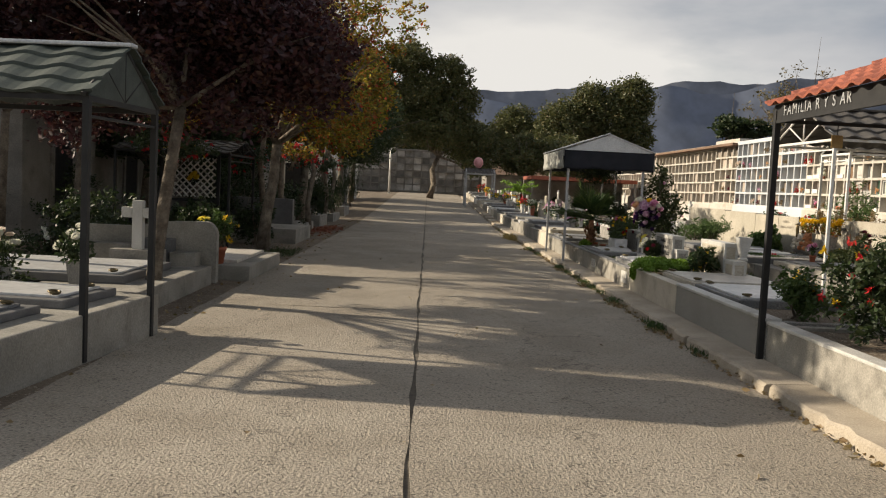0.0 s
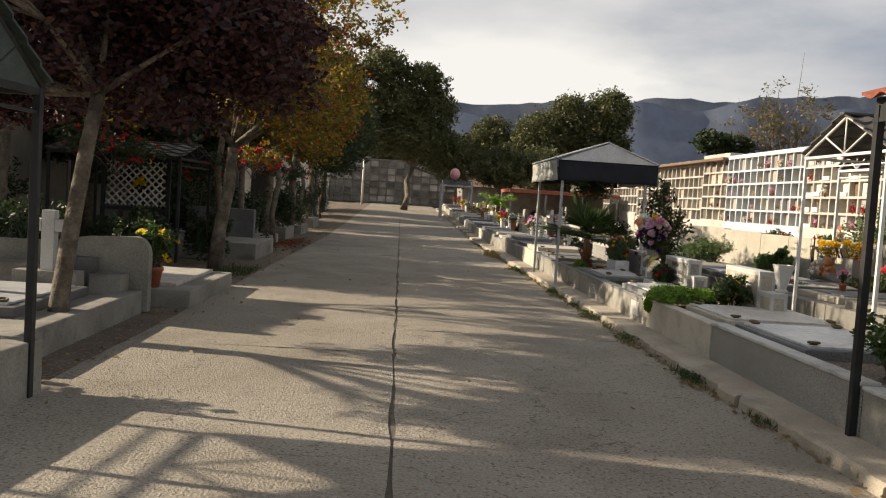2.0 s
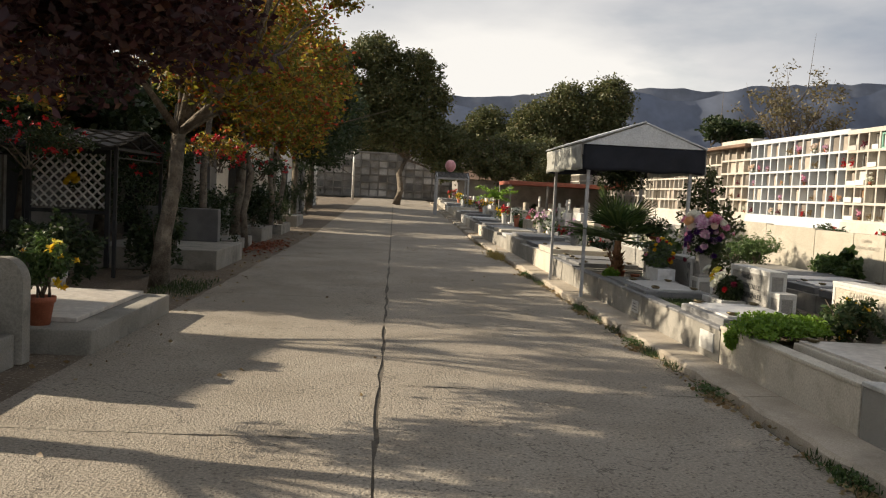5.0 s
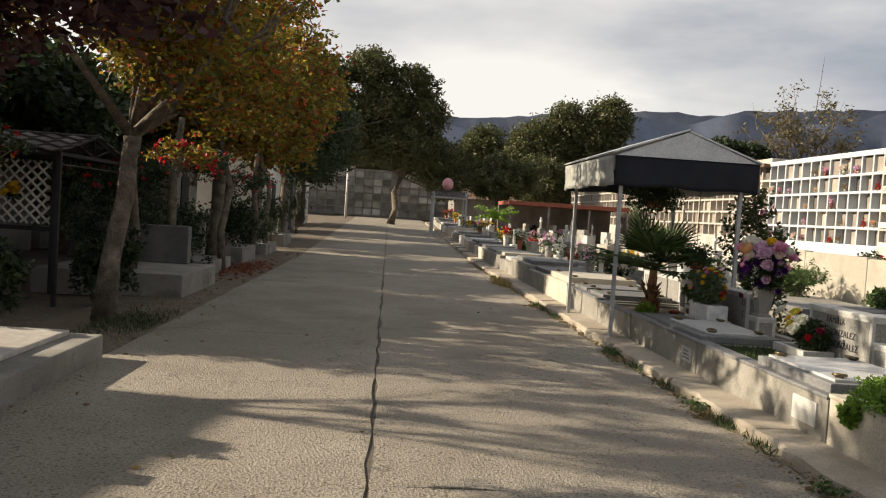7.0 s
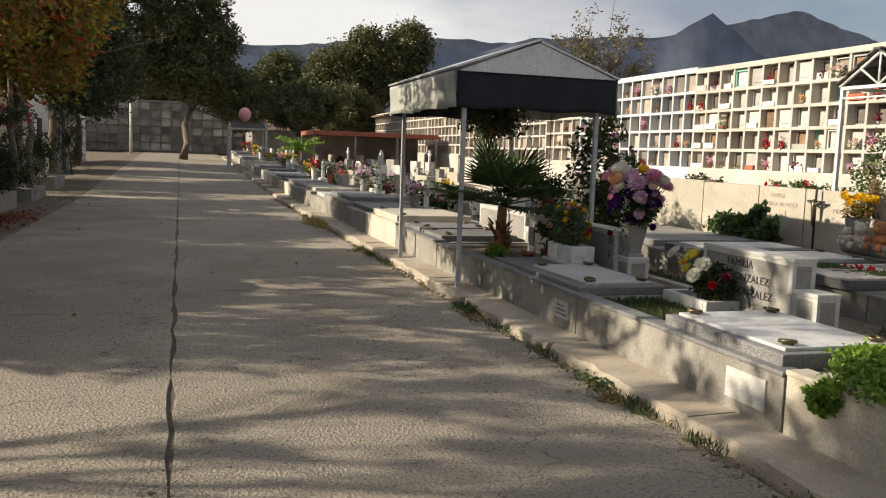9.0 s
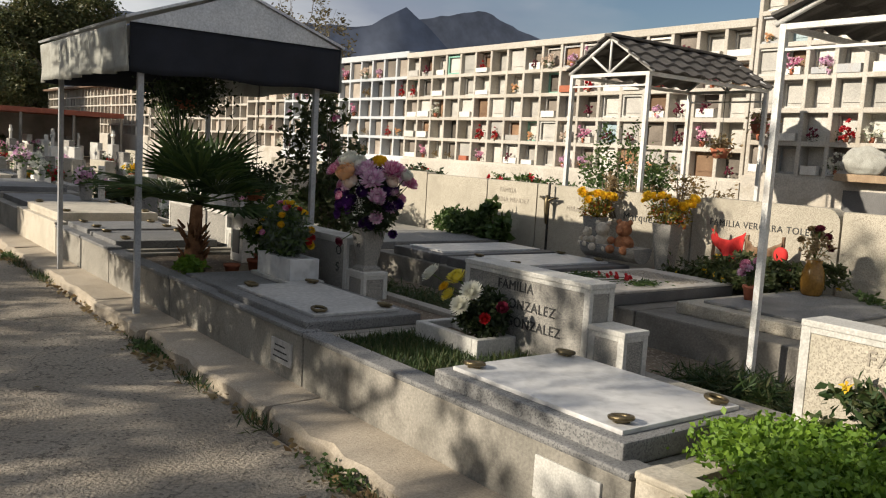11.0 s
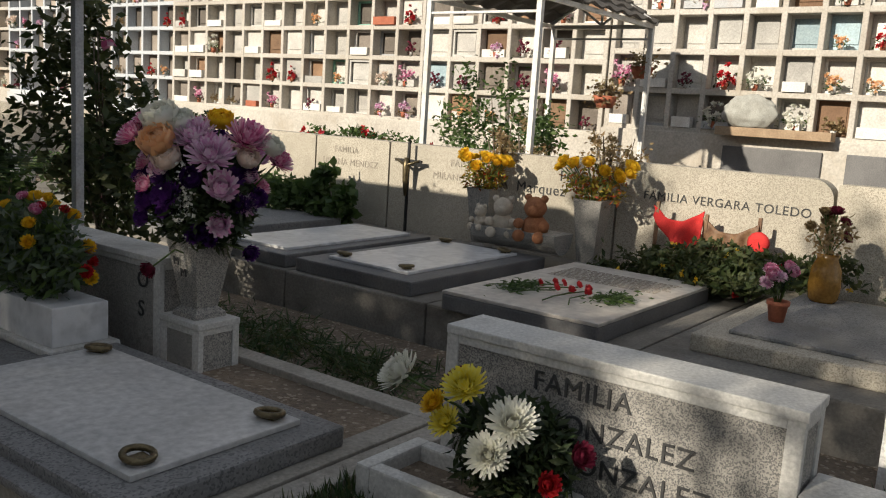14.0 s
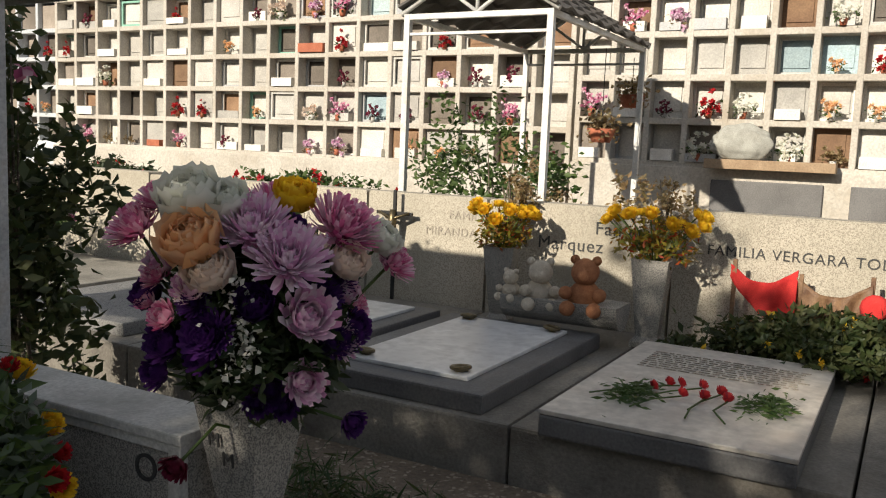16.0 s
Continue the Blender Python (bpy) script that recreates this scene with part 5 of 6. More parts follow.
tree("autumn_tree", -3.3, 25.5, 0, "tree with orange and green autumn leaves over the lane", [(0, 0, 0), (0.05, 0, 0.9), (0.1, 0, 1.8), (0.2, 0, 2.5)],
     [(0.8, 0, 3.6, 1.6, 1.8, 1.2), (-0.8, 0.5, 3.8, 1.7, 1.8, 1.3), (0.6, 1.4, 4.8, 1.6, 1.6, 1.2), (1.5, 0.8, 4.2, 1.1, 1.4, 1.1)], 30000, 0.12, L_AUTUMN, 23, limbs=7, r0=0.14)
for i, (tx, ty, rr) in enumerate(((-3.6, 33, 1.7), (-3.8, 41, 2.0), (-4.0, 50, 2.2))):
    tree("leafy_tree", tx, ty, zg(ty), "dark green leafy tree beside the lane", [(0, 0, 0), (0.05, 0, 1.0), (0.1, 0, 2.4)],
         [(0.4, 0, 3.8, rr, rr, rr * 0.8), (-0.8, 0.6, 4.4, rr, rr, rr * 0.8), (0.9, 0.5, 5.0, rr * 0.8, rr, rr * 0.7)], 16000, 0.18, L_DARK if i else L_AUTUMN, 30 + i, r0=0.16)
tree("leafy_tree", 0.6, 61, zg(61), "big dark leafy tree at the lane's end with crooked trunk", [(0, 0, 0), (0.25, 0, 1.0), (0.1, 0, 2.0), (0.5, 0, 3.0)],
     [(0.4, 0, 5.0, 2.4, 2.2, 1.6), (-2.6, 0, 5.2, 2.0, 2.0, 1.7), (2.6, 0.5, 4.2, 1.9, 2.0, 1.6), (1.8, 0, 6.9, 1.6, 1.6, 1.4), (-1.0, 0, 7.2, 2.0, 2.0, 1.6), (3.2, 0, 2.8, 1.2, 1.4, 1.1), (-3.6, 0, 7.0, 1.6, 1.6, 1.4), (-1.8, 0, 9.6, 1.7, 1.8, 1.3), (0.7, 0, 8.9, 1.5, 1.5, 1.2), (-4.4, 0, 9.0, 1.6, 1.7, 1.3), (1.9, 0, 8.6, 0.9, 1.0, 0.8)], 76000, 0.2, L_FAR, 41, r0=0.22)
tree("leafy_tree", 17.0, 82, 0.9, "tall dark green tree behind the niche walls", [(0, 0, 0), (0.2, 0, 2.0), (0, 0, 4.0)],
     [(-3.5, 0, 7.0, 3.0, 2.5, 2.4), (0.5, 0, 7.5, 3.0, 2.5, 2.8), (2.4, 0, 9.6, 2.3, 2.2, 2.2), (-1.4, 0, 9.2, 2.0, 2.0, 1.8), (3.0, 0, 6.0, 1.8, 2, 2.0), (-5.0, 0, 5.0, 2.0, 2, 2.0)], 50000, 0.27, L_FAR, 42, r0=0.35)
tree("leafy_tree", 9.0, 86, 0.9, "rounded dark green tree in the distance", [(0, 0, 0), (0.2, 0, 2.0), (0, 0, 3.5)],
     [(0, 0, 7.0, 2.2, 2, 1.9), (-1.2, 0, 5.5, 2.0, 2, 1.8), (1.6, 0, 5.6, 1.8, 2, 1.8)], 20000, 0.26, L_FAR, 43, r0=0.3)
tree("leafy_tree", 21.5, 60, 0.6, "dark green tree top above the niche wall", [(0, 0, 0), (0.1, 0, 2.0), (0, 0, 3.6)], [(0, 0, 6.0, 1.3, 1.2, 0.9), (1.6, 0, 5.8, 1.2, 1.2, 0.7)], 3000, 0.28, L_DARK, 44, r0=0.2)
tree("bare_tree", 26.5, 60, 0.6, "thin-leaved tree turning brown above the niche wall", [(0, 0, 0), (0.1, 0, 2.4), (0, 0, 4.2)],
     [(0, 0, 8.2, 2.6, 2.2, 2.2), (-2.2, 0, 7.2, 2.0, 2, 1.6), (2.2, 0, 7.6, 2.0, 2, 1.8)], 2600, 0.22, leafy("sparse_brown_leaves", [(0.12, 0.1, 0.05), (0.18, 0.14, 0.07), (0.1, 0.1, 0.05)]), 45, limbs=14, r0=0.2)


for i, (tx, ty, rr) in enumerate(((-6.6, 21.5, 1.9), (-6.8, 26.5, 2.1), (-7.2, 32, 2.3), (-7.5, 38, 2.5), (-8, 46, 2.6), (-8.5, 55, 2.8))):
    tree("leafy_tree", tx, ty, zg(ty), "dense dark tree behind the shaded graves", [(0, 0, 0), (0.05, 0, 0.8), (0.1, 0, 1.6)], crown_blobs(60 + i, 18, 0.5, 0, 2.75, rr * 1.05, rr * 1.4, 1.7, 0.95), 13000, 0.17, L_DARK, 60 + i, r0=0.14, shell=0.3)
for i, (tx, ty, rr) in enumerate(((-9, 82, 5.0), (-2, 86, 4.4), (5.5, 84, 3.4))):
    tree("leafy_tree", tx, ty, 0.9, "dark trees beyond the lane's end", [(0, 0, 0), (0.05, 0, 1.5), (0.1, 0, 3.0)], crown_blobs(70 + i, 12, 0, 0, 5.0, rr, rr * 0.6, 3.4 if i < 2 else 2.2, 1.7), 22000, 0.28, L_FAR, 70 + i, r0=0.25, shell=0.3)


def bush(x, y, z, rx, ry, rz, n, size, leaf, label, seed, name="shrub", flowers=None, nf=0, fsize=0.05, shape=0.5, stems=True):
    rg = np.random.default_rng(seed)
    g = thing(name, x, y, z, label, "shrub")
    if stems:
        bm = bmesh.new()
        for _ in range(7):
            e = (rg.uniform(-0.6, 0.6) * rx, rg.uniform(-0.6, 0.6) * ry, rg.uniform(0.9, 1.5) * rz)
            tube(bm, [(0.05 * rg.normal(), 0.05 * rg.normal(), -0.03), (e[0] * 0.4, e[1] * 0.4, e[2] * 0.5), e], [0.012, 0.009, 0.004], 5)
        part("stem", bm, BARK, g)
    blobs = [(rg.uniform(-0.5, 0.5) * rx, rg.uniform(-0.5, 0.5) * ry, rz * rg.uniform(0.6, 1.3), rx * 0.55, ry * 0.55, rz * 0.6) for _ in range(6)]
    p = clump_points(rg, blobs, n, 0.4)
    p[:, 2] = np.maximum(p[:, 2], 0.02)
    leaves("foliage", p, size, leaf, g, rg, 0.7, shape, kind="stuff")
    if flowers:
        for m, share in flowers:
            q = clump_points(rg, blobs, max(nf, 40), 0.85)
            q = q[rg.permutation(len(q))[: int(nf * share)]]
            q[:, 2] = np.maximum(q[:, 2], 0.05)
            pts = np.repeat(q, 9, axis=0)
            leaves("blossom", pts, fsize, m, g, rg, 1.0, 0.7, kind="stuff")
    return g


# planted bed under the red canopy
bush(4.2, 6.7, 0.36, 0.6, 0.55, 0.55, 4200, 0.06, L_DARK, "dense dark green rose bush with red flowers", 51, flowers=[(P_RED, 0.6), (P_YELLOW, 0.25), (P_PINK, 0.15)], nf=26, fsize=0.045)
bush(3.85, 7.75, 0.38, 0.35, 0.5, 0.26, 2000, 0.05, L_MID, "low green shrub spilling over a grave kerb", 52, flowers=[(P_YELLOW, 1)], nf=5)
bush(4.6, 5.6, 0.36, 0.7, 0.7, 0.6, 3500, 0.06, L_DARK, "dark green rose bush with red flowers", 53, flowers=[(P_RED, 0.7), (P_WHITE, 0.3)], nf=20)
bush(5.0, 8.0, 0.36, 0.5, 0.6, 0.5, 2200, 0.055, L_MID, "flowering green shrub with yellow and lilac blooms", 54, flowers=[(P_YELLOW, 0.6), (P_LILAC, 0.4)], nf=24)
# bright trailing plant
bush(3.76, 11.82, 0.42, 0.48, 0.6, 0.11, 15000, 0.028, L_BRIGHT, "bright green trailing succulent spilling over the kerb", 55, stems=False, shape=0.7)
bush(3.37, 12.06, 0.24, 0.06, 0.17, 0.12, 1800, 0.028, L_BRIGHT, "bright green trailing shoots down the kerb", 56, stems=False, shape=0.7)
bush(4.22, 11.7, 0.4, 0.24, 0.5, 0.24, 3200, 0.05, L_GRASS, "small dry-green shrub with yellow blooms", 57, flowers=[(P_YELLOW, 1)], nf=26, fsize=0.03)
# palm
pm = thing("palm_tree", 3.78, 17.45, 0.36, "small fan palm with a shaggy trunk", "palm")
bm = bmesh.new()
tube(bm, [(0, 0, 0), (0, 0, 0.1), (0.01, 0, 0.3), (0.02, 0, 0.55)], [0.09, 0.085, 0.06, 0.05], 10)
for k in range(60):
    a, h = rng.uniform(0, 6.28), rng.uniform(0.02, 0.4)
    r = 0.08
    tube(bm, [(r * math.cos(a), r * math.sin(a), h), (r * 1.7 * math.cos(a), r * 1.7 * math.sin(a), h + 0.07)], [0.016, 0.004], 4)
part("trunk", bm, surface("palm_fibre", (0.2, 0.09, 0.04), (0.34, 0.17, 0.08), 15, 80, 0.95, 0.8), pm)
for k in range(24):
    a = k * 2.4 + rng.uniform(-0.2, 0.2)
    el = rng.uniform(-0.3, 1.3)
    L = rng.uniform(0.55, 0.78)
    d = Vector((math.cos(a) * math.cos(el), math.sin(a) * math.cos(el), math.sin(el)))
    side = d.cross(Vector((0, 0, 1))).normalized()
    up = side.cross(d)
    c0 = Vector((0.02, 0, 0.56))
    hub = c0 + d * L * 0.55
    bm = bmesh.new()
    tube(bm, [c0, hub], [0.011, 0.007], 5)
    for j in range(-9, 10):
        th = j * 0.155
        ld = (d * math.cos(th) + side * math.sin(th) + up * 0.1).normalized()
        ln = L * (0.95 - 0.25 * abs(j) / 9)
        w = up.cross(ld).normalized() * 0.02
        mid, tip = hub + ld * ln * 0.55, hub + ld * ln + Vector((0, 0, -0.1 * ln))
        v = [bm.verts.new(c) for c in (hub, mid + w, tip, mid - w, mid + up * 0.007)]
        bm.faces.new((v[0], v[1], v[4]))
        bm.faces.new((v[1], v[2], v[4]))
        bm.faces.new((v[2], v[3], v[4]))
        bm.faces.new((v[3], v[0], v[4]))
    part("frond", bm, L_PALM, pm)
# shrubs round the palm
bush(4.65, 17.9, 0.36, 0.3, 0.3, 0.45, 1500, 0.05, L_MID, "green potted shrub beside the palm", 58)
bush(5.5, 18.2, 0.14, 0.62, 0.6, 1.12, 3000, 0.08, L_ROSE, "tall dark rose bush behind the graves", 59, name="rose_bush", flowers=[(P_PINK, 1)], nf=5, fsize=0.06)
bush(4.3, 17.2, 0.36, 0.22, 0.22, 0.28, 700, 0.05, L_MID, "small shrub in a pot", 60)
for px, py, hh in ((4.25, 17.25, 0.12), (4.0, 17.15, 0.1), (4.4, 17.45, 0.14), (3.95, 17.75, 0.1)):
    pot(px, py, 0.345, 0.065, hh, "small terracotta flower pot beside the palm", group="pots beside the palm")
bush(3.6, 17.1, 0.35, 0.16, 0.25, 0.1, 500, 0.05, L_BRIGHT, "low yellow-green plant by the kerb", 61, stems=False)
# planting strips before the name wall
bush(7.95, 19.0, 0.36, 0.3, 0.75, 0.22, 2600, 0.06, L_MID, "green leafy plants before the name wall", 62, stems=False)
bush(8.0, 18.5, 0.36, 0.25, 0.35, 0.3, 900, 0.1, L_MID, "broad-leaved green plants before the name wall", 63, shape=0.8)
bush(7.85, 14.85, 0.36, 0.38, 0.95, 0.2, 7000, 0.055, L_ROSE, "low green bedding plants with small flowers", 64, stems=False, flowers=[(P_YELLOW, 0.6), (P_RED, 0.4)], nf=34, fsize=0.03)
bush(7.9, 13.4, 0.36, 0.3, 0.6, 0.12, 1200, 0.05, L_MID, "low green bedding plants", 65, stems=False)
bush(9.2, 17.5, 0.3, 0.6, 0.95, 1.0, 3600, 0.06, L_MID, "thin leafy shrub with pale stems", 66)
bush(9.0, 16.2, 0.3, 0.35, 0.35, 0.75, 1100, 0.05, L_DRY, "dry straw-coloured shrub behind a stone wall", 67)
bush(8.7, 15.5, 0.3, 0.25, 0.3, 0.6, 900, 0.06, L_MID, "leafy green shrub behind the name wall", 68)
bush(8.9, 17.0, 0.5, 0.3, 0.4, 0.55, 900, 0.04, L_DRY, "dry straw-coloured shrub behind a stone wall", 69)
bush(7.2, 21.5, 0.3, 0.6, 0.9, 0.4, 2600, 0.06, L_MID, "green shrub between graves", 70)
bush(5.3, 13.1, 0.14, 0.35, 0.6, 0.12, 2600, 0.1, L_GRASS, "tufts of long grass between grave rows", 71, name="grass_tuft", stems=False, shape=0.1)
bush(5.3, 16.2, 0.14, 0.5, 1.6, 0.06, 3600, 0.09, L_GRASS, "dry grass and weeds on the path", 72, name="grass_tuft", stems=False, shape=0.1)

bush(9.6, 19.6, 0.75, 0.3, 1.3, 0.26, 1500, 0.06, L_MID, "row of red geraniums behind the name wall", 110, flowers=[(P_RED, 1)], nf=40, fsize=0.055)
bush(9.5, 22.5, 0.7, 0.4, 1.2, 0.3, 1800, 0.07, L_DARK, "dark shrub with crimson flowers behind the name wall", 111, flowers=[(P_RED, 1)], nf=24, fsize=0.05)
bush(7.5, 21.0, 0.38, 0.5, 0.6, 0.35, 2200, 0.08, L_MID, "feathery green fern clump before the name wall", 112, shape=0.2)
# little white lantern shrine by the palm
shr = thing("grave_lantern", 4.5, 18.0, 0.34, "small white grave lantern with a dark opening", "lantern")
part("body", blk(-0.1, 0.1, -0.13, 0.13, 0, 0.4, 0.008), WHITEW, shr)
# no hollow here: a dark plate paints the shade inside the opening
part("opening", blk(-0.108, -0.1, -0.075, 0.075, 0.08, 0.3, 0.002), DARKSTONE, shr)
part("roof", blk(-0.13, 0.13, -0.16, 0.16, 0.4, 0.44, 0.01), WHITEW, shr)
# hanging pot and shrub under the canopy
hp = thing("hanging_pot", 4.35, 17.5, 0.95, "hanging terracotta pot with a rounded shrub", "flower pot")
bm = bmesh.new()
lathe(bm, [(0.06, 0), (0.1, 0.1), (0.09, 0.1)], sides=16)
part("pot", bm, TERRA, hp)
part("wire", blk(-0.003, 0.003, -0.003, 0.003, 0.1, 1.25, 0), BLACK, hp)
leaves("foliage", np.random.default_rng(4).normal(size=(900, 3)) * np.array((0.09, 0.1, 0.07)) + np.array((0, 0, 0.17)), 0.045, L_DARK, hp, None, 0.8, 0.6, kind="stuff")
hf = thing("hanging_plant", 4.1, 18.6, 1.75, "dark bushy plant hanging under the canopy roof", "plant")
bm = bmesh.new()
lathe(bm, [(0.08, -0.02), (0.13, 0.1), (0.12, 0.1)], sides=16)
part("pot", bm, TERRA, hf)
part("wire", blk(-0.004, 0.004, -0.004, 0.004, 0.1, 0.86, 0), BLACK, hf)
leaves("foliage", np.random.default_rng(14).normal(size=(1800, 3)) * np.array((0.16, 0.24, 0.1)) + np.array((0, 0, 0.12)), 0.06, L_DARK, hf, None, 0.8, 0.5, kind="stuff")
# wooden ledge and a cloth bundle against the niche wall
ld = thing("wall_ledge", 12.22, 15.9, 1.4, "pale brown timber ledge fixed under the niches", "ledge")
part("board", blk(-0.1, 0.11, -0.66, 0.6, 0, 0.1, 0.006), surface("weathered_timber", (0.3, 0.21, 0.13), (0.42, 0.31, 0.2), 5, 70, 0.85, 0.3, stain=(0.22, 0.15, 0.09), stain_scale=3), ld)
bm = bmesh.new()
bmesh.ops.create_icosphere(bm, subdivisions=4, radius=1)
for v in bm.verts:
    f = 1 + 0.16 * noise.noise(v.co * 2.3) + 0.05 * noise.noise(v.co * 7)
    v.co = Vector((v.co.x * 0.11 * f, v.co.y * 0.3 * f, max(-0.16, v.co.z * 0.2 * f) + 0.16))
bundle = part("sack", bm, GREYFAB, None, smooth=True)
tagged(bundle, "grey cloth sack lying on a timber ledge", "sack")
place(bundle, 12.2, 16.15, 1.503)
# red pots hanging before the niches
for py_, pz_ in ((17.0, 1.95), (17.02, 1.6)):
    hp = thing("hanging_pot", 11.1 - (1.95 - pz_) * 2.2, py_, pz_, "red hanging pot under a canopy rail", "flower pot")
    bm = bmesh.new()
    lathe(bm, [(0.08, 0), (0.13, 0.12), (0.12, 0.12)], sides=16)
    part("pot", bm, TERRA, hp)
    part("wire", blk(-0.003, 0.003, -0.003, 0.003, 0.12, 2.42 - pz_, 0), BLACK, hp)
    leaves("foliage", np.random.default_rng(6).normal(size=(300, 3)) * np.array((0.07, 0.08, 0.06)) + np.array((0, 0, 0.15)), 0.05, L_DRY, hp, None, 0.8, 0.6, kind="stuff")

# shaded side planting
bush(-3.9, 8.3, 0.0, 0.7, 0.5, 0.42, 2200, 0.06, L_DARK, "dark shrub with white roses", 73, flowers=[(P_WHITE, 1)], nf=12, fsize=0.06)
bush(-4.6, 11.9, 0.0, 0.9, 0.5, 0.4, 2200, 0.06, L_DARK, "dark shrub with white flowers", 74, flowers=[(P_WHITE, 1)], nf=14, fsize=0.06)
bush(-2.5, 12.25, 0.42, 0.32, 0.3, 0.32, 1700, 0.05, L_MID, "bushy shrub with yellow blooms in a pot", 75, flowers=[(P_YELLOW, 1)], nf=7, fsize=0.05)
for i, (bx, by, rr, hh) in enumerate(((-3.6, 15.4, 0.6, 0.55), (-3.2, 18.4, 0.5, 0.6), (-3.4, 23.0, 0.8, 0.9), (-4.2, 21.6, 1.0, 1.0), (-3.3, 27.5, 0.7, 0.9), (-4.8, 25, 1.2, 1.1), (-3.4, 30.5, 0.7, 1.2), (-3.3, 34.5, 0.7, 1.2), (-3.5, 44, 0.8, 1.4))):
    bush(bx, by, zg(by), rr, rr, hh, 2600, 0.075, L_DARK, "dark green shrub in the shade", 80 + i)
for i, (bx, by, bz) in enumerate(((-3.7, 20.5, 1.5), (-3.3, 23.5, 1.7), (-3.2, 28.5, 1.6), (-4.4, 16.5, 1.55))):
    bush(bx, by, bz, 0.9, 1.1, 0.4, 2200, 0.06, L_DARK, "bougainvillea with red blossoms among dark leaves", 95 + i, name="climbing_plant", flowers=[(P_RED, 1)], nf=36, fsize=0.045)
for k, (bx, by) in enumerate(((-3.2, 21.7), (-2.9, 24.6), (-3.1, 29.5), (-3.0, 31.5), (-3.4, 20.0))):
    g = thing("tree_trunk", bx, by, zg(by), "slim dark tree trunk in the shade", "tree")
    bm = bmesh.new()
    tube(bm, [(0, 0, -0.05), (0.05 * rng.normal(), 0.05, 0.8), (0.1 * rng.normal(), 0.1, 1.7), (0.16 * rng.normal(), 0.1, 2.8)], [0.09, 0.075, 0.07, 0.05], 9)
    part("trunk", bm, BARK, g)
for i, (bx, by, rr, hh) in enumerate(((-4.6, 13.2, 0.7, 0.5), (-5.4, 15.2, 0.9, 0.7), (-4.4, 16.9, 0.6, 0.55), (-6.6, 12.4, 1.0, 0.7), (-7.6, 15.0, 1.1, 0.8), (-7.4, 18.0, 1.2, 0.9), (-6.0, 8.6, 0.8, 0.5))):
    bush(bx, by, 0.0, rr, rr, hh, 2400, 0.08, L_DARK, "dark green shrub behind the shaded graves", 130 + i)
bush(-2.5, 19.0, 1.75, 0.6, 1.3, 0.35, 900, 0.07, L_AUTUMN, "vine with red leaves hanging under the tree", 140, name="climbing_plant", flowers=[(P_RED, 1)], nf=36, fsize=0.045)
bush(-4.2, 17.2, 1.7, 0.8, 0.6, 0.3, 900, 0.07, L_DARK, "vine with red leaves over a low canopy", 141, name="climbing_plant", flowers=[(P_RED, 0.7), (P_YELLOW, 0.3)], nf=36, fsize=0.045)
# feathery young tree and far shrubs on the sunny side
fern = thing("young_tree", 5.1, 44, zg(44), "bright green feathery young tree", "tree")
bm = bmesh.new()
tube(bm, [(0, 0, 0), (0, 0, 1.3)], [0.05, 0.03], 7)
part("trunk", bm, BARK, fern)
pts, aims = [], []
for k in range(26):
    a, el, L = k * 2.4, rng.uniform(0.0, 0.9), rng.uniform(0.8, 1.3)
    for j in range(40):
        u = j / 40
        pts.append((L * u * math.cos(a) * math.cos(el), L * u * math.sin(a) * math.cos(el), 1.2 + L * (u * math.sin(el) - 0.35 * u * u)))
leaves("crown", pts, 0.16, L_BRIGHT, fern, np.random.default_rng(9), 0.4, 0.3)

# ---- cut flowers ----
def bloom(bm, c, d, r, kind, rg):
    """One flower head: spider petals, rounded rose petals or a dense pompon."""
    d = Vector(d).normalized()
    u = d.orthogonal().normalized()
    w = d.cross(u)
    if kind == "spider":
        layers, cnt, wid, curl = 7, 24, 0.085, 0.2
    elif kind == "rose":
        layers, cnt, wid, curl = 7, 7, 0.5, 0.6
    else:
        layers, cnt, wid, curl = 7, 14, 0.17, 0.4
    for ly in range(layers):
        el = 0.1 + 1.25 * ly / layers
        ln = r * (1.0 - 0.5 * ly / layers)
        for k in range(cnt):
            a = 2 * math.pi * (k + 0.5 * (ly % 2)) / cnt + rg.uniform(-0.1, 0.1)
            out = u * math.cos(a) + w * math.sin(a)
            tang = u * -math.sin(a) + w * math.cos(a)
            e = el + rg.uniform(-0.12, 0.12)
            p1 = c + (out * math.cos(e) + d * math.sin(e)) * ln * 0.6
            p2 = c + (out * math.cos(e + curl) + d * math.sin(e + curl)) * ln
            h = r * wid
            cup = (p1 - c).cross(tang).normalized() * h * 0.35
            v = [bm.verts.new(q) for q in (c + tang * h * 0.3, c - tang * h * 0.3, p1 - tang * h, p2 - tang * h * 0.45, p2 + tang * h * 0.45, p1 + tang * h, p1 - cup, p2 - cup * 0.5)]
            for q in ((0, 1, 2, 6), (0, 6, 5), (6, 2, 3, 7), (5, 6, 7, 4)):
                bm.faces.new([v[w_] for w_ in q]).smooth = True


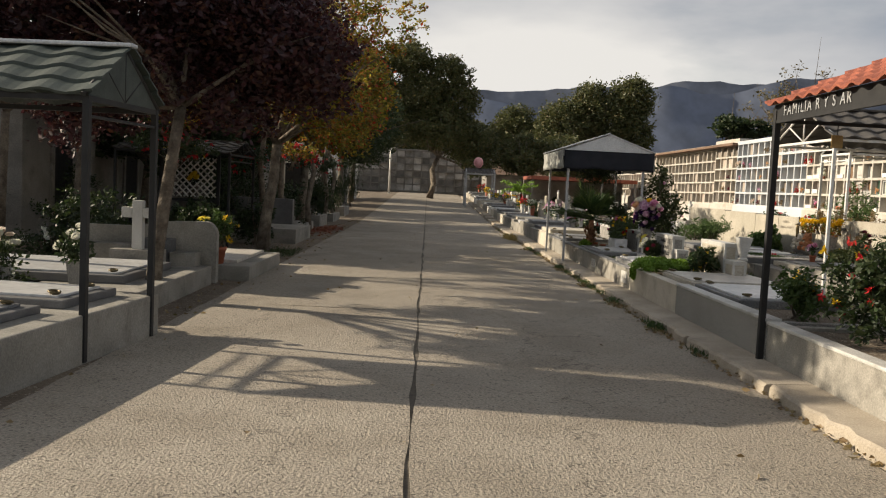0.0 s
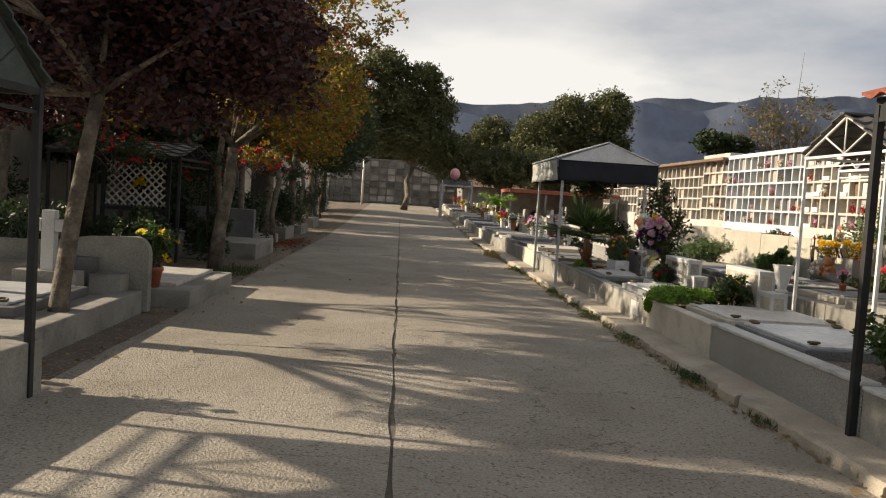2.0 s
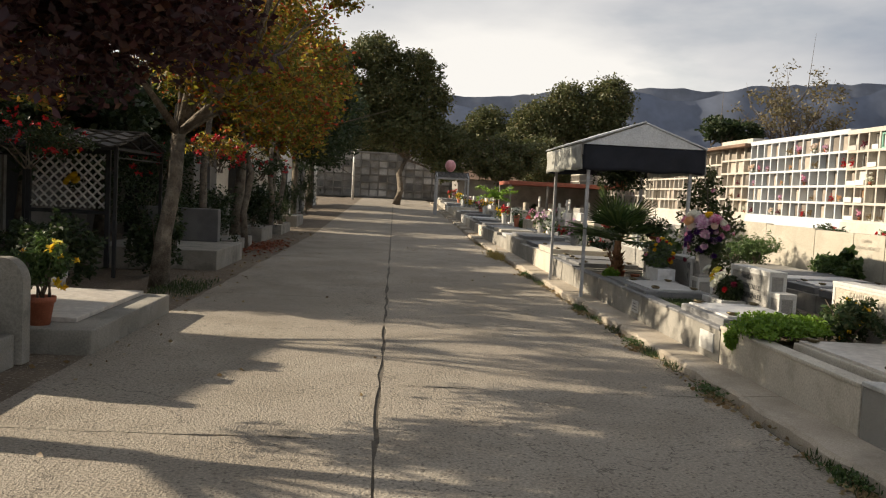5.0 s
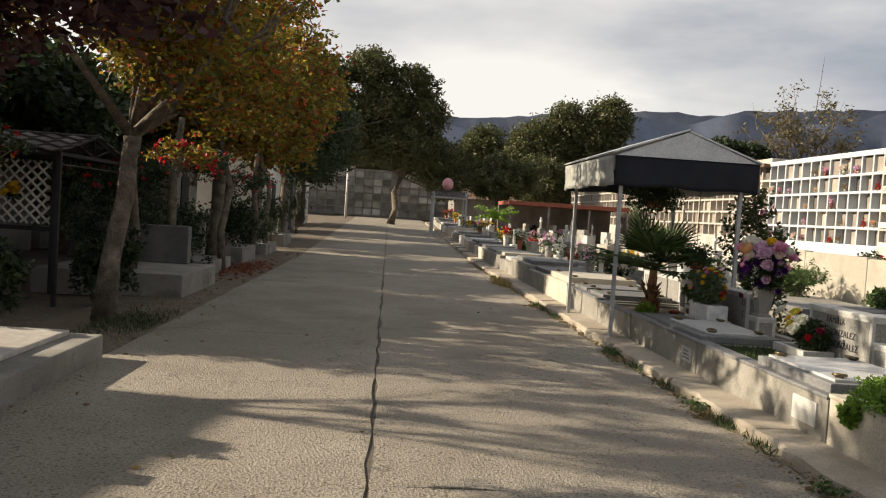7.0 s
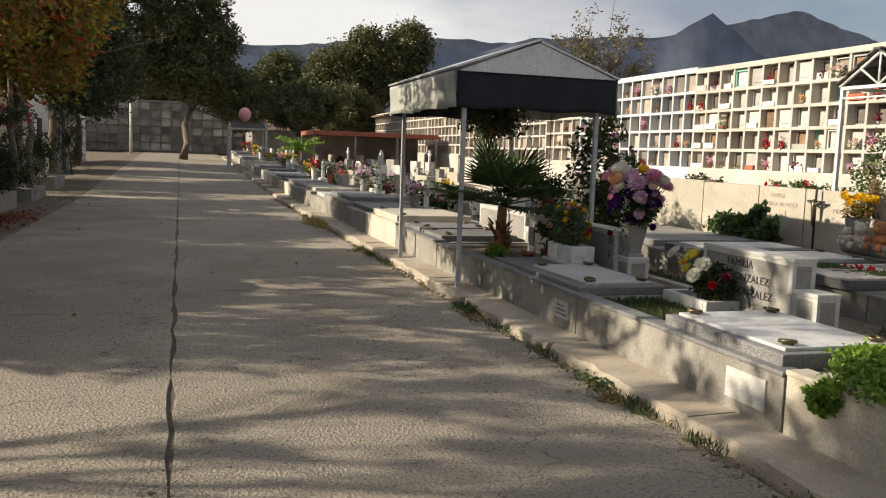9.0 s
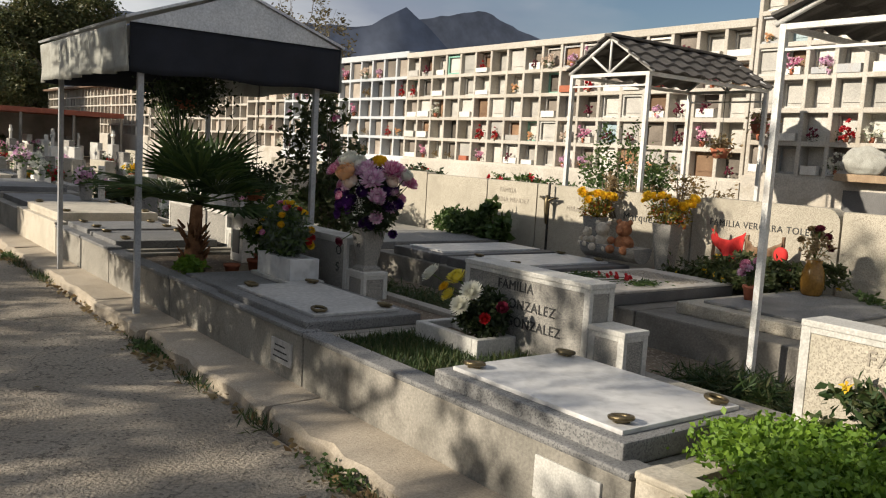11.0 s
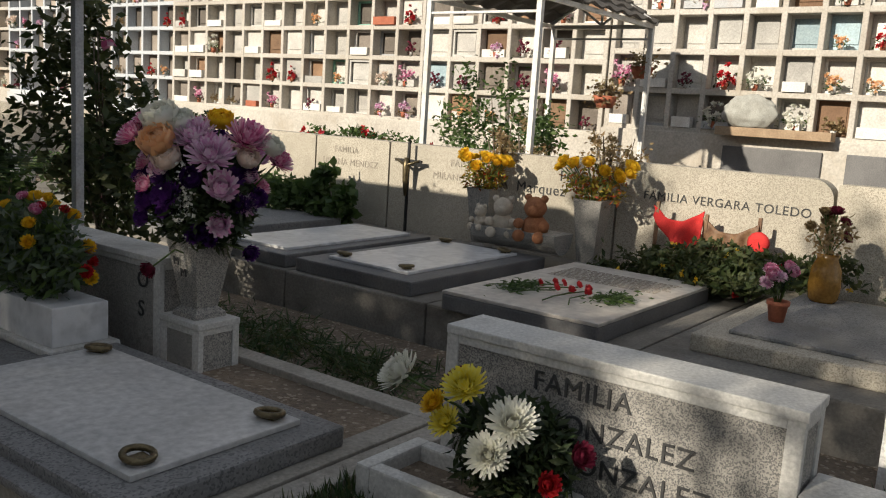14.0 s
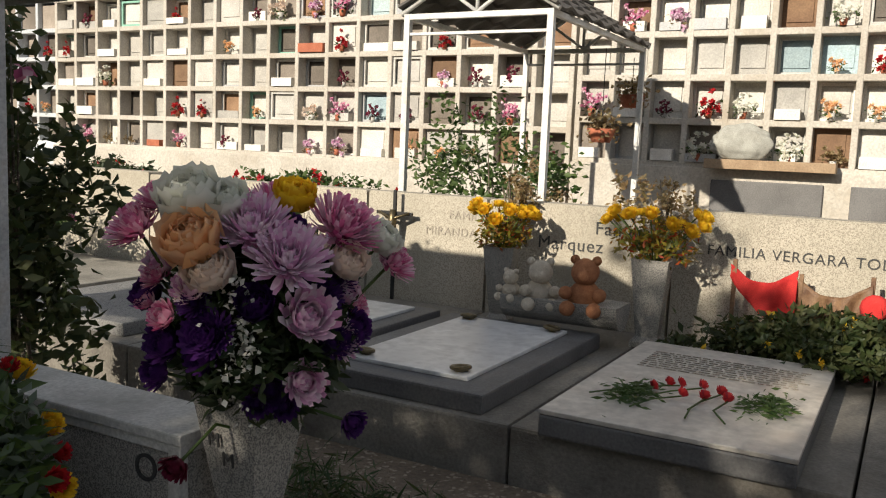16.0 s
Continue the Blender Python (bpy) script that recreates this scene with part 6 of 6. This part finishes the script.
def bouquet(x, y, z, heads, label, seed, stem_from=(0, 0, -0.12), greens=500, spread=(0.2, 0.2, 0.16), leaf=L_DARK, gsize=0.07, centre=(0, 0, 0.1), category="flowers"):
    """Cut flowers: heads are (dx, dy, dz, radius, kind, petals)."""
    rg = np.random.default_rng(seed)
    g = thing("bouquet", x, y, z, label, category)
    for h in heads:
        bm = bmesh.new()
        tube(bm, [stem_from, (h[0] * 0.5, h[1] * 0.5, h[2] * 0.45), h[:3]], 0.004, 5)
        part("stem", bm, L_MID, g)
    for h in heads:
        bm = bmesh.new()
        d = Vector((h[0], h[1], h[2])) - Vector((centre[0], centre[1], centre[2] - 0.12)) + Vector((-0.12, -0.1, 0.03))
        bloom(bm, Vector(h[:3]), d, h[3], h[4], rg)
        part("flower_head", bm, h[5], g)
    if greens:
        q = rg.normal(size=(greens, 3))
        q *= (rg.uniform(0, 1, size=(greens, 1)) ** 0.45) / np.linalg.norm(q, axis=1)[:, None]
        p = np.array(centre) + q * np.array(spread) * 0.95
        leaves("greenery", p, gsize, leaf, g, rg, 0.9, 0.35, kind="stuff")
    return g


def cluster(rg, n, sx, sy, sz, r, kinds):
    out = []
    for k in range(n):
        a, e = rg.uniform(0, 6.28), rg.uniform(-0.15, 1.4)
        kd, m, rr = kinds[k % len(kinds)]
        out.append((sx * math.cos(a) * math.cos(e), sy * math.sin(a) * math.cos(e), 0.1 + sz * math.sin(e), r * rr * rg.uniform(0.85, 1.15), kd, m))
    return out


rg = np.random.default_rng(77)
LIL = [("spider", P_LILAC, 1.1), ("pom", P_LILAC, 0.9), ("spider", P_PINK, 1.0), ("rose", P_BLUSH, 0.75), ("pom", P_LILAC, 0.9), ("pom", P_PURPLE, 0.7)]
def facing(r, f, h):
    """Offset seen from the lane: r to the right, f towards the lane, h up."""
    return (0.62 * r - 0.78 * f, -0.78 * r - 0.62 * f, h)


HEADS = [(-0.13, 0.07, 0.45, 0.08, "rose", P_WHITE), (-0.06, 0.07, 0.44, 0.065, "rose", P_WHITE), (-0.2, 0.03, 0.45, 0.06, "spider", P_PINK), (-0.25, 0.05, 0.39, 0.065, "spider", P_PINK), (-0.12, 0.14, 0.37, 0.075, "rose", P_PEACH),
         (-0.08, 0.15, 0.31, 0.06, "rose", P_BLUSH), (0.0, 0.1, 0.4, 0.085, "spider", P_LILAC), (0.08, 0.15, 0.335, 0.085, "spider", P_LILAC), (0.2, 0.06, 0.4, 0.085, "spider", P_PINK), (0.09, 0.05, 0.46, 0.055, "rose", P_YELLOW),
         (0.21, 0.1, 0.325, 0.05, "rose", P_BLUSH), (0.29, 0.04, 0.37, 0.05, "rose", P_WHITE), (0.32, 0.03, 0.32, 0.055, "spider", P_PINK), (0.125, 0.16, 0.215, 0.065, "pom", P_LILAC), (0.12, 0.15, 0.07, 0.05, "pom", P_LILAC),
         (0.05, 0.14, 0.045, 0.04, "pom", P_PURPLE), (0.02, 0.15, 0.02, 0.03, "pom", P_PURPLE), (0.08, 0.14, 0.01, 0.03, "pom", P_PURPLE), (-0.18, 0.08, 0.14, 0.05, "pom", P_PURPLE), (-0.2, 0.07, 0.07, 0.04, "pom", P_PURPLE), (-0.1, 0.1, 0.11, 0.04, "pom", P_PURPLE), (0.215, 0.08, 0.15, 0.04, "pom", P_PURPLE),
         (0.23, 0.1, -0.04, 0.035, "pom", P_PURPLE), (-0.15, 0.14, -0.12, 0.035, "pom", P_MAROON), (-0.12, 0.12, 0.27, 0.045, "pom", P_LILAC), (-0.2, 0.0, 0.3, 0.05, "pom", P_LILAC), (0.05, -0.1, 0.44, 0.07, "spider", P_PINK), (-0.1, -0.12, 0.42, 0.07, "spider", P_LILAC), (0.2, -0.12, 0.32, 0.06, "pom", P_LILAC), (0.0, -0.18, 0.3, 0.06, "pom", P_PURPLE)]
for k in range(46):
    a_, e_ = rg.uniform(0, 6.28), rg.uniform(-0.2, 1.3)
    HEADS.append((0.24 * math.cos(a_) * math.cos(e_), 0.16 * math.sin(a_) * math.cos(e_), 0.18 + 0.22 * math.sin(e_), rg.uniform(0.026, 0.05), ("pom", "spider", "rose")[k % 3], (P_LILAC, P_PURPLE, P_BLUSH, P_PINK, P_PURPLE)[k % 5]))
big = [(*facing(r * 1.0, f * 1.1, hh * 1.0), rad * 1.22, kd, m) for r, f, hh, rad, kd, m in HEADS]
bq = bouquet(4.51, 15.88, 0.9, big, "large bouquet of lilac, pink and peach flowers in a stone vase", 78, (0, 0, -0.1), 6500, (0.2, 0.24, 0.25), L_DARK, 0.05, (0.02, -0.01, 0.17))
p = np.random.default_rng(5).normal(size=(260, 3)) * np.array((0.02, 0.03, 0.07)) + np.array((-0.14, -0.08, 0.17))
leaves("filler_flower", p, 0.016, P_WHITE, bq, None, 1.0, 0.8, kind="stuff")
WH = [(-0.22, 0.24, 0.16, 0.085, "spider", P_WHITE), (-0.18, 0.06, 0.16, 0.08, "spider", P_LEMON), (-0.2, 0.1, 0.06, 0.06, "spider", P_LEMON), (-0.2, -0.1, 0.11, 0.085, "spider", P_WHITE), (-0.24, -0.06, 0.03, 0.075, "spider", P_WHITE), (-0.2, 0.14, 0.1, 0.05, "spider", P_YELLOW), (-0.18, -0.2, -0.02, 0.045, "pom", P_RED), (-0.1, -0.24, 0.04, 0.05, "pom", P_MAROON), (-0.12, 0.12, 0.15, 0.05, "pom", P_MAROON)]
bouquet(4.245, 14.14, 0.61, [(*h[:3], h[3] * 0.84, *h[4:]) for h in WH], "white and yellow spider chrysanthemums with dark foliage", 79, (0, 0, -0.15), 2400, (0.14, 0.19, 0.15), L_DARK, 0.045, (-0.06, -0.03, -0.02))
for i, (bx, by, bz) in enumerate(((8.0, 16.85, 0.9), (7.95, 15.85, 0.92))):
    wid = 0.2 if i == 0 else 0.28
    hd = [(0.12 * math.cos(a), wid * math.sin(a), 0.2 + 0.03 * rg.normal(), 0.06, "pom", P_YELLOW) for a in np.linspace(0, 6.28, 15)[:-1]]
    bouquet(bx, by, bz, hd, "yellow chrysanthemums with drooping dry stems", 90 + i, (0, 0, -0.08), 600, (0.16, wid, 0.16), L_AUTUMN, 0.05, (0, 0, 0.08))
    bush(bx + 0.15, by, bz, 0.14, wid * 0.8, 0.3, 500, 0.035, L_DRY, "dry straw stems behind the yellow flowers", 100 + i)
RY = [("pom", P_YELLOW, 0.7), ("pom", P_YELLOW, 0.8), ("rose", P_PINK, 0.6), ("pom", P_YELLOW, 0.65), ("pom", P_RED, 0.6)]
bouquet(4.1, 16.4, 0.62, cluster(rg, 22, 0.17, 0.3, 0.3, 0.05, RY), "red and yellow flowers with pale foliage in a marble planter", 92, (0, 0, -0.05), 2200, (0.14, 0.3, 0.22), leafy("silvery_leaves", [(0.06, 0.09, 0.05), (0.14, 0.17, 0.12), (0.05, 0.09, 0.02), (0.1, 0.15, 0.03)]), 0.06, (0, 0, 0.17))
bouquet(6.9, 14.2, 0.6, cluster(rg, 9, 0.06, 0.07, 0.09, 0.045, [("rose", P_PINK, 1), ("spider", P_LILAC, 1)]), "pink ribbon flowers in a small pot", 93, (0, 0, -0.05), 60, (0.06, 0.06, 0.06))
bouquet(7.7, 14.16, 0.79, cluster(rg, 9, 0.1, 0.12, 0.14, 0.05, [("pom", P_MAROON, 1), ("pom", L_DRY, 1)]), "dried brown flowers in an amber vase", 94, (0, 0, -0.05), 250, (0.12, 0.14, 0.14), L_DRY, 0.05)

bouquet(-2.75, 7.95, 0.62, cluster(rg, 7, 0.14, 0.16, 0.2, 0.06, [("rose", P_WHITE, 1), ("pom", P_WHITE, 1)]), "white roses in a grey grave vase", 120, (0, 0, -0.1), 300, (0.16, 0.18, 0.16))
tapered_vase(-2.75, 7.95, 0.3, 0.05, 0.09, 0.3, GRANITE, "grey stone vase of white roses")
for k, (vx, vy) in enumerate(((-3.6, 8.25), (-4.2, 8.3))):
    tapered_vase(vx, vy, 0.0, 0.08, 0.12, 0.5, GRANITE, "grey stone vase of white flowers in the shade")
    bouquet(vx, vy, 0.5, cluster(rg, 8, 0.16, 0.18, 0.22, 0.06, [("rose", P_WHITE, 1), ("pom", P_BLUSH, 1)]), "white flowers in a shaded grave vase", 122 + k, (0, 0, -0.1), 320, (0.18, 0.2, 0.18))
bouquet(-4.6, 18.7, 1.25, cluster(rg, 5, 0.1, 0.06, 0.1, 0.1, [("pom", P_YELLOW, 1)]), "yellow paper flowers fixed on the lattice", 124, (0, 0.1, 0.1), 60, (0.1, 0.04, 0.1))
pot(-3.3, 14.6, 0.0, 0.14, 0.4, "pale pot of yellow flowers", TRIM)
bouquet(-3.3, 14.6, 0.4, cluster(rg, 8, 0.16, 0.16, 0.2, 0.07, [("pom", P_YELLOW, 1), ("pom", P_LEMON, 1)]), "big yellow flowers in a pale pot", 125, (0, 0, -0.05), 260, (0.16, 0.16, 0.16))

# red carnations laid on the marble
for k in range(8):
    g = thing("cut_carnation", 6.62 + rng.uniform(-0.1, 0.12), 15.25 - k * 0.045 + 0.2, 0.496, "red carnation with long stem laid on marble", "flower", "carnations on the slab")
    bm = bmesh.new()
    tube(bm, [(0, 0, 0.01), (-0.15, 0.03, 0.006), (-0.3, 0.02 * rng.normal(), 0.006)], 0.004, 5)
    part("stem", bm, L_MID, g)
    bm = bmesh.new()
    bloom(bm, Vector((0, 0, 0.022)), (1, 0, 0.5), 0.03, "pom", np.random.default_rng(k))
    part("flower_head", bm, P_RED, g)
    rot = rng.uniform(-50, 10)
    g.matrix_basis = g.matrix_basis @ pose(0, 0, 0, 0, 0, rot)
for gx, gy in ((6.45, 15.5), (6.6, 14.98)):
    p = np.random.default_rng(int(gx * 10)).normal(size=(260, 3)) * np.array((0.09, 0.05, 0.008)) + np.array((gx, gy, 0.51))
    p[:, 2] = np.maximum(p[:, 2], 0.497)
    tagged(leaves("fern_sprig", p, 0.045, L_MID, None, None, 0.15, 0.25), "green fern sprig laid on marble", "greenery")

# flowers in the niches
FLW = []
for i, (m, gm) in enumerate(((P_RED, L_DARK), (P_BLUSH, L_MID), (P_PINK, L_DARK), (P_MAROON, L_DARK), (P_WHITE, L_MID), (L_DRY, L_DRY), (P_LILAC, L_DRY), (P_PEACH, L_MID))):
    rg2 = np.random.default_rng(200 + i)
    g = thing("niche_flowers", 0, 0, -20, "small bunch of faded flowers in a niche", "flowers", "flowers in the niches")
    q = rg2.normal(size=(15, 3)) * np.array((0.035, 0.07, 0.05)) + np.array((-0.02, 0, 0.17))
    leaves("blossom", np.repeat(q, 14, axis=0), 0.045, m, g, rg2, 1.0, 0.7, kind="stuff")
    leaves("greenery", rg2.normal(size=(60, 3)) * np.array((0.03, 0.07, 0.05)) + np.array((0, 0, 0.1)), 0.05, gm, g, rg2, kind="stuff")
    bm = bmesh.new()
    lathe(bm, [(0.035, 0), (0.05, 0.09), (0.04, 0.09)], sides=10)
    part("pot", bm, TRIM if i % 2 else TERRA, g)
    FLW.append(g)
made = [False] * len(FLW)
for yy, zz, w, h, xx in cells:
    if not 13.5 < yy < 36 or nrng.random() > (0.52 if yy < 24 else 0.4):
        continue
    k = nrng.randrange(len(FLW))
    m = Matrix.Diagonal((1, 1, 1, 1)) @ pose(xx + 0.02 + nrng.uniform(-0.03, 0.03), yy + nrng.uniform(-0.05, 0.05), zz - h / 2, 0, 0, nrng.uniform(-20, 20)) @ Matrix.Scale(nrng.uniform(0.7, 1.05), 4)
    if not made[k]:
        FLW[k].matrix_basis = m
        made[k] = True
    else:
        copy_thing(FLW[k], m)

# ---- grass bed, verge grass and fallen leaves ----
gr = np.random.default_rng(8)
p = np.column_stack([gr.uniform(3.52, 4.38, 7000), gr.uniform(13.6, 14.62, 7000), np.full(7000, 0.352)])
p = p[~((p[:, 0] > 4.02) & (p[:, 1] > 13.92) & (p[:, 1] < 14.48))]
tagged(leaves("grass", p, 0.062, L_GRASS, None, gr, 1, 0.1, aim=(0, 0, 1.2)), "short green grass in a grave bed", "grass", kind="stuff")
tuft = []
for k in range(16):
    cy = gr.uniform(5, 30)
    c = np.column_stack([gr.normal(3.01, 0.035, 80), gr.normal(cy, 0.11, 80), np.full(80, 0.0)])
    tuft.append(c)
tagged(leaves("verge_grass", np.concatenate(tuft), 0.07, L_GRASS, None, gr, 1, 0.12, aim=(0, 0, 0.9)), "weeds and grass tufts along the footway edge", "grass", kind="stuff")
yt = np.column_stack([gr.normal(2.95, 0.09, 500), gr.normal(25.2, 0.45, 500), np.full(500, 0.0)])
tagged(leaves("dry_tuft", yt, 0.14, leafy("straw_grass", [(0.45, 0.33, 0.1), (0.36, 0.28, 0.1)]), None, gr, 1, 0.1, aim=(0, 0, 0.9)), "clump of dry yellow grass by the footway", "grass", kind="stuff")
vt = np.column_stack([gr.uniform(-2.7, -2.05, 900), gr.normal(16.6, 0.5, 900), np.full(900, 0.0)])
tagged(leaves("verge_grass", vt, 0.08, L_GRASS, None, gr, 1, 0.12, aim=(0, 0, 0.9)), "short grass round the tree's foot", "grass", kind="stuff")
fl = np.concatenate([np.column_stack([gr.normal(3.02, 0.03, 900), gr.uniform(2, 34, 900), gr.uniform(0.004, 0.02, 900)]), np.column_stack([gr.normal(-2.3, 0.25, 380), gr.uniform(4, 36, 380), np.full(380, 0.006)]), np.column_stack([gr.uniform(-2, 3, 50), gr.uniform(2, 30, 50), np.full(50, 0.008)])])
tagged(leaves("fallen_leaves", fl, 0.05, L_DRY, None, gr, 0.12, 0.6), "dry brown fallen leaves", "fallen leaves", kind="stuff")
for cy in (9.35, 11.5, 13.6, 16.2, 21.0):
    w_ = np.column_stack([gr.normal(3.0, 0.045, 160), gr.normal(cy, 0.12, 160), gr.uniform(0.0, 0.06, 160)])
    tagged(leaves("weed", w_, 0.035, L_MID, None, gr, 0.7, 0.6), "low green weed growing at the footway's edge", "weed", "weeds along the footway", kind="stuff")
    d_ = np.column_stack([gr.normal(2.98, 0.06, 60), gr.normal(cy - 0.2, 0.16, 60), np.full(60, 0.012)])
    tagged(leaves("fallen_leaves", d_, 0.055, L_DRY, None, gr, 0.2, 0.6), "dry leaves gathered by the footway's edge", "fallen leaves", kind="stuff")
lit = np.column_stack([gr.normal(-2.6, 0.25, 500), gr.normal(25.5, 1.2, 500), np.full(500, 0.012)])
tagged(leaves("fallen_leaves", lit, 0.08, leafy("rust_leaves", [(0.3, 0.09, 0.04), (0.2, 0.07, 0.04)]), None, gr, 0.15, 0.6), "heap of rust-red fallen leaves by the lane", "fallen leaves", kind="stuff")

# ---- graves further up the sunny side ----
frng = random.Random(3)
yy = 22.75
while yy < 64:
    ln = frng.uniform(1.7, 2.6)
    m = frng.choice((CREAM, RENDER_W, RENDER_W, WHITEW))
    kt = frng.uniform(0.36, 0.5)
    z = zg(yy)
    g = thing("grave_kerb", 4.1, yy + ln / 2, z + 0.1, "pale cement grave kerb in the sun", "grave kerb", "front row grave kerbs")
    part("kerb", blk(-0.68, 0.6, -ln / 2 + 0.01, ln / 2 - 0.01, -0.2, kt - 0.1, 0.012), m, g)
    part("top_slab", blk(-0.55, 0.4, -ln / 2 + 0.12, ln / 2 - 0.12, kt - 0.1, kt - 0.02, 0.01), frng.choice((MARBLE, SLABGREY, CREAM, DARKSTONE)), g)
    z += kt
    for rx in (4.7, 5.9, 7.4, 8.9, 10.4):
        if rx > 4.8 and frng.random() < 0.35:
            continue
        hx = rx + frng.uniform(-0.1, 0.1)
        zz = zg(yy)
        hh = frng.uniform(0.45, 0.85) + (0.1 if rx > 4.8 else 0)
        kind_ = frng.random()
        if kind_ < 0.3:
            g = thing("stone_cross", hx, yy + ln / 2, zz, "pale stone cross on a block among the graves", "cross", "far grave markers")
            part("base", blk(-0.1, 0.14, -0.3, 0.3, -0.05, hh, 0.012), frng.choice((TRIM, GRANITE, WHITEW)), g)
            bm = bmesh.new()
            box(bm, -0.04, 0.04, -0.045, 0.045, hh, hh + 0.5, 0.008)
            box(bm, -0.04, 0.04, -0.17, -0.046, hh + 0.28, hh + 0.37, 0.008)
            box(bm, -0.04, 0.04, 0.046, 0.17, hh + 0.28, hh + 0.37, 0.008)
            part("cross", bm, frng.choice((TRIM, WHITEW)), g)
        else:
            g = thing("headstone", hx, yy + ln / 2, zz, "pale granite headstone among the graves", "headstone", "far grave markers")
            w2 = frng.uniform(0.35, 0.75)
            part("stone", blk(-0.08, 0.12, -w2, w2, -0.05, hh, 0.02), frng.choice((GRANITE, GRANITE_L, TRIM, WHITEW)), g)
            part("step_block", blk(-0.08, 0.16, -w2 - 0.3, -w2 - 0.005, -0.05, hh * 0.65, 0.015), frng.choice((GRANITE, TRIM)), g)
        if frng.random() < 0.75:
            fx, fy = hx - 0.3, yy + ln / 2 + frng.uniform(-0.5, 0.5)
            fz = (zg(yy) + kt) if rx < 4.8 else zg(yy)
            pet = frng.choice((P_RED, P_PINK, P_WHITE, P_YELLOW, P_WHITE, P_LILAC))
            vs = thing("flower_vase", fx, fy, fz - (0.02 if rx < 4.8 else 0.0), "stone vase of flowers on a grave", "vase", "vases on far graves")
            bm = bmesh.new()
            vh = frng.uniform(0.2, 0.5)
            lathe(bm, [(0.05, 0), (0.06, 0.03), (0.1, vh), (0.08, vh)], sides=10)
            part("body", bm, frng.choice((TRIM, TERRA, GRANITE)), vs)
            r3 = np.random.default_rng(int(yy * 100 + rx))
            q = r3.normal(size=(14, 3)) * np.array((0.1, 0.1, 0.07)) + np.array((0, 0, vh + 0.14))
            leaves("blossom", np.repeat(q, 7, axis=0), 0.08, pet, vs, r3, 1.0, 0.7, kind="stuff")
            leaves("greenery", r3.normal(size=(120, 3)) * np.array((0.1, 0.1, 0.08)) + np.array((0, 0, vh + 0.06)), 0.09, L_MID, vs, r3, kind="stuff")
    if frng.random() < 0.6:
        bx = frng.choice((5.3, 6.6, 8.2))
        bush(bx, yy + 0.3, zg(yy), 0.4, 0.45, frng.uniform(0.25, 0.5), 700, 0.09, frng.choice((L_MID, L_DARK)), "green shrub among the far graves", int(yy * 10), stems=False)
    yy += ln
